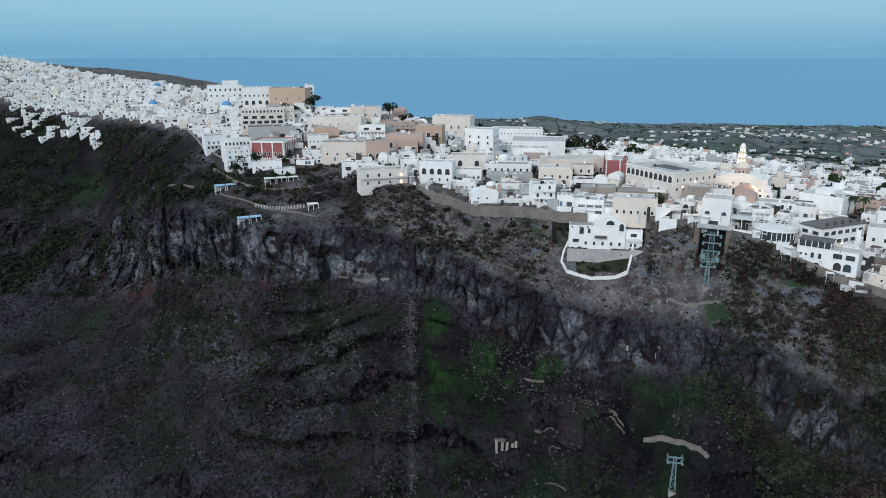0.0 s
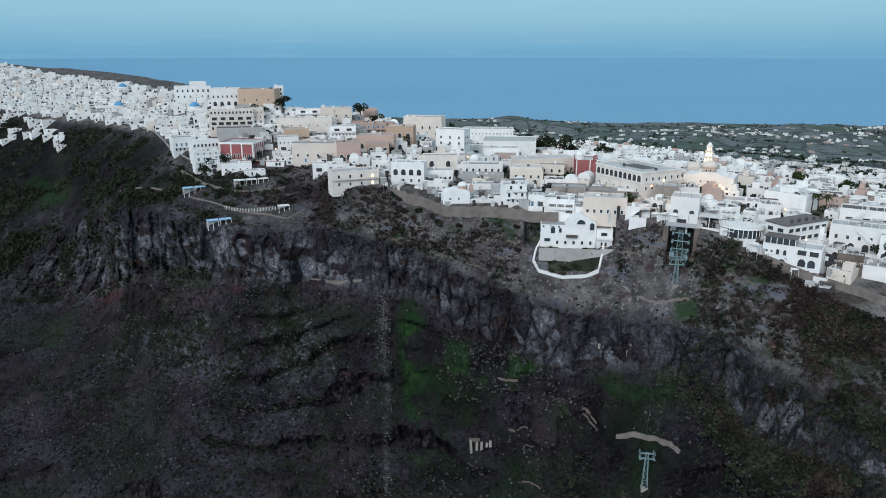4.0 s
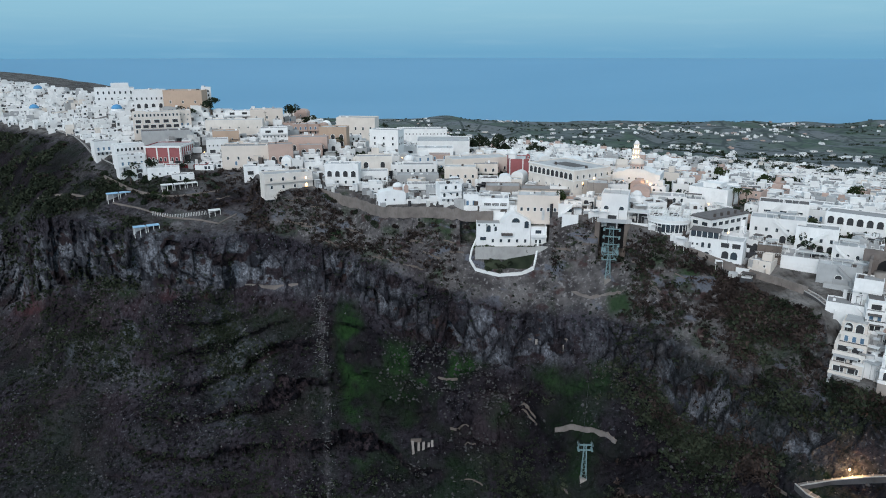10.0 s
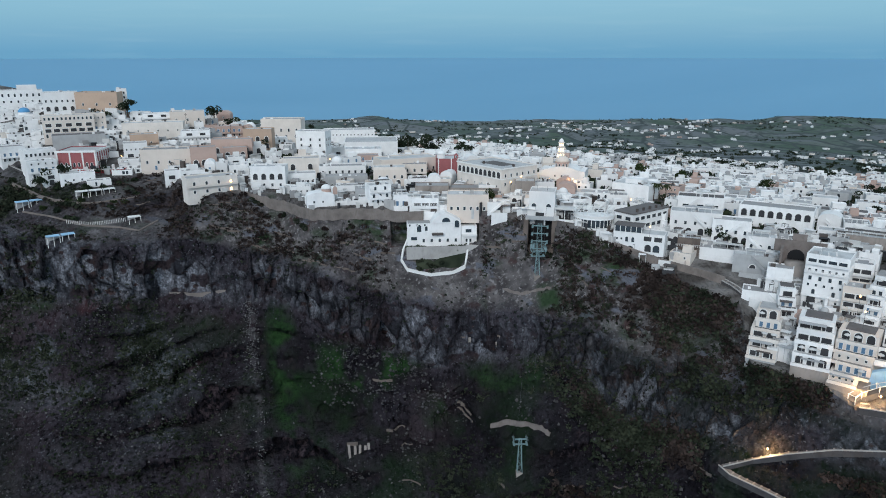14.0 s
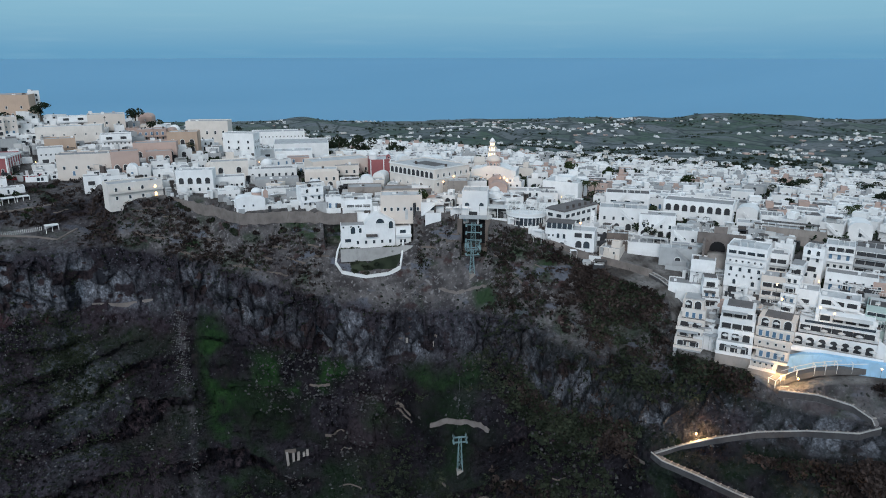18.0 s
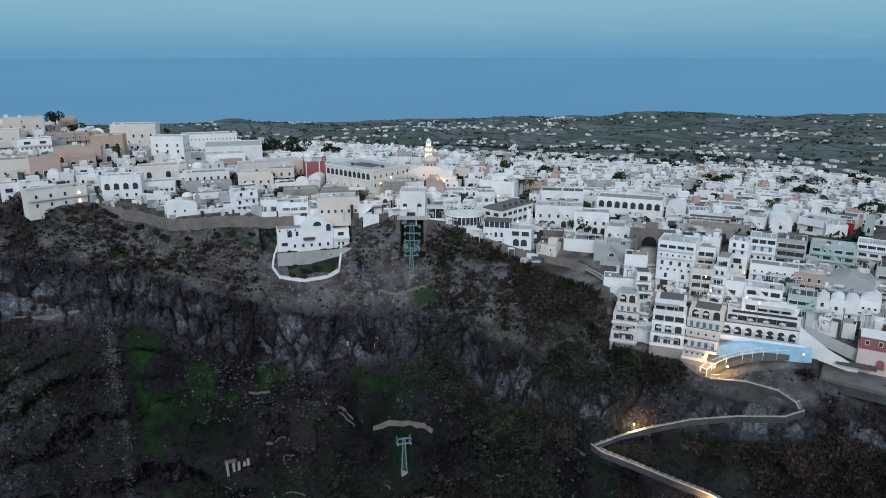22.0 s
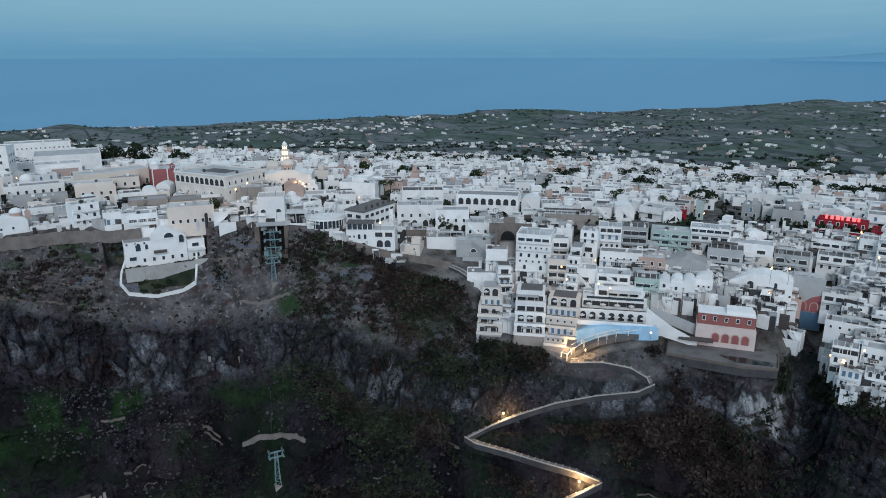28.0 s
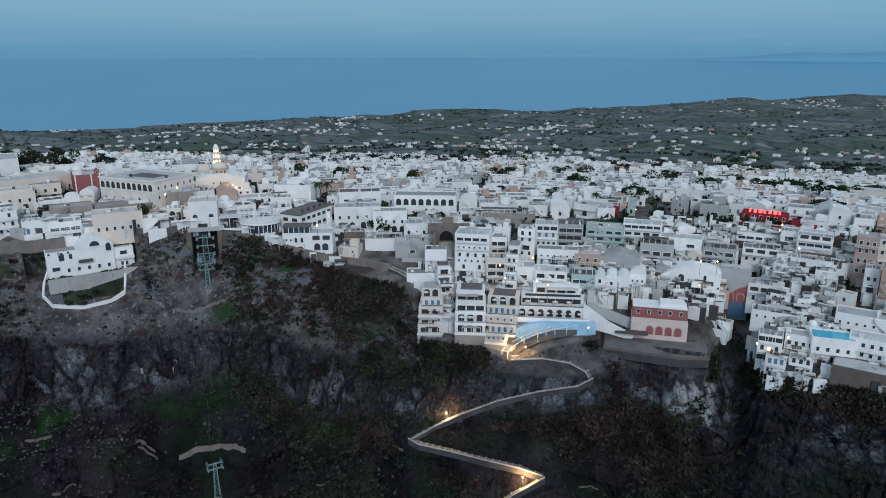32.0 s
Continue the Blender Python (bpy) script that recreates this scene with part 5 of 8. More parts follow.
def terrace_restaurant(x, y, z):
    root = new("terrace_restaurant", None)
    root.matrix_world = facing(x, y, z, -8)
    taken(x, y + 6, 12)
    tagged(root, "white terraced restaurant with a rounded pergola deck over the cliff", "restaurant")
    arc = [(8.5 * math.cos(a), 3 + 7.0 * math.sin(a)) for a in [math.pi + math.pi * k / 14 for k in range(15)]]
    part("base_wall", Form().column([(-8.5, 9)] + arc + [(8.5, 9)], -10, -0.2), ["stone_wall"], root, "rough stone base")
    for zz, s in ((-0.2, 1.03), (4.0, 1.0)):
        part("deck", Form().column([(-8.5 * s, 9)] + [(p * s, q * s) for p, q in arc] + [(8.5 * s, 9)], zz, zz + 0.7), ["white_plaster"], root)
    for p, q in arc[::1]:
        part("post", Form().box(-0.12, -0.12, 0.5, 0.12, 0.12, 7.6), ["trim_white"], root, m=pose(p * 0.95, 0.15 + q * 0.95, 0))
    part("glass_front", Form().column([(p * 0.9, 0.3 + q * 0.9) for p, q in arc], 0.5, 4.0), ["window_glass"], root)
    rail = Form().ribbon([(p, q, 0) for p, q in arc], 4.7, 5.7, 0.15)
    part("railing", rail, ["trim_white"], root)
    for k in range(9):
        part("rafter", Form().box(-0.12, -6, 7.5, 0.12, 10, 7.75), ["trim_white"], root, m=pose(-7.6 + k * 1.9, 2.5, 0))
    for k in range(4):
        part("beam", Form().box(-8.6, -0.1, 7.3, 8.6, 0.1, 7.5), ["trim_white"], root, m=pose(0, -2 + k * 3.4, 0))
    part("side_deck", body_form(9, 10, 2.2, 1.0, 8, -12.5, 1), ["white_plaster"], root)
    part("awning", Form().box(-17, 2, 6.2, -8, 9, 6.5), ["canvas"], root)
    for px in (-16.5, -12.5, -8.6):
        part("post", Form().box(-0.12, -0.12, 2, 0.12, 0.12, 6.3), ["trim_white"], root, m=pose(px, 2.4, 0))
    hall = new("dining_hall", body_form(10, 24, 7.4, 0.4, 8).mesh("dining_hall", ["white_plaster"]))
    hall.matrix_world = facing(x, y, z, -40) @ pose(9, 9, -0.5)
    tagged(hall, "long white dining hall with a brown flat roof and glazed sides", "restaurant")
    part("roof", Form().box(-5.3, -0.4, 7.2, 5.3, 24.3, 7.8), ["dark_roof"], hall)
    for zz in (0.9, 4.4):
        openings(hall, "wide", 6, 0.6, 23.4, zz, "right", 10, 24)
        openings(hall, "wide", 2, -4.6, 4.6, zz)
    for k in range(5):
        part("chimney", Form().box(-0.4, -0.4, 7.8, 0.4, 0.4, 9.2), ["dark_timber"], hall, m=pose(3.6, 4 + k * 4.3, 0))


def cliff_hotel(x, y, z):
    ob = new("hotel", body_form(20.5, 9, 9.6, 0.4, 6).mesh("hotel", ["white_plaster"]))
    ob.matrix_world = facing(x, y, z, -8)
    taken(x, y + 4, 13)
    tagged(ob, "white cliffside hotel with large arched openings and a roof terrace", "hotel")
    part("roof", roof_form(20.5, 9, 9.6, 0.4), ["roof_screed"], ob)
    part("terrace_glazing", Form().box(-9.8, 0.6, 9.6, 1.0, 7, 12.0), ["window_glass"], ob)
    part("terrace_roof", Form().box(-10.2, 0.2, 12.0, 1.4, 7.4, 12.3), ["dark_roof"], ob)
    for k in range(6):
        part("post", Form().box(-0.12, 0.3, 9.6, 0.12, 0.56, 12), ["trim_white"], ob, m=pose(-9.8 + k * 2.15, 0, 0))
    for px, pz in ((-3.0, 1.0), (3.9, 2.2), (7.2, 2.2)):
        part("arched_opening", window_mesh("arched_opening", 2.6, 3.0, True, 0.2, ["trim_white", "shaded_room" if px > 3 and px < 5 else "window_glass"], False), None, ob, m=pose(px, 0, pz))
    openings(ob, "arch", 2, -6, -1, 5.6)
    openings(ob, "small", 2, -9.5, -6, 6.2)
    openings(ob, "shade", 2, 1.5, 9.8, 6.6)
    part("buttress_wall", Form().prism([(-10.25, -1.5), (10.25, -7.5), (10.25, 0.0), (-10.25, 0.0)], -0.05, 0.6), ["white_plaster"], ob)


def cathedral(x, y, z):
    ob = new("cathedral", body_form(23, 15, 7.6, 0.4, 4).mesh("cathedral", ["white_plaster"]))
    ob.matrix_world = facing(x, y, z, -8)
    taken(x, y + 7, 15)
    tagged(ob, "floodlit white cathedral with a peach dome and a tiered bell tower", "church")
    o = [(-9, 7.4), (9, 7.4), (9, 8.0), (6.5, 8.4), (4.5, 9.4), (0, 9.8), (-4.5, 9.4), (-6.5, 8.4), (-9, 8.0)]
    part("gable", Form().prism(o, -0.2, 1.0), ["white_plaster"], ob)
    part("nave_roof", Form().prism([(-8, 7.5), (8, 7.5), (5, 9.0), (0, 9.5), (-5, 9.0)], 1.0, 14.5), ["white_plaster"], ob)
    part("drum", Form().turned(-0.6, 5, [(3.5, 8.4), (3.5, 11.2), (3.8, 11.3), (3.8, 11.7)], 16), ["pink_plaster"], ob)
    for k in range(6):
        a = math.pi + math.pi * (k + 0.5) / 6
        part("drum_window", window_mesh("drum_window", 0.7, 1.5, True, 0.1, ["trim_white", "window_glass"]), None, ob, m=pose(-0.6 + 3.48 * math.cos(a), 5 + 3.48 * math.sin(a), 9.3, 0, 0, math.degrees(a) + 90))
    part("dome", Form().dome(-0.6, 5, 11.7, 3.5, 3.0, 20), ["cream_plaster"], ob, smooth=True)
    part("dome_cross", Form().box(-0.66, 4.96, 14.6, -0.54, 5.04, 16.0).box(-1.0, 4.96, 15.2, -0.2, 5.04, 15.35), ["trim_white"], ob)
    for s, z0, z1, op in ((2.3, 0, 12.2, 0), (2.0, 12.6, 15.2, 1), (1.7, 15.6, 18.0, 1), (1.3, 18.4, 20.2, 1)):
        ring = [(s * math.cos(math.pi / 8 + math.pi / 4 * k) - 2.4, s * math.sin(math.pi / 8 + math.pi / 4 * k) + 11.5) for k in range(8)]
        cap = [((s + 0.4) * math.cos(math.pi / 8 + math.pi / 4 * k) - 2.4, (s + 0.4) * math.sin(math.pi / 8 + math.pi / 4 * k) + 11.5) for k in range(8)]
        tier = part("tower_tier", Form().column(ring, z0, z1).column(cap, z1, z1 + 0.4), ["cream_plaster"], ob)
        for k in range(3 if op else 0):
            a = -math.pi / 2 + (k - 1) * math.pi / 4
            part("belfry_arch", window_mesh("belfry_arch", s * 0.5, (z1 - z0) * 0.75, True, 0.1, ["trim_white", "lamp_amber"], False), None, tier, "warmly lit belfry arch", m=pose(-2.4 + s * 0.93 * math.cos(a), 11.5 + s * 0.93 * math.sin(a), z0 + 0.3, 0, 0, math.degrees(a) + 90))
    part("cupola", Form().turned(-2.4, 11.5, [(1.3, 20.6), (1.2, 21.3), (0.8, 22.0), (0.1, 22.6)], 12), ["white_plaster"], ob, smooth=True)
    openings(ob, "small", 3, -5, 5, 4.6)
    openings(ob, "arch", 2, -9.5, -5, 2.0)
    openings(ob, "loggia", 1, -2, 2, 0.0)
    openings(ob, "lit", 2, 6.0, 10.5, 1.6)
    openings(ob, "arch", 4, 1, 14, 2.5, "right", 23, 15)


def red_church(x, y, z):
    ob = new("church", body_form(10.5, 14, 10.5, 0.4, 4).mesh("church", ["red_plaster"]))
    ob.matrix_world = facing(x, y, z, 6)
    taken(x, y + 6, 9)
    tagged(ob, "brick-red church with a small white dome and bell gable", "church")
    part("roof", roof_form(10.5, 14, 10.5, 0.4), ["roof_screed"], ob)
    part("drum", Form().turned(-3.4, 4, [(2.2, 10.3), (2.2, 12.4)], 12), ["white_plaster"], ob)
    part("dome", Form().dome(-3.4, 4, 12.4, 2.3, 1.9), ["white_plaster"], ob, smooth=True)
    part("lantern", Form().turned(-3.4, 4, [(0.5, 14.2), (0.5, 15.4), (0.05, 16.4)], 8), ["white_plaster"], ob)
    part("bell_gable", Form().box(3.0, 0, 10.5, 5.2, 1, 12.2).prism([(3.0, 12.2), (5.2, 12.2), (4.1, 13.2)], 0, 1), ["red_plaster"], ob)
    for px in (-5.0, 1.6, 5.0):
        part("pilaster", Form().box(px - 0.25, -0.22, -2, px + 0.25, -0.02, 10.6), ["trim_white"], ob)
    openings(ob, "small", 1, 2.9, 5.3, 10.9)
    openings(ob, "door", 1, 2, 5, 0.2)


def ruin_bastion(x, y, z):
    ob = new("bastion", Form().turned(0, 3.5, [(4.4, -8), (4.1, 0), (3.8, 9.5)], 20).mesh("bastion", ["pale_stone"], True))
    ob.matrix_world = facing(x, y, z)
    taken(x, y + 4, 5)
    tagged(ob, "rounded sand-coloured bastion wall under a ruined arch", "bastion")
    ruin = new("ruined_house", Form().box(-5.5, 6, 4, 8, 7, 13).box(-5.5, 0.5, 8.5, -4.6, 7, 14.5).box(4.2, 1, 8.5, 5.2, 7, 13).box(-8, 7, 12, 10, 8, 16.5).box(-2, 8, 12, 3, 9, 19).mesh("ruined_house", ["ruin_stone"]))
    ruin.matrix_world = facing(x, y, z)
    tagged(ruin, "roofless ruined stone house with a broken vault", "ruin")
    # the arch is a flat pane, its inner shade painted near-black
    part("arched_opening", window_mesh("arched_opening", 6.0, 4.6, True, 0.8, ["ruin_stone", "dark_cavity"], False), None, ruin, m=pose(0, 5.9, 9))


def parasol(owner, x, y, z, r=1.5):
    part("parasol", Form().turned(x, y, [(r, z + 2.1), (r, z + 2.2), (0.1, z + 2.75)], 8).bar((x, y, z), (x, y, z + 2.2), 0.05), ["canvas"], owner)


def stepped_hotel(b, r, z, w, plan, label, wall="white_plaster", rise=3.0, back=2.2, turn=0.0, seed=1, base=1.5):
    """A hotel that climbs the cliff in terraces at a bearing and distance; plan: for each storey (opening, count, width share)."""
    rnd = random.Random(seed)
    x, y = r * math.sin(radians(b)), r * math.cos(radians(b))
    root = new("hotel", None)
    root.matrix_world = facing(x, y, z, turn)
    claim(x, y, w, 8 + back * len(plan), turn)
    tagged(root, label, "hotel", "hotels of the cliff")
    part("base", Form().box(-w / 2, -1.6, -3.5, w / 2, 6, base), ["pale_stone" if rnd.random() < 0.5 else "grey_plaster"], root)
    for k, (kind, n, share) in enumerate(plan):
        ww, z0, y0 = w * share, base + k * rise, k * back
        off = rnd.uniform(-1, 1) * (w - ww) / 2
        part("storey", body_form(ww, 9, rise + 0.15, 0.15, 0.6, off, y0, z0), [wall], root)
        for i in range(n):
            m = pose(off - ww / 2 + 0.5 + (ww - 1.0) * (i + 0.5) / n, y0, z0 + (0.15 if kind != "small" else 1.0))
            part(WINDOWS[kind].name.split(".")[0], WINDOWS[kind], None, root, m=m)
        reach = min(back + 0.2, 2.6) if k else 1.5
        deck = Form().box(off - ww / 2 - 0.1, y0 - reach, z0 - 0.25, off + ww / 2 + 0.1, y0 - 0.02, z0 + 0.05, 0)
        deck.box(off - ww / 2 - 0.1, y0 - reach - 0.16, z0 - 0.55, off + ww / 2 + 0.1, y0 - reach, z0 + rnd.choice([0.45, 0.6, 0.85]), 1)
        part("terrace", deck, [rnd.choice(["roof_screed", "paving", "pale_stone"]), wall], root)
        if rnd.random() < 0.5:
            a, c = off - ww / 2 + rnd.uniform(0, 0.4) * ww, off + ww / 2 - rnd.uniform(0, 0.25) * ww
            can = part("canopy", Form().box(a, y0 - reach, z0 + 2.3, c, y0 - 0.02, z0 + 2.42), [rnd.choice(["canvas", "grey_plaster", "dark_timber"])], root)
            for q in range(3):
                part("post", POST, None, can, m=pose(a + 0.1 + (c - a - 0.2) * q / 2, y0 - reach + 0.1, z0))
        elif rnd.random() < 0.6:
            for q in range(rnd.randint(1, 3)):
                parasol(root, off + rnd.uniform(-0.4, 0.4) * ww, y0 - reach * 0.5, z0, 1.1)
    top = base + len(plan) * rise
    part("roof", Form().box(-w * 0.36, len(plan) * back, top - 0.1, w * 0.36, len(plan) * back + 7, top + 0.35), [rnd.choice(["roof_screed", "dark_roof"])], root)
    return root


def long_hotel(x, y, z):
    root = new("hotel", None)
    root.matrix_world = facing(x, y, z, 3)
    taken(x, y + 7, 17)
    tagged(root, "long white hotel with dark window bands above a blue wall", "hotel")
    part("lower_floor", body_form(27, 9, 3.6, 0.3, 9, 0, 2.5, 0), ["white_plaster"], root)
    part("upper_floor", body_form(23, 9, 3.9, 0.4, 1, 0, 5.5, 3.6), ["white_plaster"], root)
    part("top_floor", body_form(18, 7, 2.8, 0.3, 1, 2, 9.0, 7.3), ["white_plaster"], root)
    part("terrace", Form().box(-13.5, -0.5, -1.2, 14, 2.5, 0.0, 0).box(-13.5, -0.7, -1.2, 14, -0.5, 0.75, 1), ["roof_screed", "white_plaster"], root)
    part("upper_terrace", Form().box(-13.4, 2.5, 3.4, 13.4, 5.5, 3.6, 0).box(-13.4, 2.35, 3.2, 13.4, 2.5, 4.3, 1), ["paving", "white_plaster"], root)
    part("glass_rail", Form().box(-10, 5.2, 7.5, 11, 5.28, 8.4), ["window_glass"], root)
    for i in range(7):
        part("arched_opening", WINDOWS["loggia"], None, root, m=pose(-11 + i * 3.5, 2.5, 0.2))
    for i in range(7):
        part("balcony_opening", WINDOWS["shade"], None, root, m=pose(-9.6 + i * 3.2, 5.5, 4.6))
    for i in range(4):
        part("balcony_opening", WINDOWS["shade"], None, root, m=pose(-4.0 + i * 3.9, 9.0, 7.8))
    part("awning", Form().box(-2, 5.4, 9.9, 10, 9.0, 10.05), ["canvas"], root)
    for i in range(8):
        parasol(root, -11.5 + i * 3.2, 0.9, 0.0, 1.2)
    for i in range(4):
        parasol(root, -9 + i * 5.2, 3.8, 3.6, 1.2)
    part("pool_wall", Form().prism([(-16.5, -9.5), (-13, -9.0), (0, -7.0), (12.5, -5.0), (16.5, -4.0), (16.0, 0.2), (6, -0.1), (-4, -0.4), (-10, -1.5), (-15.5, -4.2)], -3.0, -0.75), ["blue_plaster"], root, "long pale blue curved pool wall")
    part("swept_wall", Form().prism([(12, -3), (31, -8), (31, -5.5), (22, -1.0), (15, 4.0), (12, 6.2)], 2.0, 3.0), ["white_plaster"], root, "white wall sweeping down the slope")
    part("rear_wall", Form().prism([(13, 2), (36, -7), (36, -2.5), (14, 5.5)], 6.0, 6.6), ["grey_plaster"], root)


def red_villa(x, y, z):
    ob = new("villa", body_form(20.5, 12, 6.0, 0.4, 7).mesh("villa", ["blush_plaster"]))
    ob.matrix_world = facing(x, y, z, 4)
    taken(x, y + 5, 13)
    tagged(ob, "pink villa with four red arches and a red upper floor", "villa")
    openings(ob, "redarch", 4, -5, 8.5, 0.6)
    part("upper_floor", body_form(20.0, 8, 4.3, 0.4, 0.5, 0, 3.2, 6.0), ["rose_plaster"], ob)
    part("roof", Form().box(-10, 3.0, 10.2, 10, 11.4, 10.5), ["white_plaster"], ob)
    part("roof_block", Form().box(0, 4.5, 10.5, 9, 10.5, 11.9), ["white_plaster"], ob)
    part("balustrade", Form().box(-10, -0.1, 6.0, 10, 0.2, 7.0), ["blush_plaster"], ob)
    for i in range(5):
        part("window", WINDOWS["rect"], None, ob, m=pose(-7.8 + i * 3.9, 3.2, 7.6))
    ter = new("pool_terrace", Form().column([(-20, -12), (6, -15), (17, -13), (18, -3), (18, 1), (-20, 1)], -5, -1.45).mesh("pool_terrace", ["boulder_rock"]))
    ter.matrix_world = facing(x, y, z, 4)
    tagged(ter, "grey paved terrace with low walls below the red villa", "terrace")
    part("floor", Form().column([(-19.5, -11.5), (6, -14.5), (16.5, -12.5), (17.5, -3), (17.5, 0.9), (-19.5, 0.9)], -1.44, -1.36), ["lane_paving"], ter)
    part("parapet", Form().ribbon([(-20, -12, -1.4), (6, -15, -1.4), (17, -13, -1.4), (18, -3, -1.4)], -0.6, 0.35, 0.5), ["stone_wall"], ter)
    part("canopy", Form().box(-16, -4, 1.4, -4, 0.4, 1.7), ["dark_timber"], ter)
    pool = new("swimming_pool", Form().column([(-2, -7.5), (4, -12), (15.5, -11.5), (16, -8.5), (6, -7)], -1.6, -1.25, 0).mesh("swimming_pool", ["dark_pool_water"]))
    pool.matrix_world = facing(x, y, z, 4)
    tagged(pool, "dark still pool in the villa terrace", "pool")


def vault_hall(x, y, z):
    o = [(-16, 0), (12.4, 0), (12.4, 7.6), (8, 9.2), (2, 9.8), (-4, 8.6), (-9, 6.0), (-16, 2.2)]
    ob = new("hall", Form().prism(o, 0, 9).box(-16, 0.2, -6, 12.4, 8, 0).mesh("hall", ["white_plaster"]))
    ob.matrix_world = facing(x, y, z, 0)
    taken(x, y + 4, 14)
    tagged(ob, "broad white hall with a low curved gable wall", "hall")
    part("arched_opening", WINDOWS["loggia"], None, ob, m=pose(-2.5, 0, 3.2))
    part("arched_window", WINDOWS["arch"], None, ob, m=pose(6.5, 0, 4.4))
    for k in range(3):
        low = body_form(9 - k, 6, 5 - k * 0.6, 0.4, 6, -6 + k * 8.5, -6 + k * 0.5, -4.5)
        part("annex", low, ["white_plaster"], ob)
        openings(ob, "small", 2, -8 + k * 8.0, -3 + k * 8.0, 1.2)


def painted_wall(x, y, z):
    ob = new("retaining_wall", Form().box(-6, 0, -3, 6, 1.5, 18.2).mesh("retaining_wall", ["grey_plaster"]))
    ob.matrix_world = facing(x, y, z, 2)
    taken(x, y + 1, 6)
    tagged(ob, "tall bare grey wall with a faded red lower half", "wall")
    part("red_panel", Form().prism([(-4.2, 4.4), (6.02, 4.4), (6.02, 12.0), (2, 10.4), (-2, 7.0)], -0.05, 0.02), ["red_plaster"], ob)
    part("blue_panel", Form().prism([(-5.9, -2.8), (6.02, -2.8), (6.02, 4.3), (-4.2, 4.3), (-5.9, 3.5)], -0.05, 0.02), ["shutter_blue"], ob)
    for k in range(2):
        part("arched_opening", WINDOWS["redarch"], None, ob, m=pose(-1 + k * 4, -0.04, 4.8))
    part("lit_bar", Form().box(-5.5, 2, 18.2, 5.5, 6, 18.6), ["roof_screed"], ob)


def crimson_house(x, y, z):
    ob = new("restaurant", body_form(20, 12, 3.8, 0.7, 5).mesh("restaurant", ["crimson_plaster"]))
    ob.matrix_world = facing(x, y, z, -4)
    taken(x + 3, y + 6, 16)
    tagged(ob, "crimson restaurant with white trim and a lit roof terrace", "restaurant")
    part("roof", roof_form(20, 12, 3.8, 0.7), ["dark_roof"], ob)
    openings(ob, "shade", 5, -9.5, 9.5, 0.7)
    part("upper_floor", body_form(19, 7, 3.6, 0.6, 0.4, -0.5, 5, 3.8), ["crimson_plaster"], ob)
    part("coping", Form().box(-10.1, -0.1, 3.75, 10.1, 0.2, 4.0), ["trim_white"], ob)
    part("wing", body_form(10, 10, 5.4, 0.6, 5, 15.5, 1.5), ["crimson_plaster"], ob)
    for k in range(3):
        part("arched_opening", WINDOWS["loggia"], None, ob, m=pose(12.2 + k * 3.2, 1.5, 0.8))
    for k in range(6):
        part("window", WINDOWS["rect"], None, ob, m=pose(-8.2 + k * 3.1, 5.0, 4.8))
    for k in range(7):
        part("sign_letter", Form().box(0, 0, 0, 0.9 + 0.3 * (k % 3), 0.2, 1.7 - 0.2 * (k % 2)), ["sign_red"], ob, "glowing red sign element", m=pose(-7.0 + k * 2.0, 4.4, 7.6))


def pool_house(x, y, z):
    ob = new("pool_house", body_form(13.5, 9, 9.6, 0.9, 7).mesh("pool_house", ["white_plaster"]))
    ob.matrix_world = facing(x, y, z, 12)
    taken(x, y + 4, 9)
    tagged(ob, "white house with a bright turquoise rooftop pool", "house")
    part("pool", Form().box(-5.8, 1.0, 8.6, 5.8, 8, 9.3), ["pool_water"], ob, "turquoise rooftop pool")
    openings(ob, "arch", 5, -6.2, 6.2, 0.8)
    openings(ob, "rect", 4, -6.2, 6.2, 4.6)
    part("balcony", Form().box(-6.8, -1.3, 4.0, 6.8, 0, 4.3).box(-6.8, -1.3, 4.3, 6.8, -1.15, 5.1), ["white_plaster"], ob)


def broken_wall(points):
    rnd = random.Random(int(points[0][0] * 10))
    dense = []
    for a, b in zip(points, points[1:]):
        dense += [tuple(Vector(a).lerp(Vector(b), k / 5)) for k in range(5)]
    dense.append(points[-1])
    fm = Form().ribbon([(p[0] + rnd.uniform(-.2, .2), p[1] + rnd.uniform(-.2, .2), p[2] + rnd.uniform(-0.4, 0.5)) for p in dense], -2.6, 1.0, 0.8)
    tagged(new("ruined_wall", fm.mesh("ruined_wall", ["ruin_stone"])), "broken pale stone retaining wall on the slope", "wall", "ruined walls")


def cave_ruin(x, y, z):
    # a solid near-black block stands in for the shade inside the cave
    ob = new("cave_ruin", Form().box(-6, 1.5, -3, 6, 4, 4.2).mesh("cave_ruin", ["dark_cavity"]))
    ob.matrix_world = facing(x, y, z)
    tagged(ob, "dark cave mouth in the slope with broken stone pillars", "ruin", "cave ruins")
    rnd = random.Random(int(x * 10))
    for k, px in enumerate((-4.5, -2.2, -0.3, 2.0, 3.6)):
        hh = rnd.uniform(1.8, 5.2)
        part("pillar", Form().column([(-0.5, -0.4), (0.55, -0.5), (0.5, 0.5), (-0.45, 0.4)], -3, hh), ["pale_stone"], ob, m=pose(px, 0.6 + 0.3 * (k % 2), 0, rnd.uniform(-4, 4), rnd.uniform(-4, 4), 0))
    part("lintel", Form().box(-5.5, 0.8, 4.0, -1, 2.2, 4.9), ["stone_wall"], ob)


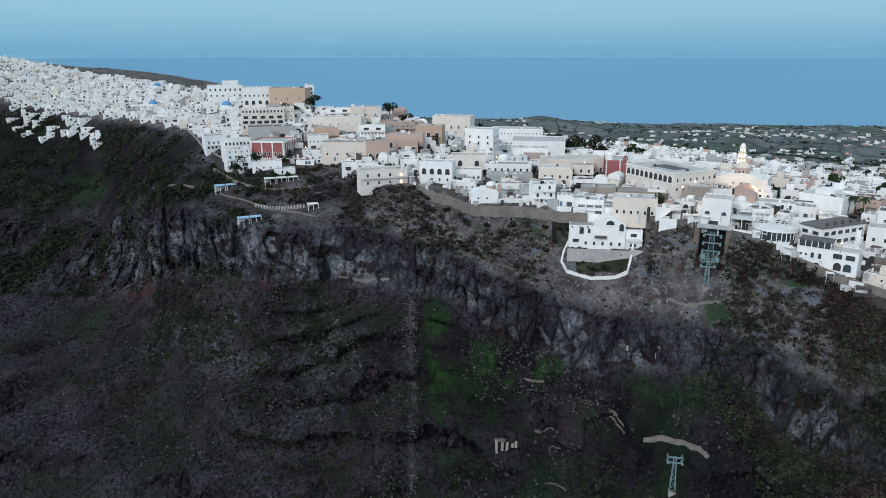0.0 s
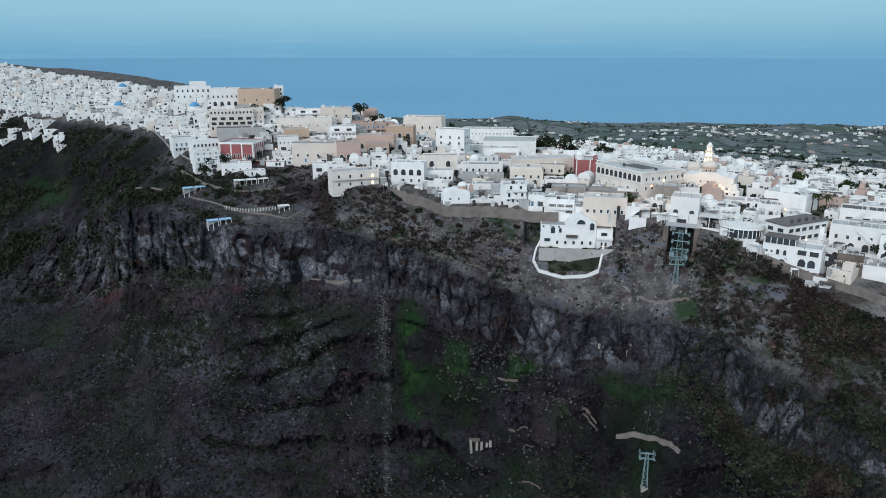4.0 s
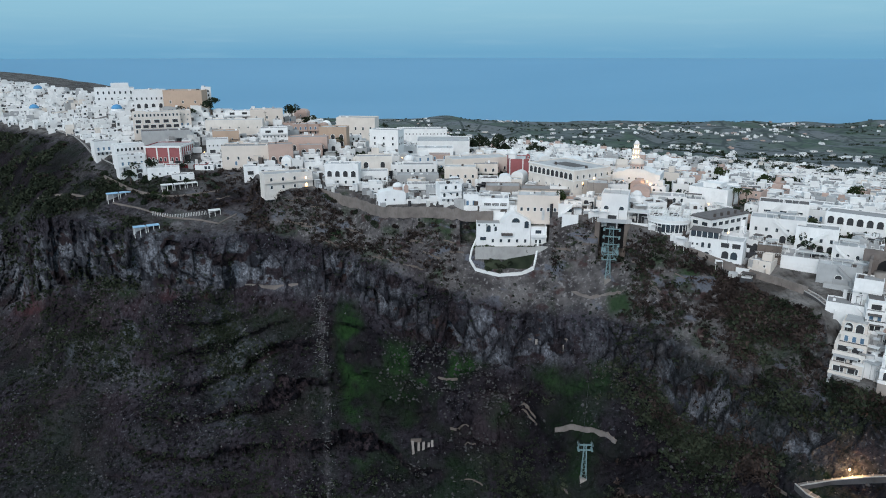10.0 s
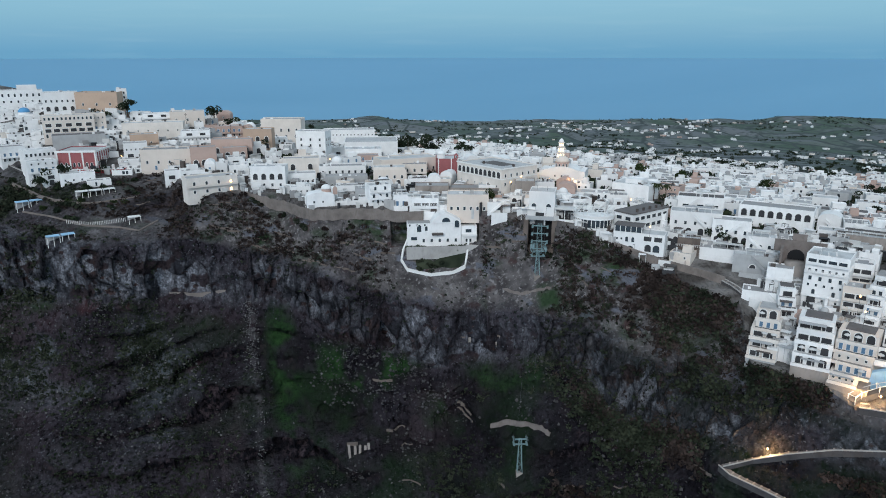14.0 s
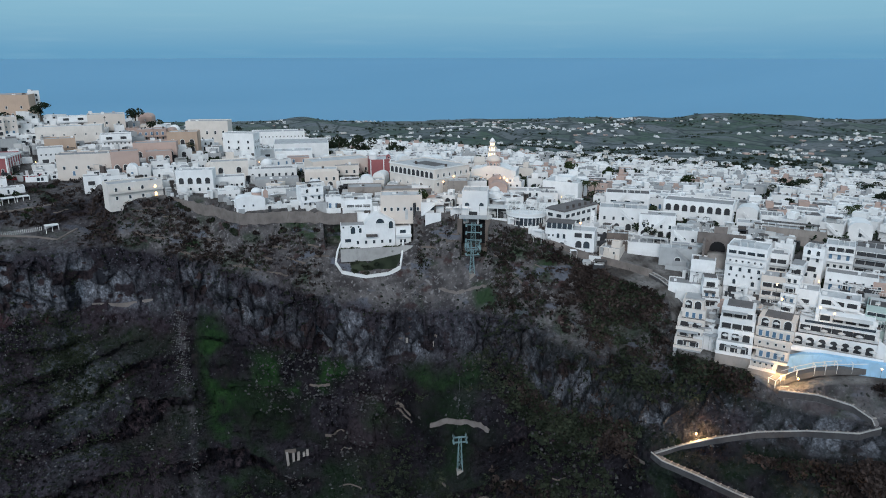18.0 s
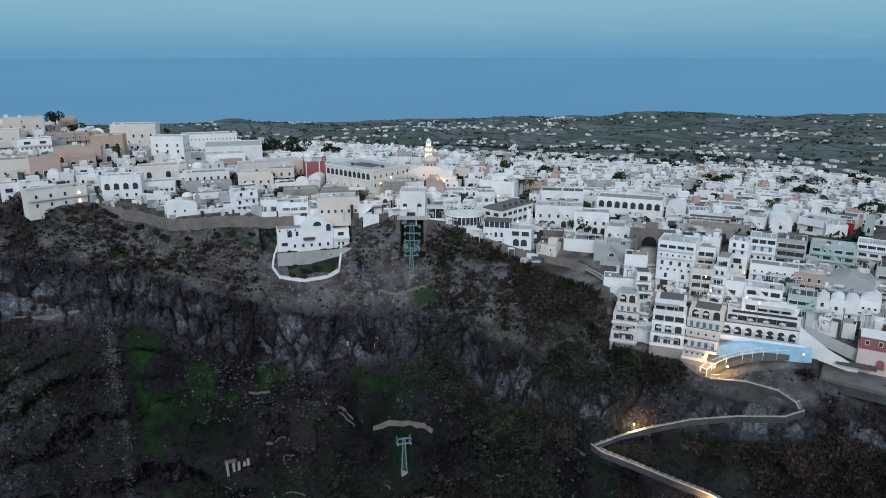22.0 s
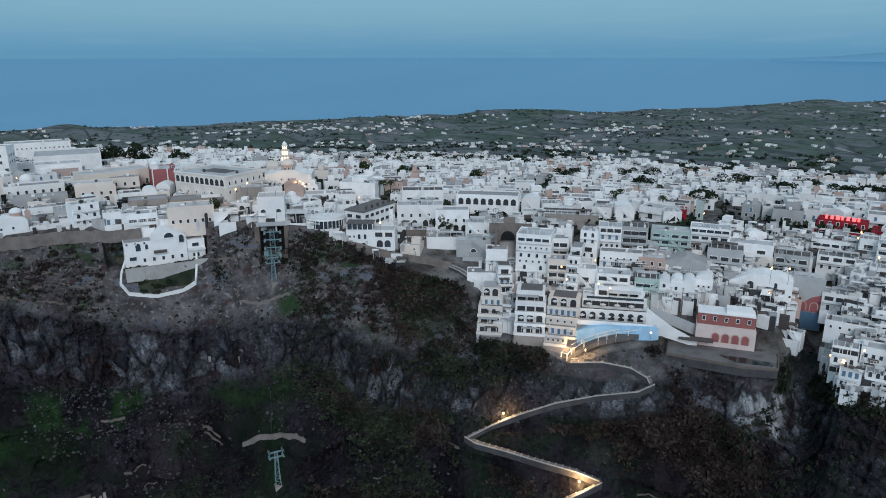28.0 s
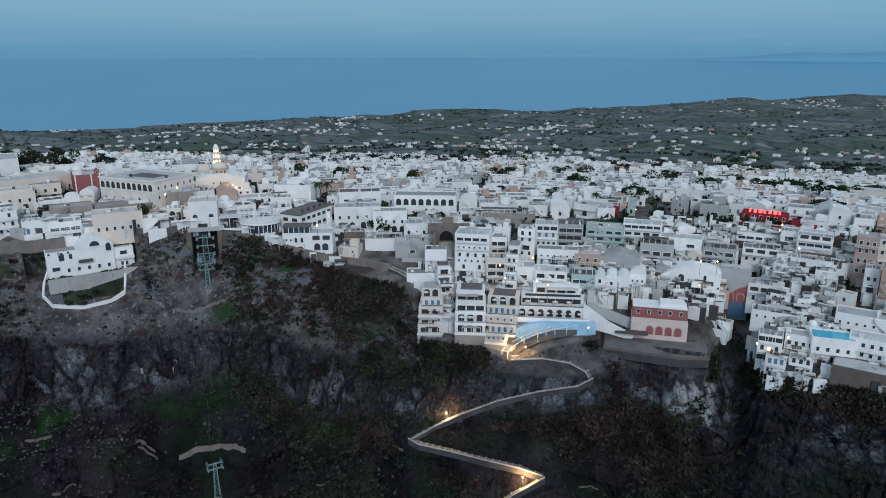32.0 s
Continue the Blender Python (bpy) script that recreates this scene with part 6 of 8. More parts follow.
def pergola(x, y, z, n, tone):
    root = new("pergola", None)
    root.matrix_world = facing(x, y, z, 8)
    tagged(root, "white pergola roof on slim posts over a garden terrace" if tone == "white" else "pale blue shelter on slim posts in the hillside garden", "pergola", "garden pergolas")
    for k in range(n):
        x0 = (k - n / 2) * 6.2
        part("canopy", Form().box(x0, 0, 3.0, x0 + 5.6, 4, 3.25), ["trim_white" if tone == "white" else "blue_plaster"], root)
        for px in (x0 + 0.2, x0 + 2.8, x0 + 5.4):
            part("post", Form().box(px - 0.12, 0.1, -2, px + 0.12, 0.34, 3.0), ["trim_white"], root)
        part("back_wall", Form().box(x0, 3.8, -2, x0 + 5.6, 4, 3.0), ["grey_plaster"], root)

# ---------------------------------------------------------------- the town, building by building
RND = random.Random(7)
red_mansion(-101.4, 399.3, 241.2)
house(-138.2, 422.5, 242.3, 12.4, 10.0, 8.9, turn=12, rows=auto_rows(12.4, 8.9, RND))
house(-119.7, 403.6, 240.9, 15.6, 9.0, 10.5, turn=12, rows=auto_rows(15.6, 10.5, RND))
house(-115.9, 391.7, 238.1, 13.9, 8.0, 9.0, turn=12, rows=auto_rows(13.9, 9.0, RND))
house(-110.5, 384.4, 235.4, 6.8, 6.0, 7.6, turn=12, rows=auto_rows(6.8, 7.6, RND))
house(-98.0, 383.2, 236.3, 16.2, 6.0, 5.1, rows=[("small", 4, 1.2)])
house(-107.8, 488.8, 262.2, 25.4, 16.0, 13.8, turn=-18, wall="ochre_plaster", rows=[("rect", 3, 5.5), ("rect", 4, 1.2)], label="large ochre block with a crenellated flat roof on the ridge", side=[("small", 2, 5)])
house(-130.3, 493.6, 263.8, 19.3, 14.0, 12.3, turn=-6, rows=[("loggia", 4, 0.5), ("rect", 6, 6)])
house(-166.5, 541.5, 265.0, 26.5, 14.0, 10.4, rows=[("rect", 6, 2), ("arch", 7, 6)], extras=[(4, 3, 9.9, 12, 9, 3.6)])
house(-94.4, 500.0, 269.2, 6.3, 8.0, 8.2, rows=[("rect", 2, 2), ("rect", 2, 5)])
house(-114.4, 445.0, 252.9, 26.9, 10.0, 12.7, wall="cream_plaster", rows=auto_rows(26.9, 12.7, RND))
house(-99.6, 451.6, 255.8, 7.8, 9.0, 10.0, wall="cream_plaster", rows=auto_rows(7.8, 10.0, RND))
house(-106.1, 429.6, 249.7, 27.1, 12.0, 6.2, wall="grey_plaster", rows=[], roof="dark_roof")
house(-68.9, 443.7, 251.2, 34.1, 12.0, 9.2, turn=-8, wall="cream_plaster", rows=[("small", 6, 4)])
house(-51.6, 468.2, 255.7, 20.7, 12.0, 8.9, wall="cream_plaster", rows=[("rect", 3, 3)])
house(-69.9, 470.8, 257.6, 16.5, 9.0, 6.0, rows=auto_rows(16.5, 6.0, RND))
house(-71.5, 426.5, 247.3, 15.1, 9.0, 8.2, wall="ochre_plaster", rows=[("small", 2, 3)])
house(-74.4, 413.4, 244.2, 12.3, 10.0, 8.0, rows=auto_rows(12.3, 8.0, RND))
house(-54.3, 391.3, 240.1, 29.0, 12.0, 10.9, turn=-10, wall="cream_plaster", rows=[("door", 2, 0.2), ("rect", 5, 3.4)])
house(-48.5, 373.9, 237.8, 13.1, 7.0, 4.6, rows=auto_rows(13.1, 4.6, RND))
house(-29.3, 342.8, 235.0, 23.9, 10.0, 8.6, turn=14, wall="cream_plaster", rows=[("rect", 4, 1.2), ("arch", 4, 4.6)], lit=4, label="cream two-storey villa with lit lamps at the cliff edge")
house(-42.7, 421.3, 247.9, 15.4, 9.0, 9.5, rows=auto_rows(15.4, 9.5, RND))
house(-36.3, 385.3, 242.3, 13.2, 9.0, 10.1, wall="pink_plaster", rows=[("loggia", 3, 0.3)])
house(-23.2, 412.8, 244.9, 22.4, 10.0, 8.0, turn=-8, wall="pink_plaster", rows=[("loggia", 4, 0.3)])
house(-26.0, 447.7, 249.7, 16.3, 9.0, 7.2, wall="pink_plaster", rows=auto_rows(16.3, 7.2, RND))
house(-8.9, 429.4, 244.8, 16.8, 10.0, 11.8, turn=-12, wall="ochre_plaster", rows=[("loggia", 3, 0.3), ("loggia", 3, 4.4)])
house(5.5, 466.4, 246.1, 26.1, 13.0, 12.7, turn=-14, wall="cream_plaster", rows=[("arch", 4, 0.5), ("arch", 5, 4.5)], side=[("rect", 3, 4.5)])
house(21.5, 418.1, 245.6, 18.4, 10.0, 10.1, turn=-22, rows=[("rect", 3, 1.0), ("rect", 3, 4.4)], side=[("rect", 3, 1), ("rect", 3, 4.4)])
house(-3.7, 348.0, 235.7, 17.1, 9.0, 11.0, turn=-12, rows=[("rect", 4, 1.0), ("loggia", 4, 4.4)])
house(13.5, 364.7, 237.5, 18.6, 9.0, 10.2, wall="cream_plaster", rows=[("shade", 2, 0.6), ("loggia", 2, 4.2)])
house(12.2, 351.3, 236.3, 15.1, 8.0, 5.8, rows=auto_rows(15.1, 5.8, RND))
house(34.0, 358.4, 237.4, 24.1, 9.0, 6.5, rows=[("rect", 7, 2.6)], tag="houses of the town")
house(34.2, 341.3, 235.8, 20.8, 8.0, 5.7, wall="grey_plaster", rows=auto_rows(20.8, 5.7, RND))
house(-21.1, 403.4, 243.5, 13.2, 8.0, 5.9, wall="pink_plaster", rows=[("loggia", 3, 0.3)])
house(35.4, 438.1, 235.1, 16.1, 9.0, 7.9, rows=auto_rows(16.1, 7.9, RND))
house(52.2, 415.4, 239.8, 21.9, 14.0, 4.8, rows=[])
chapel(19.2, 311.4, 232.5)
house(39.0, 316.1, 233.6, 7.3, 7.0, 6.1, wall="grey_plaster", rows=[("small", 2, 2.5)])
house(46.0, 308.6, 233.1, 10.3, 8.0, 9.4, turn=16, rows=auto_rows(10.3, 9.4, RND))
house(54.7, 305.1, 232.8, 6.8, 6.0, 5.4, rows=[("door", 2, 0.2)])
house(60.9, 303.5, 232.7, 6.0, 6.0, 4.6, rows=[("arch", 1, 0.2)])
house(55.7, 336.9, 236.1, 15.7, 9.0, 8.4, wall="cream_plaster", rows=[("loggia", 2, 0.3), ("rect", 4, 4.0)])
house(69.8, 347.0, 237.7, 12.7, 9.0, 7.5, wall="cream_plaster", rows=auto_rows(12.7, 7.5, RND))
house(34.0, 324.7, 234.3, 13.4, 7.0, 5.5, rows=auto_rows(13.4, 5.5, RND))
house(65.0, 472.6, 237.0, 36.3, 30.0, 4.6, rows=[], name="market_hall", label="long low white hall with a flat roof")
house(58.3, 548.1, 236.6, 39.8, 16.0, 5.3, rows=auto_rows(39.8, 5.3, RND))
academy = house(95.6, 318.3, 236.6, 32.0, 24.0, 11.6, turn=-48, wall="cream_plaster", rows=[("loggia", 10, 7.0), ("small", 6, 2.6)], side=[("rect", 6, 7.4), ("rect", 6, 3.4)], name="academy", label="long cream stone school with an arcade of arched windows")
part("cornice", Form().box(-16.3, -0.35, 11.2, 16.3, -0.02, 11.75).box(16.02, -0.3, 11.2, 16.35, 24.2, 11.75), ["trim_white"], academy)
part("string_course", Form().box(-16.1, -0.22, 6.5, 16.1, -0.02, 6.8).box(16.02, -0.2, 6.5, 16.25, 24.0, 6.8), ["trim_white"], academy)
part("courtyard", Form().box(-8, 8, 11.05, 8, 17, 11.18), ["dark_roof"], academy)
house(91.3, 308.4, 233.9, 24.1, 10.0, 5.1, wall="pale_stone", rows=[], name="forecourt", label="pale stone forecourt with high retaining walls")
house(98.7, 308.2, 234.0, 11.6, 9.0, 6.0, rows=[])
house(68.8, 354.1, 238.3, 31.3, 14.0, 8.9, turn=20, wall="cream_plaster", rows=[("rect", 8, 2.5)], roof="roof_screed", label="long cream convent wing with small windows")
red_church(86.3, 341.6, 237.7)
cathedral(140.2, 321.5, 235.4)
house(83.3, 293.6, 230.0, 18.7, 11.0, 9.1, wall="cream_plaster", rows=[("rect", 6, 2.0)], name="townhouse", label="long cream townhouse with white pilasters and six windows")
house(65.3, 300.7, 230.5, 12.0, 9.0, 6.5, rows=[("shade", 3, 2.2)])
house(71.4, 313.6, 234.1, 16.0, 10.0, 5.9, wall="pale_stone", rows=[])
house(55.0, 337.2, 236.1, 15.8, 9.0, 9.6, wall="cream_plaster", rows=[("loggia", 2, 0.3), ("rect", 4, 4.0)])
house(96.0, 287.6, 231.0, 10.2, 7.0, 5.1, rows=[("wide", 1, 1.5)])
house(108.1, 309.3, 234.6, 13.6, 10.0, 4.7, wall="pale_stone", rows=[])
house(113.2, 301.6, 233.9, 9.4, 10.0, 8.6, wall="pale_stone", rows=[])
villa(67.6, 290.9, 217.2)
cable_station(112.5, 277.9, 230.5)
terrace_restaurant(129.9, 262.9, 228.6)
cliff_hotel(142.4, 246.0, 220.0)
house(163.2, 293.3, 232.2, 18.1, 16.0, 8.3, turn=-20, rows=[], extras=[(0, 4, 7, 8, 8, 3)])
house(156.5, 264.8, 224.8, 15.5, 10.0, 8.3, rows=[("arch", 3, 1), ("small", 3, 4.8)])
house(144.3, 294.7, 233.3, 17.1, 10.0, 3.7, rows=[("arch", 5, 0.8)])
house(173.7, 254.5, 224.4, 20.9, 10.0, 10.4, rows=[("loggia", 4, 0.4), ("rect", 5, 4.8)])
house(184.7, 268.1, 230.1, 19.7, 10.0, 8.1, rows=[("wide", 3, 3)], roof="dark_roof")
house(203.0, 242.2, 229.8, 28.9, 11.0, 8.1, turn=-6, rows=[("loggia", 8, 3.4)], name="arcaded_hotel", label="long white hotel with a row of arched upper openings", side=[("rect", 3, 3.4)])
house(183.1, 242.7, 223.1, 15.2, 9.0, 10.3, rows=[("loggia", 4, 0.3), ("rect", 4, 4.6)])
house(164.4, 243.9, 220.2, 8.9, 5.0, 6.5, wall="stone_wall", rows=[])
house(175.3, 236.1, 219.5, 18.5, 9.0, 3.9, rows=[])
house(187.5, 229.7, 220.9, 11.0, 8.0, 8.5, rows=auto_rows(11.0, 8.5, RND))
house(183.6, 223.8, 217.8, 9.6, 8.0, 4.9, wall="grey_plaster", rows=[("loggia", 1, 0.2)])
house(220.4, 207.8, 229.6, 26.9, 6.0, 3.0, wall="pale_stone", rows=[])
house(214.5, 218.9, 229.6, 15.7, 8.0, 3.0, rows=[("litrect", 1, 0.8)])
house(188.4, 195.5, 212.5, 14.0, 12.0, 18.6, turn=-8, rows=[("small", 3, 1.2), ("arch", 2, 3.6), ("small", 5, 6.8), ("rect", 4, 9.0), ("small", 6, 12.4), ("wide", 4, 15.4)], name="hotel", label="tall white-grey cliffside hotel of six floors", side=[("rect", 3, 7.5), ("rect", 3, 13.6)])
ruin_bastion(187.6, 210.0, 214.6)
house(203.6, 195.7, 219.1, 7.7, 8.0, 8.0, rows=[("shade", 2, 0.5), ("shade", 2, 4)])
house(212.0, 187.3, 218.6, 7.2, 10.0, 12.2, turn=-10, rows=auto_rows(7.2, 12.2, RND))
house(222.0, 184.8, 221.5, 9.6, 10.0, 10.1, rows=[("rect", 4, 1.0), ("door", 3, 4.2), ("shade", 3, 7.2)])
house(229.1, 177.6, 221.2, 10.5, 10.0, 10.6, wall="grey_plaster", rows=[("shade", 3, 0.5), ("shade", 3, 3.6), ("shade", 3, 6.8)], roof="dark_roof")
house(239.9, 167.9, 220.7, 15.8, 10.0, 9.6, wall="teal_plaster", rows=[("rect", 4, 0.8), ("wide", 4, 3.8), ("wide", 4, 6.6)])
house(253.7, 158.7, 221.0, 15.9, 10.0, 10.4, rows=[("loggia", 3, 0.3), ("wide", 4, 5), ("wide", 5, 8)])
house(217.4, 174.6, 216.7, 16.7, 7.0, 6.9, rows=[("door", 5, 0.3), ("small", 6, 3.5)], lit=0)
house(224.8, 164.9, 215.0, 10.7, 8.0, 7.3, wall="pink_plaster", rows=[("shade", 2, 0.5), ("rect", 3, 4)])
house(219.4, 154.5, 209.2, 4.4, 9.0, 6.6, rows=[("rect", 1, 1.5), ("rect", 1, 4.5)], top="vault")
house(222.3, 151.1, 208.9, 4.4, 9.0, 7.1, rows=[("door", 1, 0.3), ("rect", 1, 4.0)], top="vault")
house(226.0, 148.2, 208.8, 4.8, 9.0, 6.7, rows=[("rect", 1, 1.5)], top="vault")
house(234.0, 146.8, 210.7, 6.6, 8.0, 5.3, rows=[("small", 3, 2.0)], top="vault")
house(213.6, 158.2, 209.1, 9.3, 9.0, 8.5, wall="teal_plaster", rows=[("wide", 3, 1), ("wide", 3, 4.6)], roof="dark_roof")
house(233.8, 155.5, 214.1, 15.8, 9.0, 6.9, wall="grey_plaster", rows=[], top="gable", roof="roof_screed")
house(205.8, 168.3, 210.6, 12.8, 9.0, 7.6, rows=[("shade", 3, 0.6), ("shade", 3, 4.4)], lit=2)
house(199.9, 177.6, 210.5, 9.1, 8.0, 8.6, rows=auto_rows(9.1, 8.6, RND))
house(192.6, 185.6, 210.9, 8.0, 8.0, 11.5, wall="cream_plaster", rows=[("shade", 2, 0.5), ("shade", 2, 3.8), ("shade", 2, 7.0)], lit=2)
long_hotel(193.9, 157.4, 204.0)
stepped_hotel(40.3, 247, 198.0, 9.4, [("shade", 2, 1.0), ("shade", 2, 0.95), ("shade", 2, 1.0), ("door", 3, 0.85), ("loggia", 2, 0.8)], "cream hotel stacked in five white-edged terraces", "cream_plaster", 2.7, 2.6, -4, 2, 0.6)
stepped_hotel(43.85, 243, 198.6, 11.4, [("loggia", 3, 1.0), ("loggia", 3, 1.0), ("shade", 3, 1.0), ("shade", 3, 0.95)], "white four-storey hotel with arcaded balconies", "white_plaster", 3.4, 2.4, -2, 3, 1.8)
stepped_hotel(46.5, 241, 196.4, 11.8, [("small", 4, 0.7), ("door", 4, 0.85), ("small", 4, 0.95), ("door", 5, 1.0), ("loggia", 3, 1.0)], "pale hotel with small doors and curved balconies", "cream_plaster", 2.9, 2.2, -6, 4, 1.2)
stepped_hotel(47.2, 262, 210.0, 5.4, [("shade", 1, 1.0), ("door", 2, 1.0), ("shade", 1, 0.9), ("rect", 2, 0.9), ("shade", 1, 0.85)], "narrow white guesthouse climbing beside a stair", "white_plaster", 2.9, 2.4, -8, 5)
stepped_hotel(41.7, 262, 208.0, 6.5, [("shade", 1, 1.0), ("door", 2, 0.9), ("shade", 1, 0.8)], "white terraced guesthouse with shaded balconies", "white_plaster", 2.8, 3.0, 6, 6)
house(174.4, 210.2, 210.5, 12.9, 8.0, 3.4, rows=[])
house(180.9, 209.2, 212.5, 9.0, 7.0, 10.6, rows=[("arch", 1, 1), ("small", 2, 5)])
house(180.4, 223.9, 216.7, 14.7, 7.0, 7.1, wall="grey_plaster", rows=[("loggia", 1, 0.3)])
red_villa(222.3, 128.7, 198.2)
vault_hall(250.1, 134.0, 209.3)
painted_wall(265.0, 121.7, 199.3)
crimson_house(300.5, 127.9, 225.5)
house(292.6, 125.8, 219.6, 18.1, 9.0, 7.2, rows=[("loggia", 6, 0.4), ("wide", 5, 4.0)])
house(293.6, 113.9, 222.5, 6.8, 8.0, 7.5, rows=auto_rows(6.8, 7.5, RND))
house(292.2, 103.2, 220.7, 12.9, 9.0, 9.2, rows=[("arch", 5, 0.6), ("wide", 4, 4.6), ("shade", 3, 7.6)], lit=3)
house(286.3, 119.0, 215.9, 19.3, 8.0, 6.6, rows=[("rect", 6, 1.0), ("shade", 4, 4)])
house(284.6, 100.7, 217.1, 15.2, 7.0, 5.3, rows=[("door", 6, 0.3)])
house(281.6, 93.9, 215.2, 7.3, 6.0, 4.7, rows=[])
house(263.1, 145.6, 218.5, 17.0, 9.0, 7.6, rows=auto_rows(17.0, 7.6, RND))
house(269.7, 131.7, 215.9, 13.1, 9.0, 7.5, wall="grey_plaster", rows=[("shade", 3, 0.5), ("shade", 3, 3.8)], roof="dark_roof")
house(249.8, 148.7, 216.0, 13.5, 9.0, 9.4, wall="grey_plaster", rows=[("shade", 3, 0.6), ("shade", 3, 4)], roof="dark_roof")
house(290.0, 83.7, 217.8, 7.6, 10.0, 16.2, wall="pink_plaster", rows=[("rect", 3, 2), ("rect", 3, 6), ("rect", 3, 10), ("rect", 3, 13)], label="tall rose and grey building beside the ravine")
house(296.5, 76.8, 219.9, 9.7, 10.0, 13.0, wall="cream_plaster", rows=[("rect", 4, 3), ("rect", 4, 7), ("rect", 4, 11)])
house(283.1, 78.5, 214.3, 5.0, 7.0, 9.8, rows=[("loggia", 1, 0.5), ("rect", 2, 5)])
house(280.5, 70.5, 212.7, 8.5, 9.0, 13.5, wall="pink_plaster", rows=auto_rows(8.5, 13.5, RND))
pool_house(245.7, 76.1, 197.8)
house(232.0, 89.0, 193.7, 6.6, 7.0, 5.9, rows=[("rect", 4, 1), ("door", 3, 4)])
house(236.0, 82.3, 194.8, 7.5, 7.0, 5.4, rows=[("rect", 4, 1), ("arch", 3, 4)])
house(238.1, 94.1, 195.1, 8.0, 7.0, 10.3, rows=[("shade", 3, 0.5), ("arch", 3, 4), ("shade", 3, 7.5)], lit=2)
house(243.2, 86.0, 198.1, 9.8, 7.0, 8.0, rows=[("arch", 3, 0.6), ("rect", 4, 4.2)])
house(269.1, 110.9, 205.4, 12.6, 8.0, 7.4, rows=[("arch", 3, 0.5), ("shade", 3, 4)])
house(253.5, 98.4, 203.7, 18.6, 7.0, 4.7, rows=[("small", 6, 2)])
house(239.7, 62.8, 194.3, 21.2, 10.0, 7.5, wall="stone_wall", rows=[], name="cistern", label="low dark stone terrace building with a flat roof")
house(261.4, 70.7, 204.7, 21.6, 9.0, 8.0, rows=[("rect", 7, 0.8), ("small", 8, 4.2)])
house(252.5, 65.1, 200.8, 16.7, 9.0, 7.3, rows=[("rect", 6, 0.8), ("rect", 6, 4.2)])
house(281.7, 182.7, 227.0, 3.7, 6.0, 7.4, wall="teal_plaster", rows=[("arch", 1, 0.5)], label="pale green bell gable house")
house(272.0, 186.5, 227.3, 6.2, 7.0, 4.6, wall="crimson_plaster", rows=[("litrect", 1, 1)])
house(337.7, 158.7, 224.9, 16.3, 10.0, 5.6, wall="cream_plaster", rows=[("rect", 8, 2.5)], label="cream hall with a row of tall windows")
house(257.8, 254.9, 224.3, 8.4, 9.0, 5.8, rows=[("wide", 2, 2)], roof="dark_roof")
house(264.0, 243.9, 224.6, 14.8, 9.0, 4.8, rows=[("wide", 4, 1.5)])
house(272.7, 291.2, 221.4, 11.6, 9.0, 7.4, rows=[("arch", 4, 2)])
house(458.2, 135.7, 215.5, 19.5, 14.0, 6.6, wall="cream_plaster", rows=[("rect", 5, 2)])
house(324.7, 110.4, 228.3, 15.2, 20.0, 4.9, wall="grey_plaster", rows=[], top="gable", roof="roof_screed")
pylon(105.5, 262.8, 209.0, 11)
pylon(86.2, 225.3, 140.4, 15)
cables((107.4, 268.1, 215.9), (90.5, 233.6, 146.6))
broken_wall([(80.7, 246.3, 150.2), (86.7, 242.1, 153.0), (92.5, 236.2, 154.8), (97.1, 230.5, 155.3), (99.1, 226.4, 154.5)])
broken_wall([(92.4, 268.7, 201.7), (98.4, 262.3, 201.2), (106.6, 256.9, 204.2), (109.5, 254.6, 205.6)])
broken_wall([(-172.2, 405.4, 221.7), (-155.2, 395.1, 225.1), (-140.4, 385.7, 226.2)])
broken_wall([(-51.9, 327.9, 191.5), (-40.4, 325.5, 190.5), (-26.1, 321.9, 192.9)])
cave_ruin(27.0, 255.6, 138.5)
cave_ruin(77.7, 268.0, 176.2)
cave_ruin(91.4, 260.4, 178.7)
pergola(-87.4, 371.9, 231.0, 3, "white")
pergola(-118.2, 372.7, 226.8, 2, "blue")
pergola(-97.6, 341.3, 216.1, 2, "blue")
pergola(-66.5, 348.7, 221.4, 1, "white")
for b_, r_, h_, sp_ in ((9.9, 520, 15, 8), (10.9, 535, 14, 8), (12.3, 520, 15, 8.5), (13.2, 530, 13, 7), (15.2, 540, 11, 6), (16.0, 530, 9, 6), (5.6, 500, 8, 6), (6.4, 505, 8, 6), (7.2, 510, 7, 5), (-3.0, 470, 8, 5)):
    TREES.append((r_ * math.sin(radians(b_)), r_ * math.cos(radians(b_)), ground(r_ * math.sin(radians(b_)), r_ * math.cos(radians(b_))) - 0.5, h_, sp_, "pine"))
TREES.append((227.5, 1351.1, 129.6, 19, 7, "pine"))
TREES.append((269.3, 1393.9, 126.2, 21, 8, "pine"))
TREES.append((297.3, 1377.9, 126.8, 19, 7, "pine"))
TREES.append((261.4, 1090.8, 152.8, 13, 5, "pine"))
TREES.append((290.4, 1114.4, 149.4, 13, 5, "pine"))
TREES.append((99.2, 1864.0, 96.7, 21, 8, "pine"))
TREES.append((91.3, 751.6, 197.7, 9, 6, "pine"))
TREES.append((103.3, 739.0, 197.5, 6, 6, "pine"))
TREES.append((-101.7, 469.6, 260.7, 6, 5, "pine"))
TREES.append((-87.9, 477.5, 262.0, 9, 7, "pine"))
TREES.append((-120.3, 613.8, 253.5, 8, 5, "pine"))
TREES.append((-36.8, 486.1, 256.3, 10, 6, "pine"))
TREES.append((-4.9, 429.5, 244.1, 6, 5, "pine"))
TREES.append((-112.5, 385.9, 235.8, 8, 4, "pine"))
TREES.append((-104.7, 387.1, 237.6, 8, 4, "pine"))
TREES.append((-114.8, 382.1, 233.3, 7, 5, "pine"))
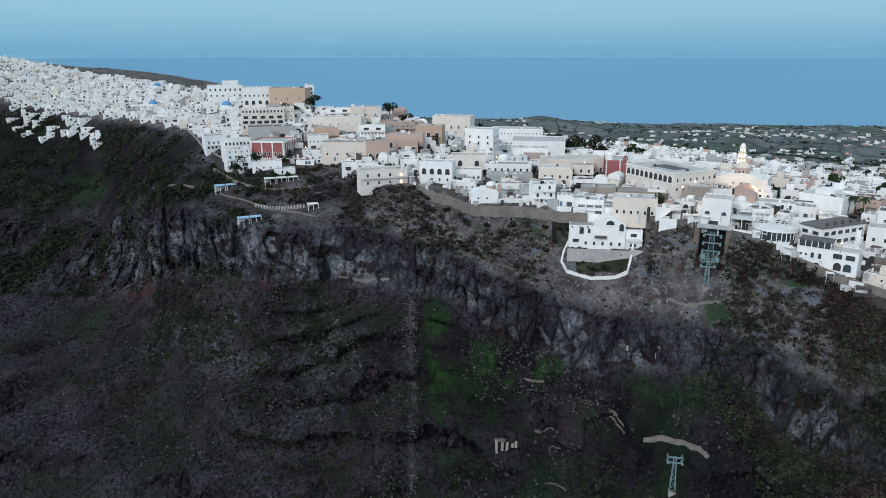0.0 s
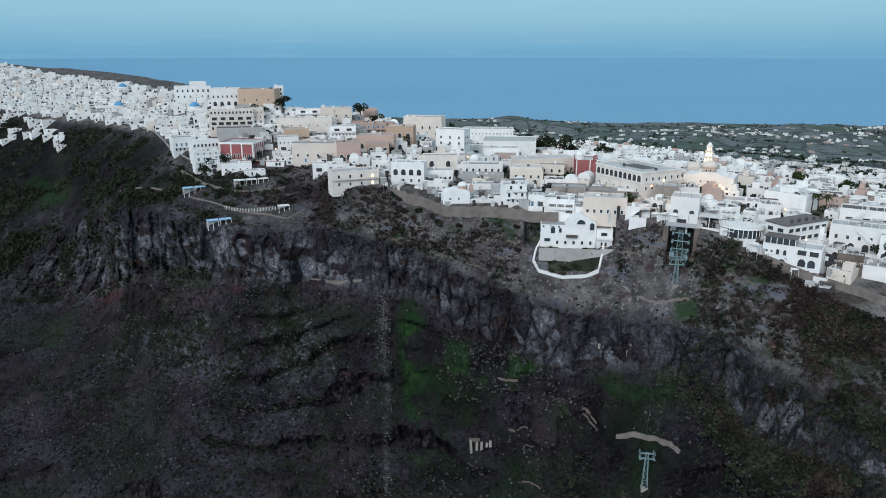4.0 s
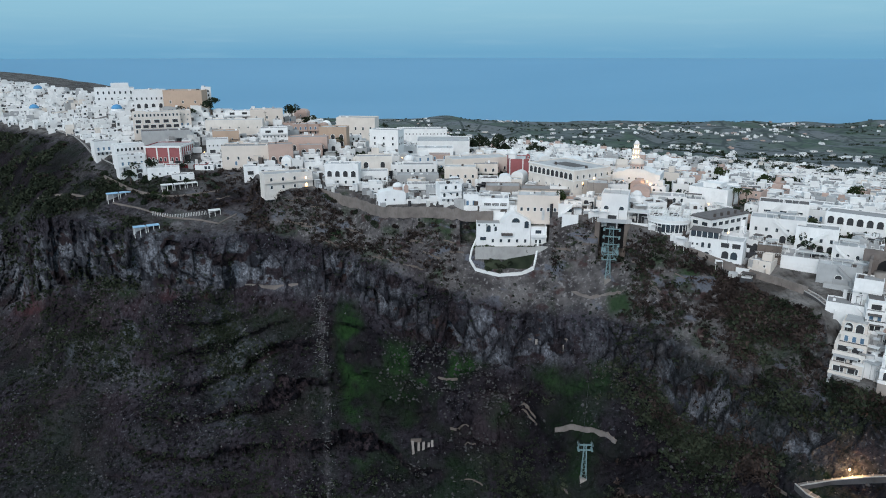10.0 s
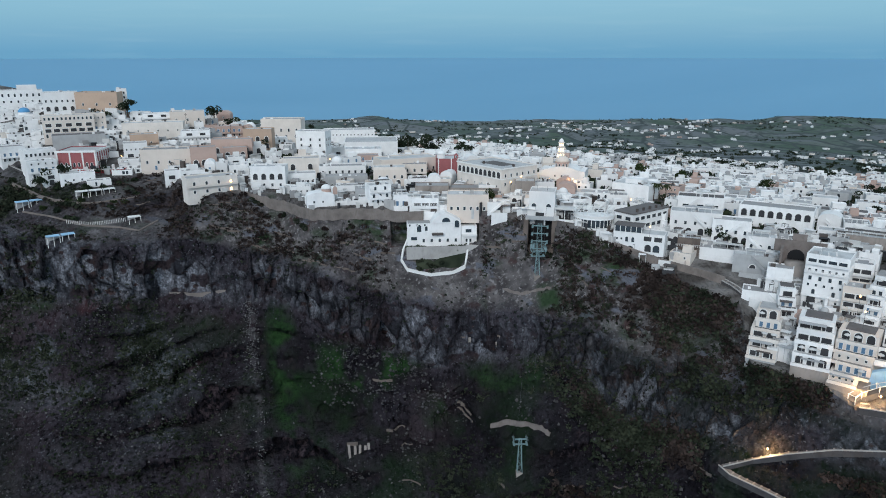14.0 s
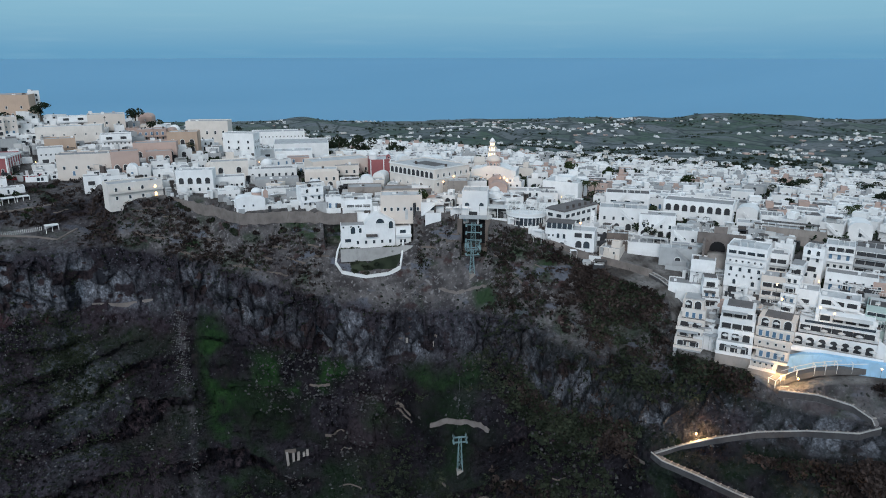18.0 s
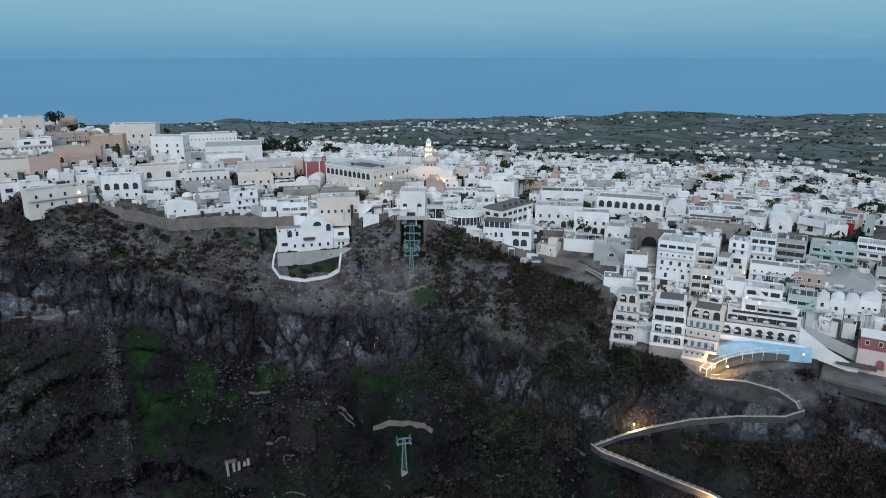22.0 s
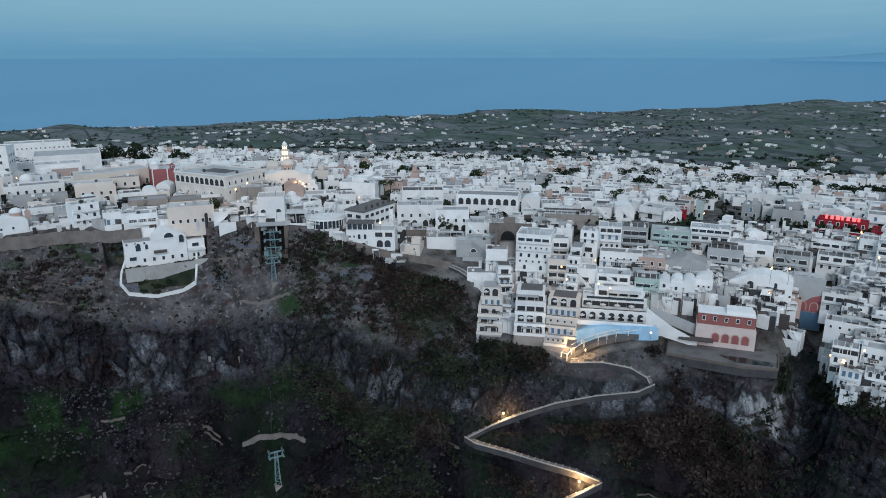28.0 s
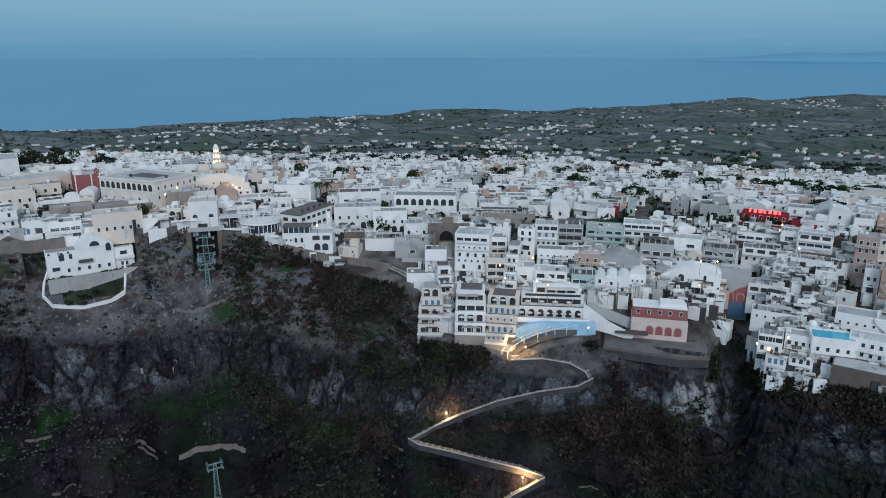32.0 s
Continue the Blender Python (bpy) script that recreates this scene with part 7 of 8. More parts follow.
TREES.append((-88.5, 390.1, 238.4, 5, 3, "pine"))
TREES.append((94.8, 299.0, 232.9, 7, 4, "hedge"))
TREES.append((178.4, 248.0, 223.6, 7, 3, "pine"))
TREES.append((181.7, 243.8, 223.1, 5, 5, "pine"))
TREES.append((270.4, 415.3, 215.1, 7, 6, "pine"))
TREES.append((281.1, 416.6, 213.9, 7, 6, "pine"))
TREES.append((296.2, 427.5, 211.8, 7, 6, "pine"))
TREES.append((401.0, 371.2, 207.7, 7, 6, "pine"))
TREES.append((418.7, 376.2, 206.2, 7, 6, "pine"))
TREES.append((416.1, 341.6, 208.4, 7, 6, "pine"))
TREES.append((421.8, 336.1, 208.4, 7, 6, "pine"))
TREES.append((443.9, 343.6, 206.4, 7, 6, "pine"))
TREES.append((437.6, 328.8, 207.7, 7, 6, "pine"))
TREES.append((465.0, 339.6, 205.1, 7, 6, "pine"))
TREES.append((511.1, 339.9, 201.8, 7, 6, "pine"))
TREES.append((492.4, 334.5, 203.4, 7, 6, "pine"))
TREES.append((316.7, 207.0, 223.1, 7, 6, "pine"))
TREES.append((353.9, 228.5, 219.3, 7, 6, "pine"))
TREES.append((435.7, 268.4, 211.2, 8, 7, "pine"))
TREES.append((419.8, 254.1, 213.1, 8, 7, "pine"))
TREES.append((461.6, 267.9, 209.3, 8, 7, "pine"))
TREES.append((421.5, 218.1, 215.0, 8, 7, "pine"))
TREES.append((433.2, 219.5, 214.1, 8, 7, "pine"))
TREES.append((473.2, 224.1, 210.7, 8, 7, "pine"))
TREES.append((449.8, 195.8, 213.9, 8, 7, "pine"))
TREES.append((450.1, 188.7, 214.2, 8, 7, "pine"))
TREES.append((460.6, 184.1, 213.5, 8, 7, "pine"))
TREES.append((484.2, 188.1, 211.3, 8, 7, "pine"))
TREES.append((446.3, 158.1, 215.7, 8, 7, "pine"))
TREES.append((458.6, 152.8, 214.8, 8, 7, "pine"))
TREES.append((459.1, 146.5, 215.1, 8, 7, "pine"))
TREES.append((476.1, 145.7, 213.5, 8, 7, "pine"))
TREES.append((494.1, 144.8, 211.9, 8, 7, "pine"))
TREES.append((460.8, 173.6, 213.9, 8, 7, "pine"))
TREES.append((491.6, 178.2, 211.0, 8, 7, "pine"))
TREES.append((321.5, 207.7, 222.8, 8, 7, "pine"))
TREES.append((332.8, 212.2, 221.7, 8, 7, "pine"))
TREES.append((353.0, 120.3, 225.4, 8, 7, "pine"))
TREES.append((338.8, 121.5, 226.6, 8, 7, "pine"))
TREES.append((370.8, 286.1, 214.8, 8, 7, "pine"))
TREES.append((362.0, 274.6, 216.0, 8, 7, "pine"))
TREES.append((365.2, 351.7, 211.3, 8, 7, "pine"))
TREES.append((384.4, 355.3, 209.8, 8, 7, "pine"))
PALMS.append((174.8, 291.2, 232.8))
PALMS.append((176.9, 289.9, 232.8))
PALMS.append((179.0, 287.4, 232.8))
PALMS.append((210.3, 255.6, 228.5))
PALMS.append((187.0, 246.0, 225.1))
PALMS.append((283.3, 234.6, 223.8))
PALMS.append((295.2, 239.9, 222.7))
PALMS.append((274.2, 225.2, 225.0))
PALMS.append((287.5, 208.0, 224.9))
PALMS.append((338.0, 246.5, 219.2))
LAMPS.append((131.9, 317.4, 239.9, 2400))
LAMPS.append((139.0, 314.4, 240.0, 2000))
LAMPS.append((140.7, 309.2, 241.1, 1800))
LAMPS.append((104.0, 281.6, 248.5, 2600))
LAMPS.append((99.6, 283.1, 246.0, 1800))
LAMPS.append((178.2, 156.1, 197.8, 5000))
LAMPS.append((175.2, 160.3, 196.8, 6000))
LAMPS.append((153.2, 171.6, 173.7, 14000))
LAMPS.append((159.0, 138.6, 160.7, 22000))
LAMPS.append((239.1, 123.6, 225.6, 700))
LAMPS.append((241.7, 118.3, 226.3, 700))
LAMPS.append((195.6, 161.1, 216.5, 900))
LAMPS.append((192.8, 164.4, 217.9, 500))
LAMPS.append((183.5, 174.9, 223.7, 400))
LAMPS.append((183.5, 171.9, 219.4, 400))
LAMPS.append((231.5, 85.9, 208.8, 500))
LAMPS.append((228.2, 94.5, 204.9, 400))
LAMPS.append((142.1, 237.3, 234.5, 400))
LAMPS.append((-33.8, 352.4, 240.3, 500))
LAMPS.append((326.0, 166.6, 227.0, 600))
LAMPS.append((382.0, 121.5, 224.5, 900))
LAMPS.append((380.5, 126.2, 223.9, 600))
LAMPS.append((255.7, 95.4, 233.6, 500))
LAMPS.append((277.6, 111.0, 235.9, 300))
LAMPS.append((277.4, 111.7, 233.5, 300))


# ---------------------------------------------------------------- the rest of the town
def free(x, y, r, tight=0.7):
    for a, b, c, s, hw, hd in TAKEN:
        dx, dy = x - a, y - b
        if abs(dx * c + dy * s) < hw + r * tight and abs(dy * c - dx * s) < hd + r * tight:
            return False
    return True


def line_at(b, s):
    """Distance from the camera's foot at a bearing, s counted along the contour lines."""
    rs_, _ = profile(b)
    i = int(s)
    return float(rs_[i] * (1 - (s - i)) + rs_[min(i + 1, len(rs_) - 1)] * (s - i))


def blocked(b, s):
    """Ground that the stepped hotels, the pool walk and the open lots of the town keep clear."""
    if (44 < b < 64.6 and s < 6.3) or (38 < b < 44 and s < 6.1) or (33 < b < 41 and s < 6.5):
        return True
    r = line_at(b, s)
    return s > 6.5 and wave(np.array([[r * math.sin(radians(b)), r * math.cos(radians(b)), 0.0]]), 32, 5)[0] > (0.42 if b > 20 else 0.6)


def street(b0, b1, s, w0, w1, h0, h1, d, chance, rnd, walls, rich=1.0, skip=(), parts=True, jitter=2.0):
    """A row of houses along one contour line of the slope."""
    b = b0 + rnd.uniform(0, 1)
    while b < b1:
        r = line_at(b, s) + rnd.uniform(-jitter, jitter)
        w = rnd.uniform(w0, w1)
        step = math.degrees(w / r)
        x, y = r * math.sin(radians(b + step / 2)), r * math.cos(radians(b + step / 2))
        if rnd.random() < chance and not blocked(b, s) and not any(p < b < q for p, q in skip) and free(x * (1 + 0.35 * d / r), y * (1 + 0.35 * d / r), min(w, d) / 2, 0.7 if parts else 0.35):
            h = rnd.uniform(h0, h1)
            wall = rnd.choice(walls)
            top = rnd.choice(["flat"] * 7 + ["vault", "vault", "dome"]) if w < 9 else "flat"
            if not parts:
                far_house(DISTANT, x, y, terrain(x, y), w, d * rnd.uniform(0.8, 1.2), h, rnd.uniform(-14, 14), wall, rnd, 4.0 if s > 6 else 8.0)
                b += step * rnd.uniform(0.98, 1.25)
                continue
            rows = auto_rows(w, h, rnd, rich)
            extra = [(rnd.uniform(-w / 4, w / 4), d * 0.4, h - 0.4, w * rnd.uniform(0.25, 0.5), d * 0.45, rnd.uniform(1.6, 2.8))] if rnd.random() < 0.45 else []
            house(x, y, ground(x, y), w, d * rnd.uniform(0.8, 1.2), h, rnd.uniform(-24, 24), wall, rows, top=top, extras=extra, roof=rnd.choice(["roof_screed"] * 5 + ["dark_roof"]), lit=rnd.choice([0, 0, 0, 0, 0, 3]))
        b += step * rnd.uniform(0.98, 1.25)


DISTANT, FARMS = Form(), Form()
W, CR, GR, PK, OC, TE = "white_plaster", "cream_plaster", "grey_plaster", "pink_plaster", "ochre_plaster", "teal_plaster"
RND = random.Random(11)
RAVINES = ((64.6, 67.2), (72.6, 75.4))
for k in range(17):
    street(39.5, 78, 6.02 + k * 0.056, 3.6, 7.5, 2.9, 4.4, 4.4, 0.97, RND, [W] * 11 + [CR, CR, GR, GR, PK], 1.0, RAVINES if k < 12 else (), jitter=0.7)
for s in (6.06, 6.2, 6.34, 6.48, 6.62, 6.76, 6.9):
    street(-6, 38.6, s, 5, 10, 3.2, 6.0, 7, 0.9, RND, [W] * 8 + [CR, GR, PK], 0.8)
for k in range(30):
    s = 7.0 + k * 0.035
    street(-5, 77, s, 6, 13, 3.2, 6.6, 9, 0.86 if k < 14 else 0.72, RND, [W] * 16 + [CR, GR, GR, PK], parts=k < 3, rich=0.7, jitter=4)
for k in range(40):
    s = 6.0 + k * 0.026
    street(-37, -7, s, 5, 12, 2.2, 3.6, 7, 0.95, RND, [W] * 15 + [CR, GR], 0.5, parts=False, jitter=6)
for k in range(9):
    street(-32, -26.3, 5.62 + k * 0.045, 6, 13, 2.2, 3.2, 7, 0.95, RND, [W], skip=((-29.6, -28.9),) if k < 6 else (), parts=False, jitter=2)
tagged(new("distant_houses", DISTANT.mesh("distant_houses", STUFF_MATS)), "close-packed white cube houses of the farther town", "houses", kind="stuff")

def foot(b, dip):
    """Where a line of sight from the headland, at a bearing and an angle below level, meets the ground behind the rim."""
    for k in range(400):
        s_ = 6.0 + k * 0.006
        r_ = line_at(b, s_)
        x_, y_ = r_ * math.sin(radians(b)), r_ * math.cos(radians(b))
        if terrain(x_, y_) >= EYE + r_ * math.tan(radians(dip)):
            break
    return x_, y_, terrain(x_, y_)


for b_, dip_ in ((-21.9, -2.9), (-22.3, -4.3), (-17.0, -4.6)):
    x_, y_, z_ = foot(b_, dip_)
    ob = new("chapel", body_form(9, 9, 4.2, 0.2, 4).mesh("chapel", ["white_plaster"]))
    ob.matrix_world = facing(x_, y_, z_, 8)
    tagged(ob, "small white chapel with a bright blue dome among the houses", "chapel", "blue-domed chapels")
    part("drum", Form().turned(0, 4.5, [(3.6, 4.1), (3.6, 5.4)], 16), ["white_plaster"], ob)
    part("dome", Form().dome(0, 4.5, 5.4, 3.5, 3.0), ["blue_dome_paint"], ob, smooth=True)
    openings(ob, "small", 2, -3.5, 3.5, 1.6)
for b_, dip_ in ((-10.6, -4.6), (-7.4, -5.4), (-6.4, -5.6), (-3.2, -6.6), (0.8, -6.9), (14.5, -8.0), (33.0, -9.0), (47.0, -9.4)):
    x_, y_, z_ = foot(b_, dip_)
    mast = new("utility_pole", Form().bar((0, 0, -1), (0, 0, 9.5), 0.14, 0, 6).mesh("utility_pole", ["dark_timber"]))
    mast.matrix_world = facing(x_, y_, z_, 20)
    tagged(mast, "dark wooden utility pole above the flat roofs", "pole", "utility poles")
    part("crossarm", Form().box(-0.9, -0.08, 8.6, 0.9, 0.08, 8.8), ["dark_timber"], mast)
LIT = random.Random(61)
glim = Form().turned(0, 0, [(0.16, -0.3), (0.3, 0.0), (0.16, 0.3)], 8).mesh("lantern", ["lamp_warm"])
pole_ = Form().bar((0, 0, -3.2), (0, 0, -0.3), 0.05).mesh("post", ["cable_steel"])
for k in range(46):
    b_ = LIT.uniform(42, 75) if k < 34 else LIT.uniform(-24, 40)
    s_ = LIT.uniform(6.05, 7.1)
    r_ = line_at(b_, s_) - 3
    x_, y_ = r_ * math.sin(radians(b_)), r_ * math.cos(radians(b_))
    lamp = new("lantern", glim)
    lamp.location = (x_, y_, terrain(x_, y_) + LIT.uniform(3.0, 6.5))
    tagged(lamp, "small warm lantern on a pole among the white terraces", "lamp", "terrace lanterns")
    part("post", pole_, None, lamp)

# hamlets and farmhouses on the plain
FAR = random.Random(23)
for cluster in range(210):
    village = cluster < 60
    cb, cs = FAR.uniform(-8, 76), (8.02 + FAR.random() ** 1.4 * 2.9) if village else 8.12 + FAR.random() * 2.85
    cr, lean = line_at(cb, cs), FAR.uniform(-0.4, 0.4)
    for k in range(FAR.randint(9, 26) if village else FAR.choice([1, 1, 2, 3])):
        run = FAR.gauss(0, 60 if village else 25)
        b, r = cb + math.degrees(run / cr), cr + lean * run + FAR.gauss(0, 45 if village else 14)
        x, y = r * math.sin(radians(b)), r * math.cos(radians(b))
        w, h = FAR.uniform(4.5, 11), FAR.uniform(2.2, 3.4)
        if free(x, y, w / 2, 0.3):
            far_house(FARMS, x, y, terrain(x, y), w, FAR.uniform(6, 11), h, FAR.uniform(-40, 40), FAR.choice([W] * 8 + [CR, PK, GR]), FAR, 3, low=k % 4 > 0)
tagged(new("farmhouses", FARMS.mesh("farmhouses", STUFF_MATS)), "small white farmhouses and hamlets scattered over the plain", "houses", kind="stuff")

# small terraces, stair blocks and low walls between the houses of the cliff
TERR, TR = Form(), random.Random(41)
for k in range(5200):
    b_ = TR.uniform(39.6, 77) if k < 4000 else TR.uniform(-14, 39)
    s_ = 6.0 + TR.random() * (0.98 if k < 4000 else 0.6)
    r_ = line_at(b_, s_)
    x_, y_ = r_ * math.sin(radians(b_)), r_ * math.cos(radians(b_))
    if blocked(b_, s_) or any(p < b_ < q for p, q in RAVINES) and s_ < 6.7:
        continue
    m_ = facing(x_, y_, ground(x_, y_), TR.uniform(-25, 25))
    low_ = k % 2
    w_, d_, h_ = TR.uniform(0.8, 5.0), TR.uniform(0.4, 2.2), TR.uniform(0.6, 2.0) if low_ else TR.uniform(1.6, 3.8)
    if low_ or TR.random() < 0.5:
        bx = Form().box(-w_ / 2, -d_, -4, w_ / 2, 0, h_)
    else:
        bx = Form().box(-w_ / 2, -d_ - 0.8, h_ - 0.14, w_ / 2, 0, h_)
        for px in (-w_ / 2, w_ / 2 - 0.12):
            bx.box(px, -d_ - 0.8, -2, px + 0.12, -d_ - 0.68, h_ - 0.14)
        bx.box(-w_ / 2, -0.1, -2, w_ / 2, 0, h_ - 0.14)
    TERR.add([tuple(m_ @ Vector(p)) for p in bx.v], bx.f, TR.choice([0, 0, 0, 1, 2, 3, 4, 5]))
tagged(new("terrace_walls", TERR.mesh("terrace_walls", ["white_plaster", "grey_plaster", "canvas", "dark_timber", "shaded_room", "roof_screed"])), "low white terrace walls, steps and awnings between the houses", "terraces", kind="stuff")

# tanks, vents, chimneys, low walls and awning frames on the roofs
CLUTTER, CL = Form(), random.Random(31)
for m_, w_, d_, h_ in ROOFS:
    if h_ is None or w_ < 4 or math.hypot(m_.translation.x, m_.translation.y) > 900:
        continue
    for k in range(CL.randint(1, 4)):
        a_, b_, c_ = CL.uniform(0.5, 1.8), CL.uniform(0.5, 1.6), CL.uniform(0.5, 1.5)
        x_, y_ = CL.uniform(-w_ / 2 + 1, w_ / 2 - 1), CL.uniform(0.8, max(1.0, d_ - 1.4))
        bx = Form().box(x_ - a_ / 2, y_ - b_ / 2, h_ - 0.5, x_ + a_ / 2, y_ + b_ / 2, h_ - 0.5 + c_)
        CLUTTER.add([tuple(m_ @ Vector(p)) for p in bx.v], bx.f, CL.choice([0, 0, 0, 1, 1, 2]))
tagged(new("roof_clutter", CLUTTER.mesh("roof_clutter", ["white_plaster", "grey_plaster", "dark_timber"])), "tanks, vents and chimneys on the flat roofs", "clutter", kind="stuff")

# ---------------------------------------------------------------- paths, walls and garden
def lifted(points, step=4.0):
    """The points of a path, set close together and laid on the ground."""
    out = []
    for a, b in zip(points, points[1:]):
        n = max(1, int((Vector(b) - Vector(a)).length / step))
        out += [tuple(Vector(a).lerp(Vector(b), k / n)) for k in range(n)]
    return out + [points[-1]]


def offset(points, by):
    out = []
    for i, p in enumerate(points):
        d = (Vector(points[min(i + 1, len(points) - 1)]) - Vector(points[max(i - 1, 0)])).xy.normalized()
        out.append((p[0] - d.y * by, p[1] + d.x * by, p[2]))
    return out


def footpath(points, width, name, label, wall=True):
    pts = lifted(points)
    ob = new(name, Form().ribbon(pts, -2.0, 0.3, width).mesh(name, ["lane_paving"]))
    tagged(ob, label, "path", kind="structure")
    if wall:
        for s in (-1, 1):
            sw = part("side_wall", Form().ribbon(offset(pts, s * width / 2), -1.8, 0.35, 0.4), ["boulder_rock"], ob)
            part("coping", Form().ribbon(offset(pts, s * width / 2), 0.35, 0.72, 0.36), ["weathered_white"], sw)
    steps = lifted(points, 2.4)
    for a, b in list(zip(steps, steps[1:]))[1::1]:
        d = (Vector(b) - Vector(a)).normalized() * 0.22
        part("step", Form().ribbon([tuple(Vector(a) - d), tuple(Vector(a) + d)], 0.1, 0.42, width - 0.5), ["pale_stone"], ob)


footpath(zigzag[:5], 3.4, "footpath", "grey cobbled donkey path with low white walls")
footpath(zigzag[4:11], 3.4, "footpath", "grey cobbled donkey path with low white walls")
footpath(zigzag[10:], 3.4, "footpath", "grey cobbled donkey path with low white walls")
footpath(lower_path, 3.4, "footpath", "grey cobbled donkey path with low white walls")
footpath(rim_path, 2.2, "rim_path", "white-walled footpath along the cliff edge")
footpath(upper_ramp, 2.6, "ramp", "pale stone ramp climbing to the hotels")
tagged(new("road", Form().ribbon(lifted(plain_road, 20), -3, 3.5, 15).mesh("road", ["asphalt"])), "winding asphalt road crossing the plain", "road", kind="structure")
brink_rnd = random.Random(29)
brink = [(p_[0] * 0.988, p_[1] * 0.988, EYE - (EYE - p_[2]) * 0.988 + brink_rnd.uniform(-0.9, 0.2)) for p_ in lifted(edge_wall, 2.0)]
for pts, mat_, low, high, lab in ((brink, "rubble_wall", -5.5, -0.5, "rough brown stone wall along the cliff edge"), (lifted(slope_wall), "rubble_wall", -5, 2.4, "rough stone wall running down the slope"), (lifted(garden_terraces), "ruin_stone", -3, 0.7, "low dry-stone terrace wall in the hillside garden")):
    tagged(new("stone_wall", Form().ribbon(pts, low, high, 0.8).mesh("stone_wall", [mat_])), lab, "wall")
gw = lifted(garden_wall_at, 2.0)
tagged(new("garden_wall", Form().ribbon(gw, -3, 1.7, 0.8).mesh("garden_wall", ["trim_white"])), "curved whitewashed wall round the villa garden", "wall")
mid = Vector((sum(p[0] for p in gw) / len(gw), sum(p[1] for p in gw) / len(gw), sum(p[2] for p in gw) / len(gw)))
lawn = Form().add([tuple(mid + Vector((0, 0, 0.9)))] + [(p[0], p[1], p[2] + 0.3) for p in gw], [(0, i, i + 1) for i in range(1, len(gw))])
tagged(new("garden", lawn.mesh("garden", ["green_scrub"])), "dark green lawn inside the white garden wall", "lawn", kind="structure")
gr = random.Random(9)
for k in range(16):
    p_ = Vector(gw[gr.randrange(len(gw))]).lerp(mid, gr.uniform(0.15, 0.8))
    sh = new("shrub", leaf_cloud([(0, 0, 0.6, gr.uniform(0.7, 1.3)), (0.8, 0.4, 0.4, 0.7)], 90, 0.35, gr).mesh("shrub", ["green_scrub"]))
    sh.location = (p_.x, p_.y, p_.z + 0.4)
    tagged(sh, "dark rounded shrub in the villa garden", "shrub", "garden shrubs")

# the terraced garden under the mansion: bushes, a second wall and a paling fence
for k in range(26):
    b_ = gr.uniform(-19.5, -10.5)
    r_ = line_at(b_, gr.uniform(5.35, 5.92))
    x_, y_ = r_ * math.sin(radians(b_)), r_ * math.cos(radians(b_))
    sh = new("shrub", leaf_cloud([(0, 0, 0.9, gr.uniform(0.9, 1.8)), (1.1, 0.5, 0.7, 1.0), (-0.9, 0.6, 0.6, 0.9)], 120, 0.45, gr).mesh("shrub", ["pine_leaf" if k % 3 else "hedge_leaf"]))
    sh.location = (x_, y_, ground(x_, y_))
    tagged(sh, "dark rounded bush on a terrace of the cliff garden", "shrub", "garden shrubs")
low_wall = [(r_ * math.sin(radians(b_)), r_ * math.cos(radians(b_)), ground(r_ * math.sin(radians(b_)), r_ * math.cos(radians(b_)))) for b_, r_ in [(-18.5 + 0.8 * k, line_at(-18.5 + 0.8 * k, 5.62)) for k in range(11)]]
tagged(new("stone_wall", Form().ribbon(low_wall, -2.5, 0.9, 0.7).mesh("stone_wall", ["ruin_stone"])), "curved dry-stone wall of the cliff garden", "wall")
for k in range(22):
    p_ = Vector(brink[gr.randrange(len(brink))])
    sh = new("shrub", leaf_cloud([(0, 0, 0.8, gr.uniform(0.8, 1.7)), (1.2, 0.3, 0.4, 1.0)], 110, 0.42, gr).mesh("shrub", ["green_scrub" if k % 2 else "brown_scrub"]))
    sh.location = (p_.x * 0.993, p_.y * 0.993, ground(p_.x * 0.993, p_.y * 0.993))
    tagged(sh, "straggling bush at the foot of the cliff-edge wall", "shrub", "wall shrubs")
fence = new("fence", None)
tagged(fence, "pale paling fence along the lower garden terrace", "fence")
for k in range(34):
    b_ = -15.5 + 0.12 * k
    r_ = line_at(b_, 5.3)
    x_, y_ = r_ * math.sin(radians(b_)), r_ * math.cos(radians(b_))
    part("paling", POST, None, fence, m=pose(x_, y_, ground(x_, y_) - 0.4))

# dry-stone terrace lines and ledges, broken by time, along the contours of the slope
def contour_walls(name, count, s0, s1, b0, b1, l0, l1, high, material, label, seed):
    rnd, fm = random.Random(seed), Form()
    grid, s_rows, quiet = P.reshape(nr, nb, 3), np.array(rows_s), calm.reshape(nr, nb)
    rows_ = np.where((s_rows > s0) & (s_rows < s1))[0]
    cols_ = np.where((BEARINGS > b0) & (BEARINGS < b1))[0]
    for k in range(count):
        i, j = int(rnd.choice(rows_)), int(rnd.choice(cols_))
        run = int(rnd.uniform(l0, l1) / 0.55)
        pts = [tuple(grid[i, q]) for q in range(j, min(j + run, nb), 2)]
        pts = [p for p in pts[:1]] + [p for o, p in zip(pts, pts[1:]) if (Vector(p) - Vector(o)).length < 3]
        if len(pts) > 3 and quiet[i, j] > 0.5 and free(pts[0][0], pts[0][1], 3):
            fm.ribbon(pts, -0.8, rnd.uniform(0.15, high), 0.55)
    tagged(new(name, fm.mesh(name, [material])), label, "walls", kind="stuff")


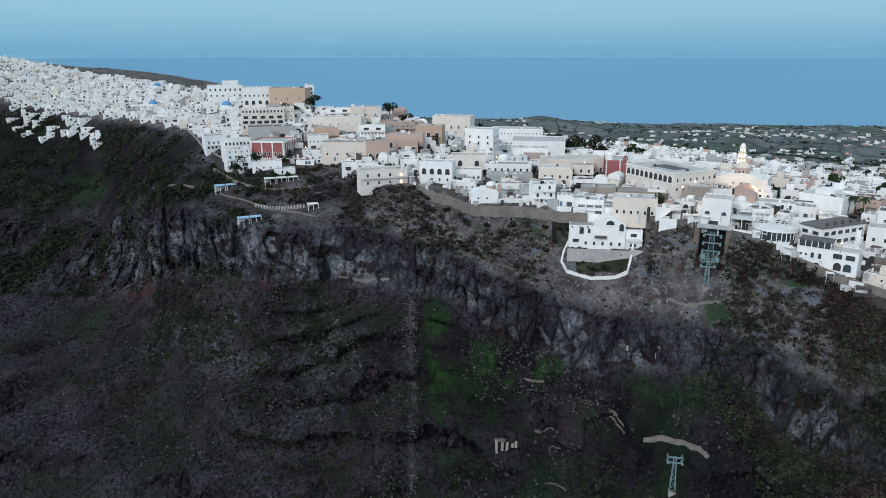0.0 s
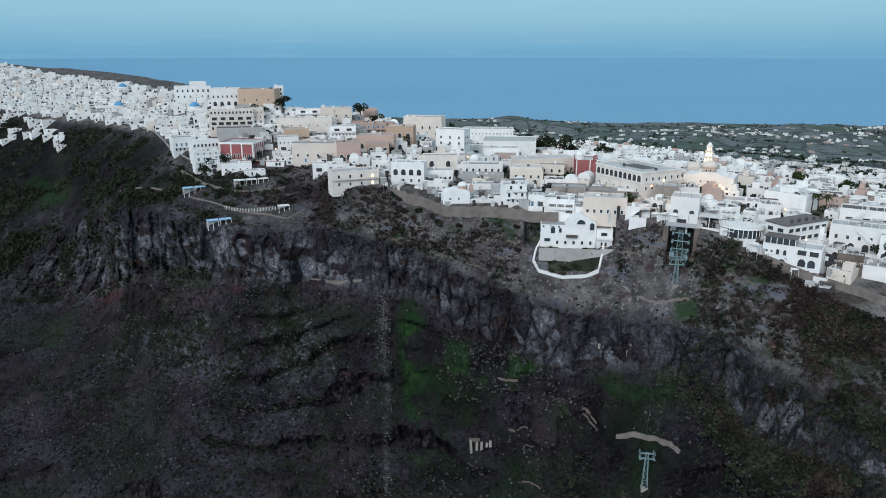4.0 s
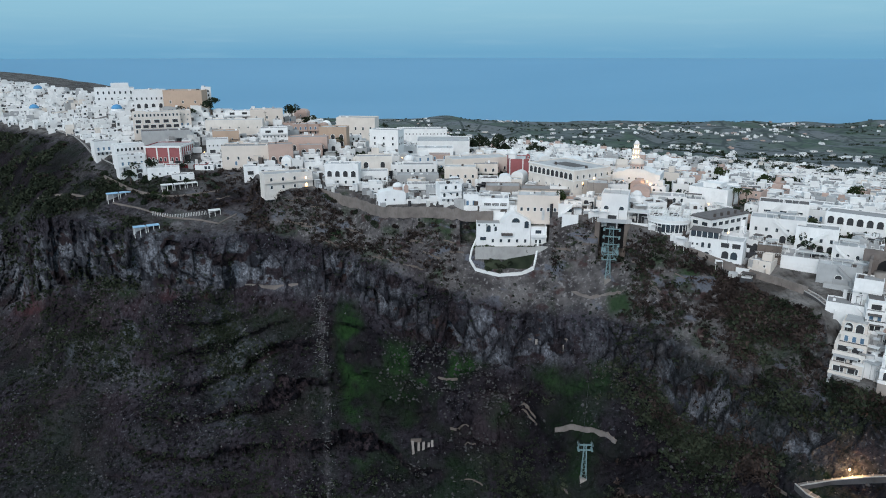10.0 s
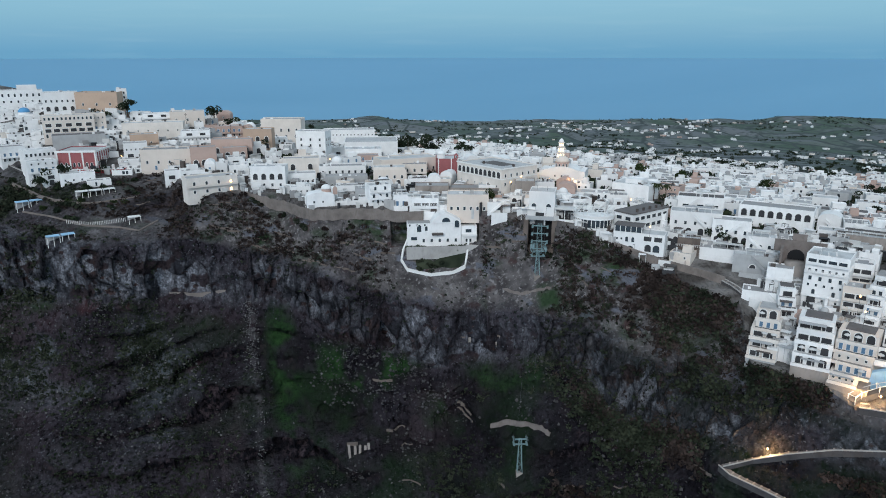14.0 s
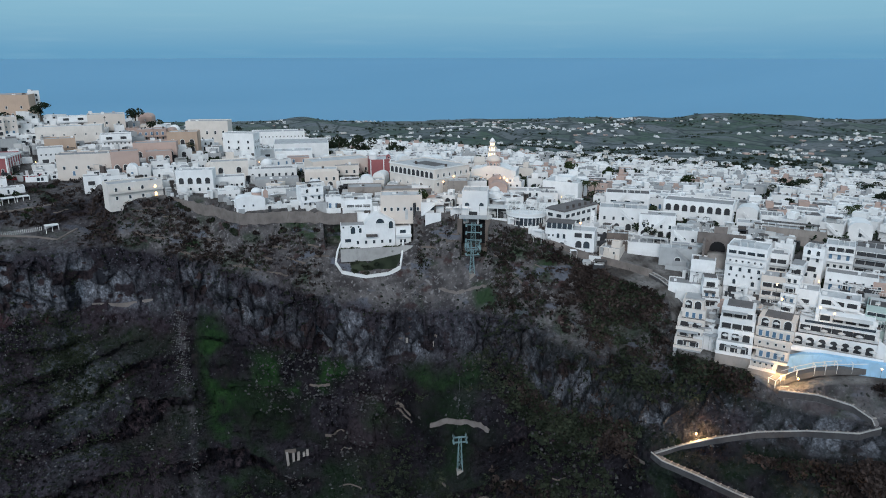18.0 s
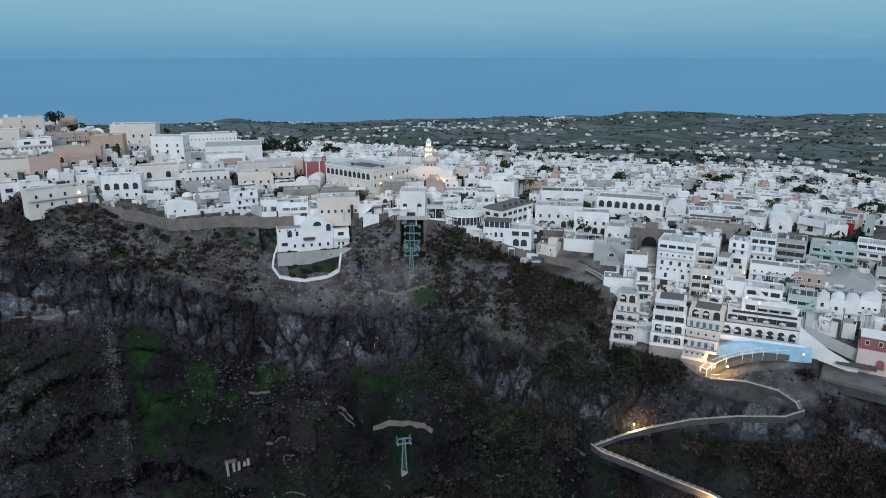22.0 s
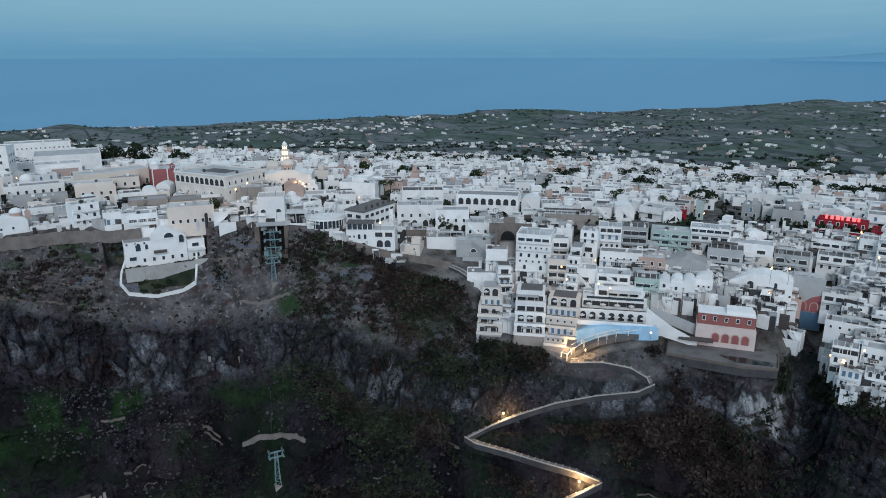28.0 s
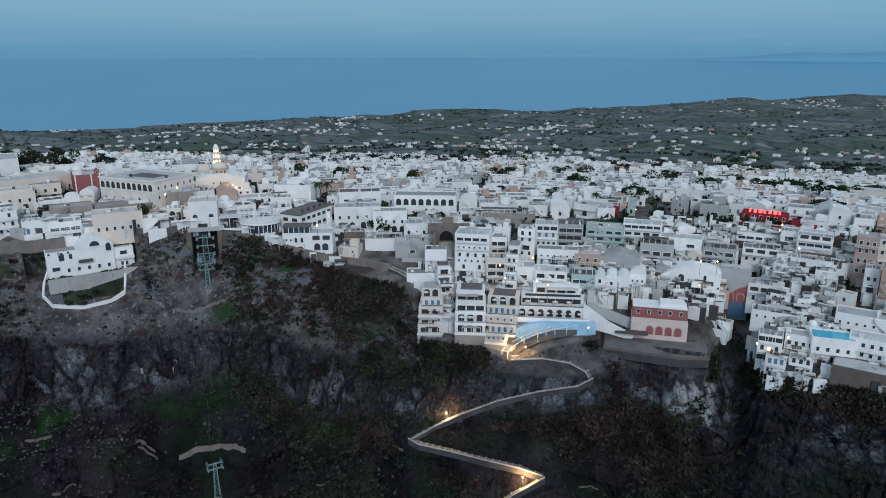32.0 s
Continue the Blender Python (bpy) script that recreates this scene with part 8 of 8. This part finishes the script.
contour_walls("terrace_lines", 60, 5.08, 5.9, -22, 30, 3, 9, 0.3, "stone_wall", "broken dry-stone terrace walls on the upper slope", 3)
contour_walls("terrace_lines", 45, 2.2, 3.7, 2, 60, 3, 10, 0.4, "stone_wall", "half-buried dry-stone walls low on the slope", 4)

# the pergola walk under the pool wall
walk_root = new("pergola_walk", None)
tagged(walk_root, "white pergola walkway curving below the blue pool wall", "pergola")
pw_ = lifted(pool_walk, 3.2)
part("deck", Form().ribbon(pw_, -1.6, 0.4, 2.8), ["paving"], walk_root)
for side in (-1.3, 1.3):
    part("rail_beam", Form().ribbon(offset(pw_, side), 2.1, 2.28, 0.18), ["trim_white"], walk_root)
    for p_ in offset(pw_, side):
        part("post", Form().box(-0.1, -0.1, -1.2, 0.1, 0.1, 2.1), ["trim_white"], walk_root, m=pose(*p_))
for p_, q_ in zip(offset(pw_, -1.6), offset(pw_, 1.6)):
    part("rafter", Form().bar((p_[0], p_[1], p_[2] + 2.35), (q_[0], q_[1], q_[2] + 2.35), 0.13, 0, 4), ["trim_white"], walk_root)

# ---------------------------------------------------------------- trees
SEED = random.Random(5)
MODELS = {}
for key, leaf, lab in (("pine", "pine_leaf", "dark spreading pine with a ragged crown"), ("hedge", "hedge_leaf", "bushy green tree beside a wall")):
    MODELS[key] = [tree(10, 5.5, leaf, SEED, "tree", lab) for _ in range(4)]
first = set()
for x, y, z, h, sp, kind in TREES:
    z = terrain(x, y) - 0.3 if math.hypot(x, y) > 640 else z
    k = SEED.randrange(4)
    src = MODELS[kind][k]
    m = pose(x, y, z, 0, 0, SEED.uniform(0, 360)) @ Matrix.Diagonal((sp / 5.5, sp / 5.5, h / 10, 1))
    ob = src if (kind, k) not in first else copy_thing(src, Matrix())
    ob.matrix_world = m
    tagged(ob, group="trees of the town")
    first.add((kind, k))
for kind in MODELS:
    for k in range(4):
        if (kind, k) not in first:
            b = 30 + 3 * k
            r = line_at(b, 7.4)
            MODELS[kind][k].matrix_world = pose(r * math.sin(radians(b)), r * math.cos(radians(b)), ground(r * math.sin(radians(b)), r * math.cos(radians(b))))
for k in range(230):
    b, s = SEED.uniform(-5, 76), SEED.uniform(7.1, 9.6)
    r = line_at(b, s)
    x, y = r * math.sin(radians(b)), r * math.cos(radians(b))
    if free(x, y, 1):
        ob = copy_thing(MODELS["pine"][k % 4], Matrix())
        q = SEED.uniform(0.5, 1.0)
        ob.matrix_world = pose(x, y, terrain(x, y) - 0.3, 0, 0, SEED.uniform(0, 360)) @ Matrix.Diagonal((q, q, q * 0.8, 1))
pm = palm(8, SEED)
for k, (x, y, z) in enumerate(PALMS):
    ob = pm if k == 0 else copy_thing(pm, Matrix())
    ob.matrix_world = pose(x, y, z, 0, 0, k * 77)

# ---------------------------------------------------------------- lamps
for x, y, z, power in LAMPS:
    root = new("lantern", Form().turned(0, 0, [(0.18, -0.35), (0.3, 0.1), (0.08, 0.4)], 8).mesh("lantern", ["lamp_warm"]))
    root.location = (x, y, z)
    tagged(root, "glowing warm lantern on a bracket", "lamp", "evening lamps")
    part("post", Form().bar((0, 0, -6), (0, 0, -0.35), 0.06), ["cable_steel"], root)
    bulb = new("lamp_light", bpy.data.lights.new("lamp_light", "POINT"))
    bulb.data.energy, bulb.data.color, bulb.data.shadow_soft_size = power * 0.35, (1.0, 0.6, 0.26), 0.4
    bulb.location = (x * (1 - 1.2 / math.hypot(x, y)), y * (1 - 1.2 / math.hypot(x, y)), z + 0.2)

# ---------------------------------------------------------------- scrub and boulders on the slopes
def scatter(name, count, lo, hi, b0, b1, size0, size1, material, label, kind_, seed, keep=None, solid=False):
    g = np.random.default_rng(seed)
    weight = band(AZ, b0 - 3, b0 + 4, b1 - 4, b1 + 3) * (S > lo) * (S < hi) * (keep if keep is not None else 1.0)
    weight = weight.astype(float)
    pick = g.choice(len(weight), count, p=weight / weight.sum())
    nrm_up = np.array([0, 0, 1.0])
    verts, faces = [], []
    base = 0
    for p, sz in zip(P[pick], size0 + (size1 - size0) * g.random(count) ** (3.0 if solid else 1.3)):
        if solid:
            o = np.array([(1, 0, 0), (-1, 0, 0), (0, 1, 0), (0, -1, 0), (0, 0, 1), (0, 0, -1)], float) * sz * g.uniform(0.6, 1.2, (6, 1)) + g.uniform(-.25, .25, (6, 3)) * sz
            verts.append(p + o)
            f = np.array([(0, 2, 4), (2, 1, 4), (1, 3, 4), (3, 0, 4), (2, 0, 5), (1, 2, 5), (3, 1, 5), (0, 3, 5)])
            faces.append(f + base)
            base += 6
        else:
            n = 16
            c = p + g.normal(0, 1, (n, 3)) * [sz * 0.55, sz * 0.55, sz * 0.3] + [0, 0, sz * 0.4]
            a, b = g.normal(0, 1, (n, 3)), g.normal(0, 1, (n, 3))
            a *= (sz * 0.34 / np.linalg.norm(a, axis=1))[:, None]
            b *= (sz * 0.27 / np.linalg.norm(b, axis=1))[:, None]
            verts.append(np.stack([c - a - b, c + a - b, c + a + b, c - a + b], 1).reshape(-1, 3))
            faces.append(np.arange(n * 4).reshape(n, 4) + base)
            base += n * 4
    verts, faces = np.concatenate(verts), np.concatenate(faces)
    me = bpy.data.meshes.new(name)
    k = faces.shape[1]
    me.vertices.add(len(verts)), me.vertices.foreach_set("co", verts.astype(np.float32).ravel())
    me.loops.add(faces.size), me.loops.foreach_set("vertex_index", faces.ravel().astype(np.int32))
    me.polygons.add(len(faces)), me.polygons.foreach_set("loop_start", np.arange(0, faces.size, k, dtype=np.int32))
    me.update(calc_edges=True)
    me.materials.append(MATS[material])
    tagged(new(name, me), label, kind_, kind="stuff")


OFF = np.clip(1 - cliff_zone * 1.1, 0.05, 1) * (calm > 0.35)
SPARE = np.where((S > 5.0) & (AZ < 40) & (AZ > -12), 0.22, 1.0)
lumps = np.clip(rough(P, 30, 4, 7) * 1.4 + 0.35, 0.06, 1) ** 2
gaps = np.clip(0.5 - rough(P, 24, 4, 8) * 1.2, 0.05, 1) ** 2
scatter("scrub", 6500, 2.0, 5.95, -37, 24, 0.3, 1.1, "green_scrub", "low grey-green scrub on the dark slope", "scrub", 1, lumps * OFF * SPARE)
scatter("scrub", 5500, 2.0, 5.95, 26, 78, 0.5, 1.8, "brown_scrub", "brown thorny bushes on the dark slope", "scrub", 2, lumps * OFF * SPARE)
scatter("scrub", 5000, 2.0, 5.95, 20, 78, 0.5, 1.7, "green_scrub", "low grey-green scrub on the dark slope", "scrub", 3, gaps * OFF * SPARE)
scatter("scrub", 1500, 5.05, 5.97, -37, 30, 0.5, 1.7, "brown_scrub", "brown thorny bushes on the dark slope", "scrub", 4, gaps * OFF)
scatter("boulders", 4200, 2.0, 3.95, -37, 44, 0.2, 1.0, "boulder_rock", "scattered grey lava boulders", "boulders", 5, gaps, True)
scatter("scrub", 8000, 3.9, 5.9, -38, -17, 0.6, 2.2, "green_scrub", "low grey-green scrub on the dark slope", "scrub", 9, np.clip(1 - cliff_zone * face_, 0.05, 1) * gaps * (calm > 0.35))
scatter("boulders", 350, 2.0, 3.9, -37, 30, 0.2, 0.8, "weathered_rock", "pale fallen stones", "boulders", 6, gaps, True)
scatter("boulders", 900, 1.6, 3.95, -8, 3, 0.15, 0.6, "weathered_rock", "pale stones strewn down a gully", "boulders", 16, np.clip(1 - np.abs(AZ + 2.5 - 0.045 * (DIP + 19.6) - rough(P, 25, 2, 89) * 0.9) / 1.1, 0, 1) ** 2 * mottle + 0.001, True)
scatter("boulders", 1500, 2.2, 3.95, -30, -6, 0.2, 0.8, "weathered_rock", "grey lava rubble below the cliff", "boulders", 17, scree_ + 0.01, True)
scatter("scrub", 3000, 2.2, 3.95, -30, -6, 0.4, 1.2, "green_scrub", "grey-green tufts on the rubble below the cliff", "scrub", 18, scree_ + 0.02)
scatter("scrub", 800, 5.1, 5.97, 27, 42, 0.7, 1.9, "brown_scrub", "rust-brown bushes below the first houses", "scrub", 19, lumps + 0.15)
scatter("scrub", 700, 4.6, 5.97, 25, 40, 0.7, 1.8, "green_scrub", "olive-green bushes below the first houses", "scrub", 20, gaps + 0.05)
FARG = np.clip(wave(P, 60, 9), -1, 1) > 0.25
scatter("far_trees", 4200, 7.9, 11.2, -8, 76, 1.5, 4.0, "pine_leaf", "dark hedgerow trees and bushes on the plain", "trees", 7, FARG)
scatter("far_trees", 3400, 6.6, 8.3, 0, 78, 1.2, 3.0, "pine_leaf", "dark bushes between the houses", "trees", 8)
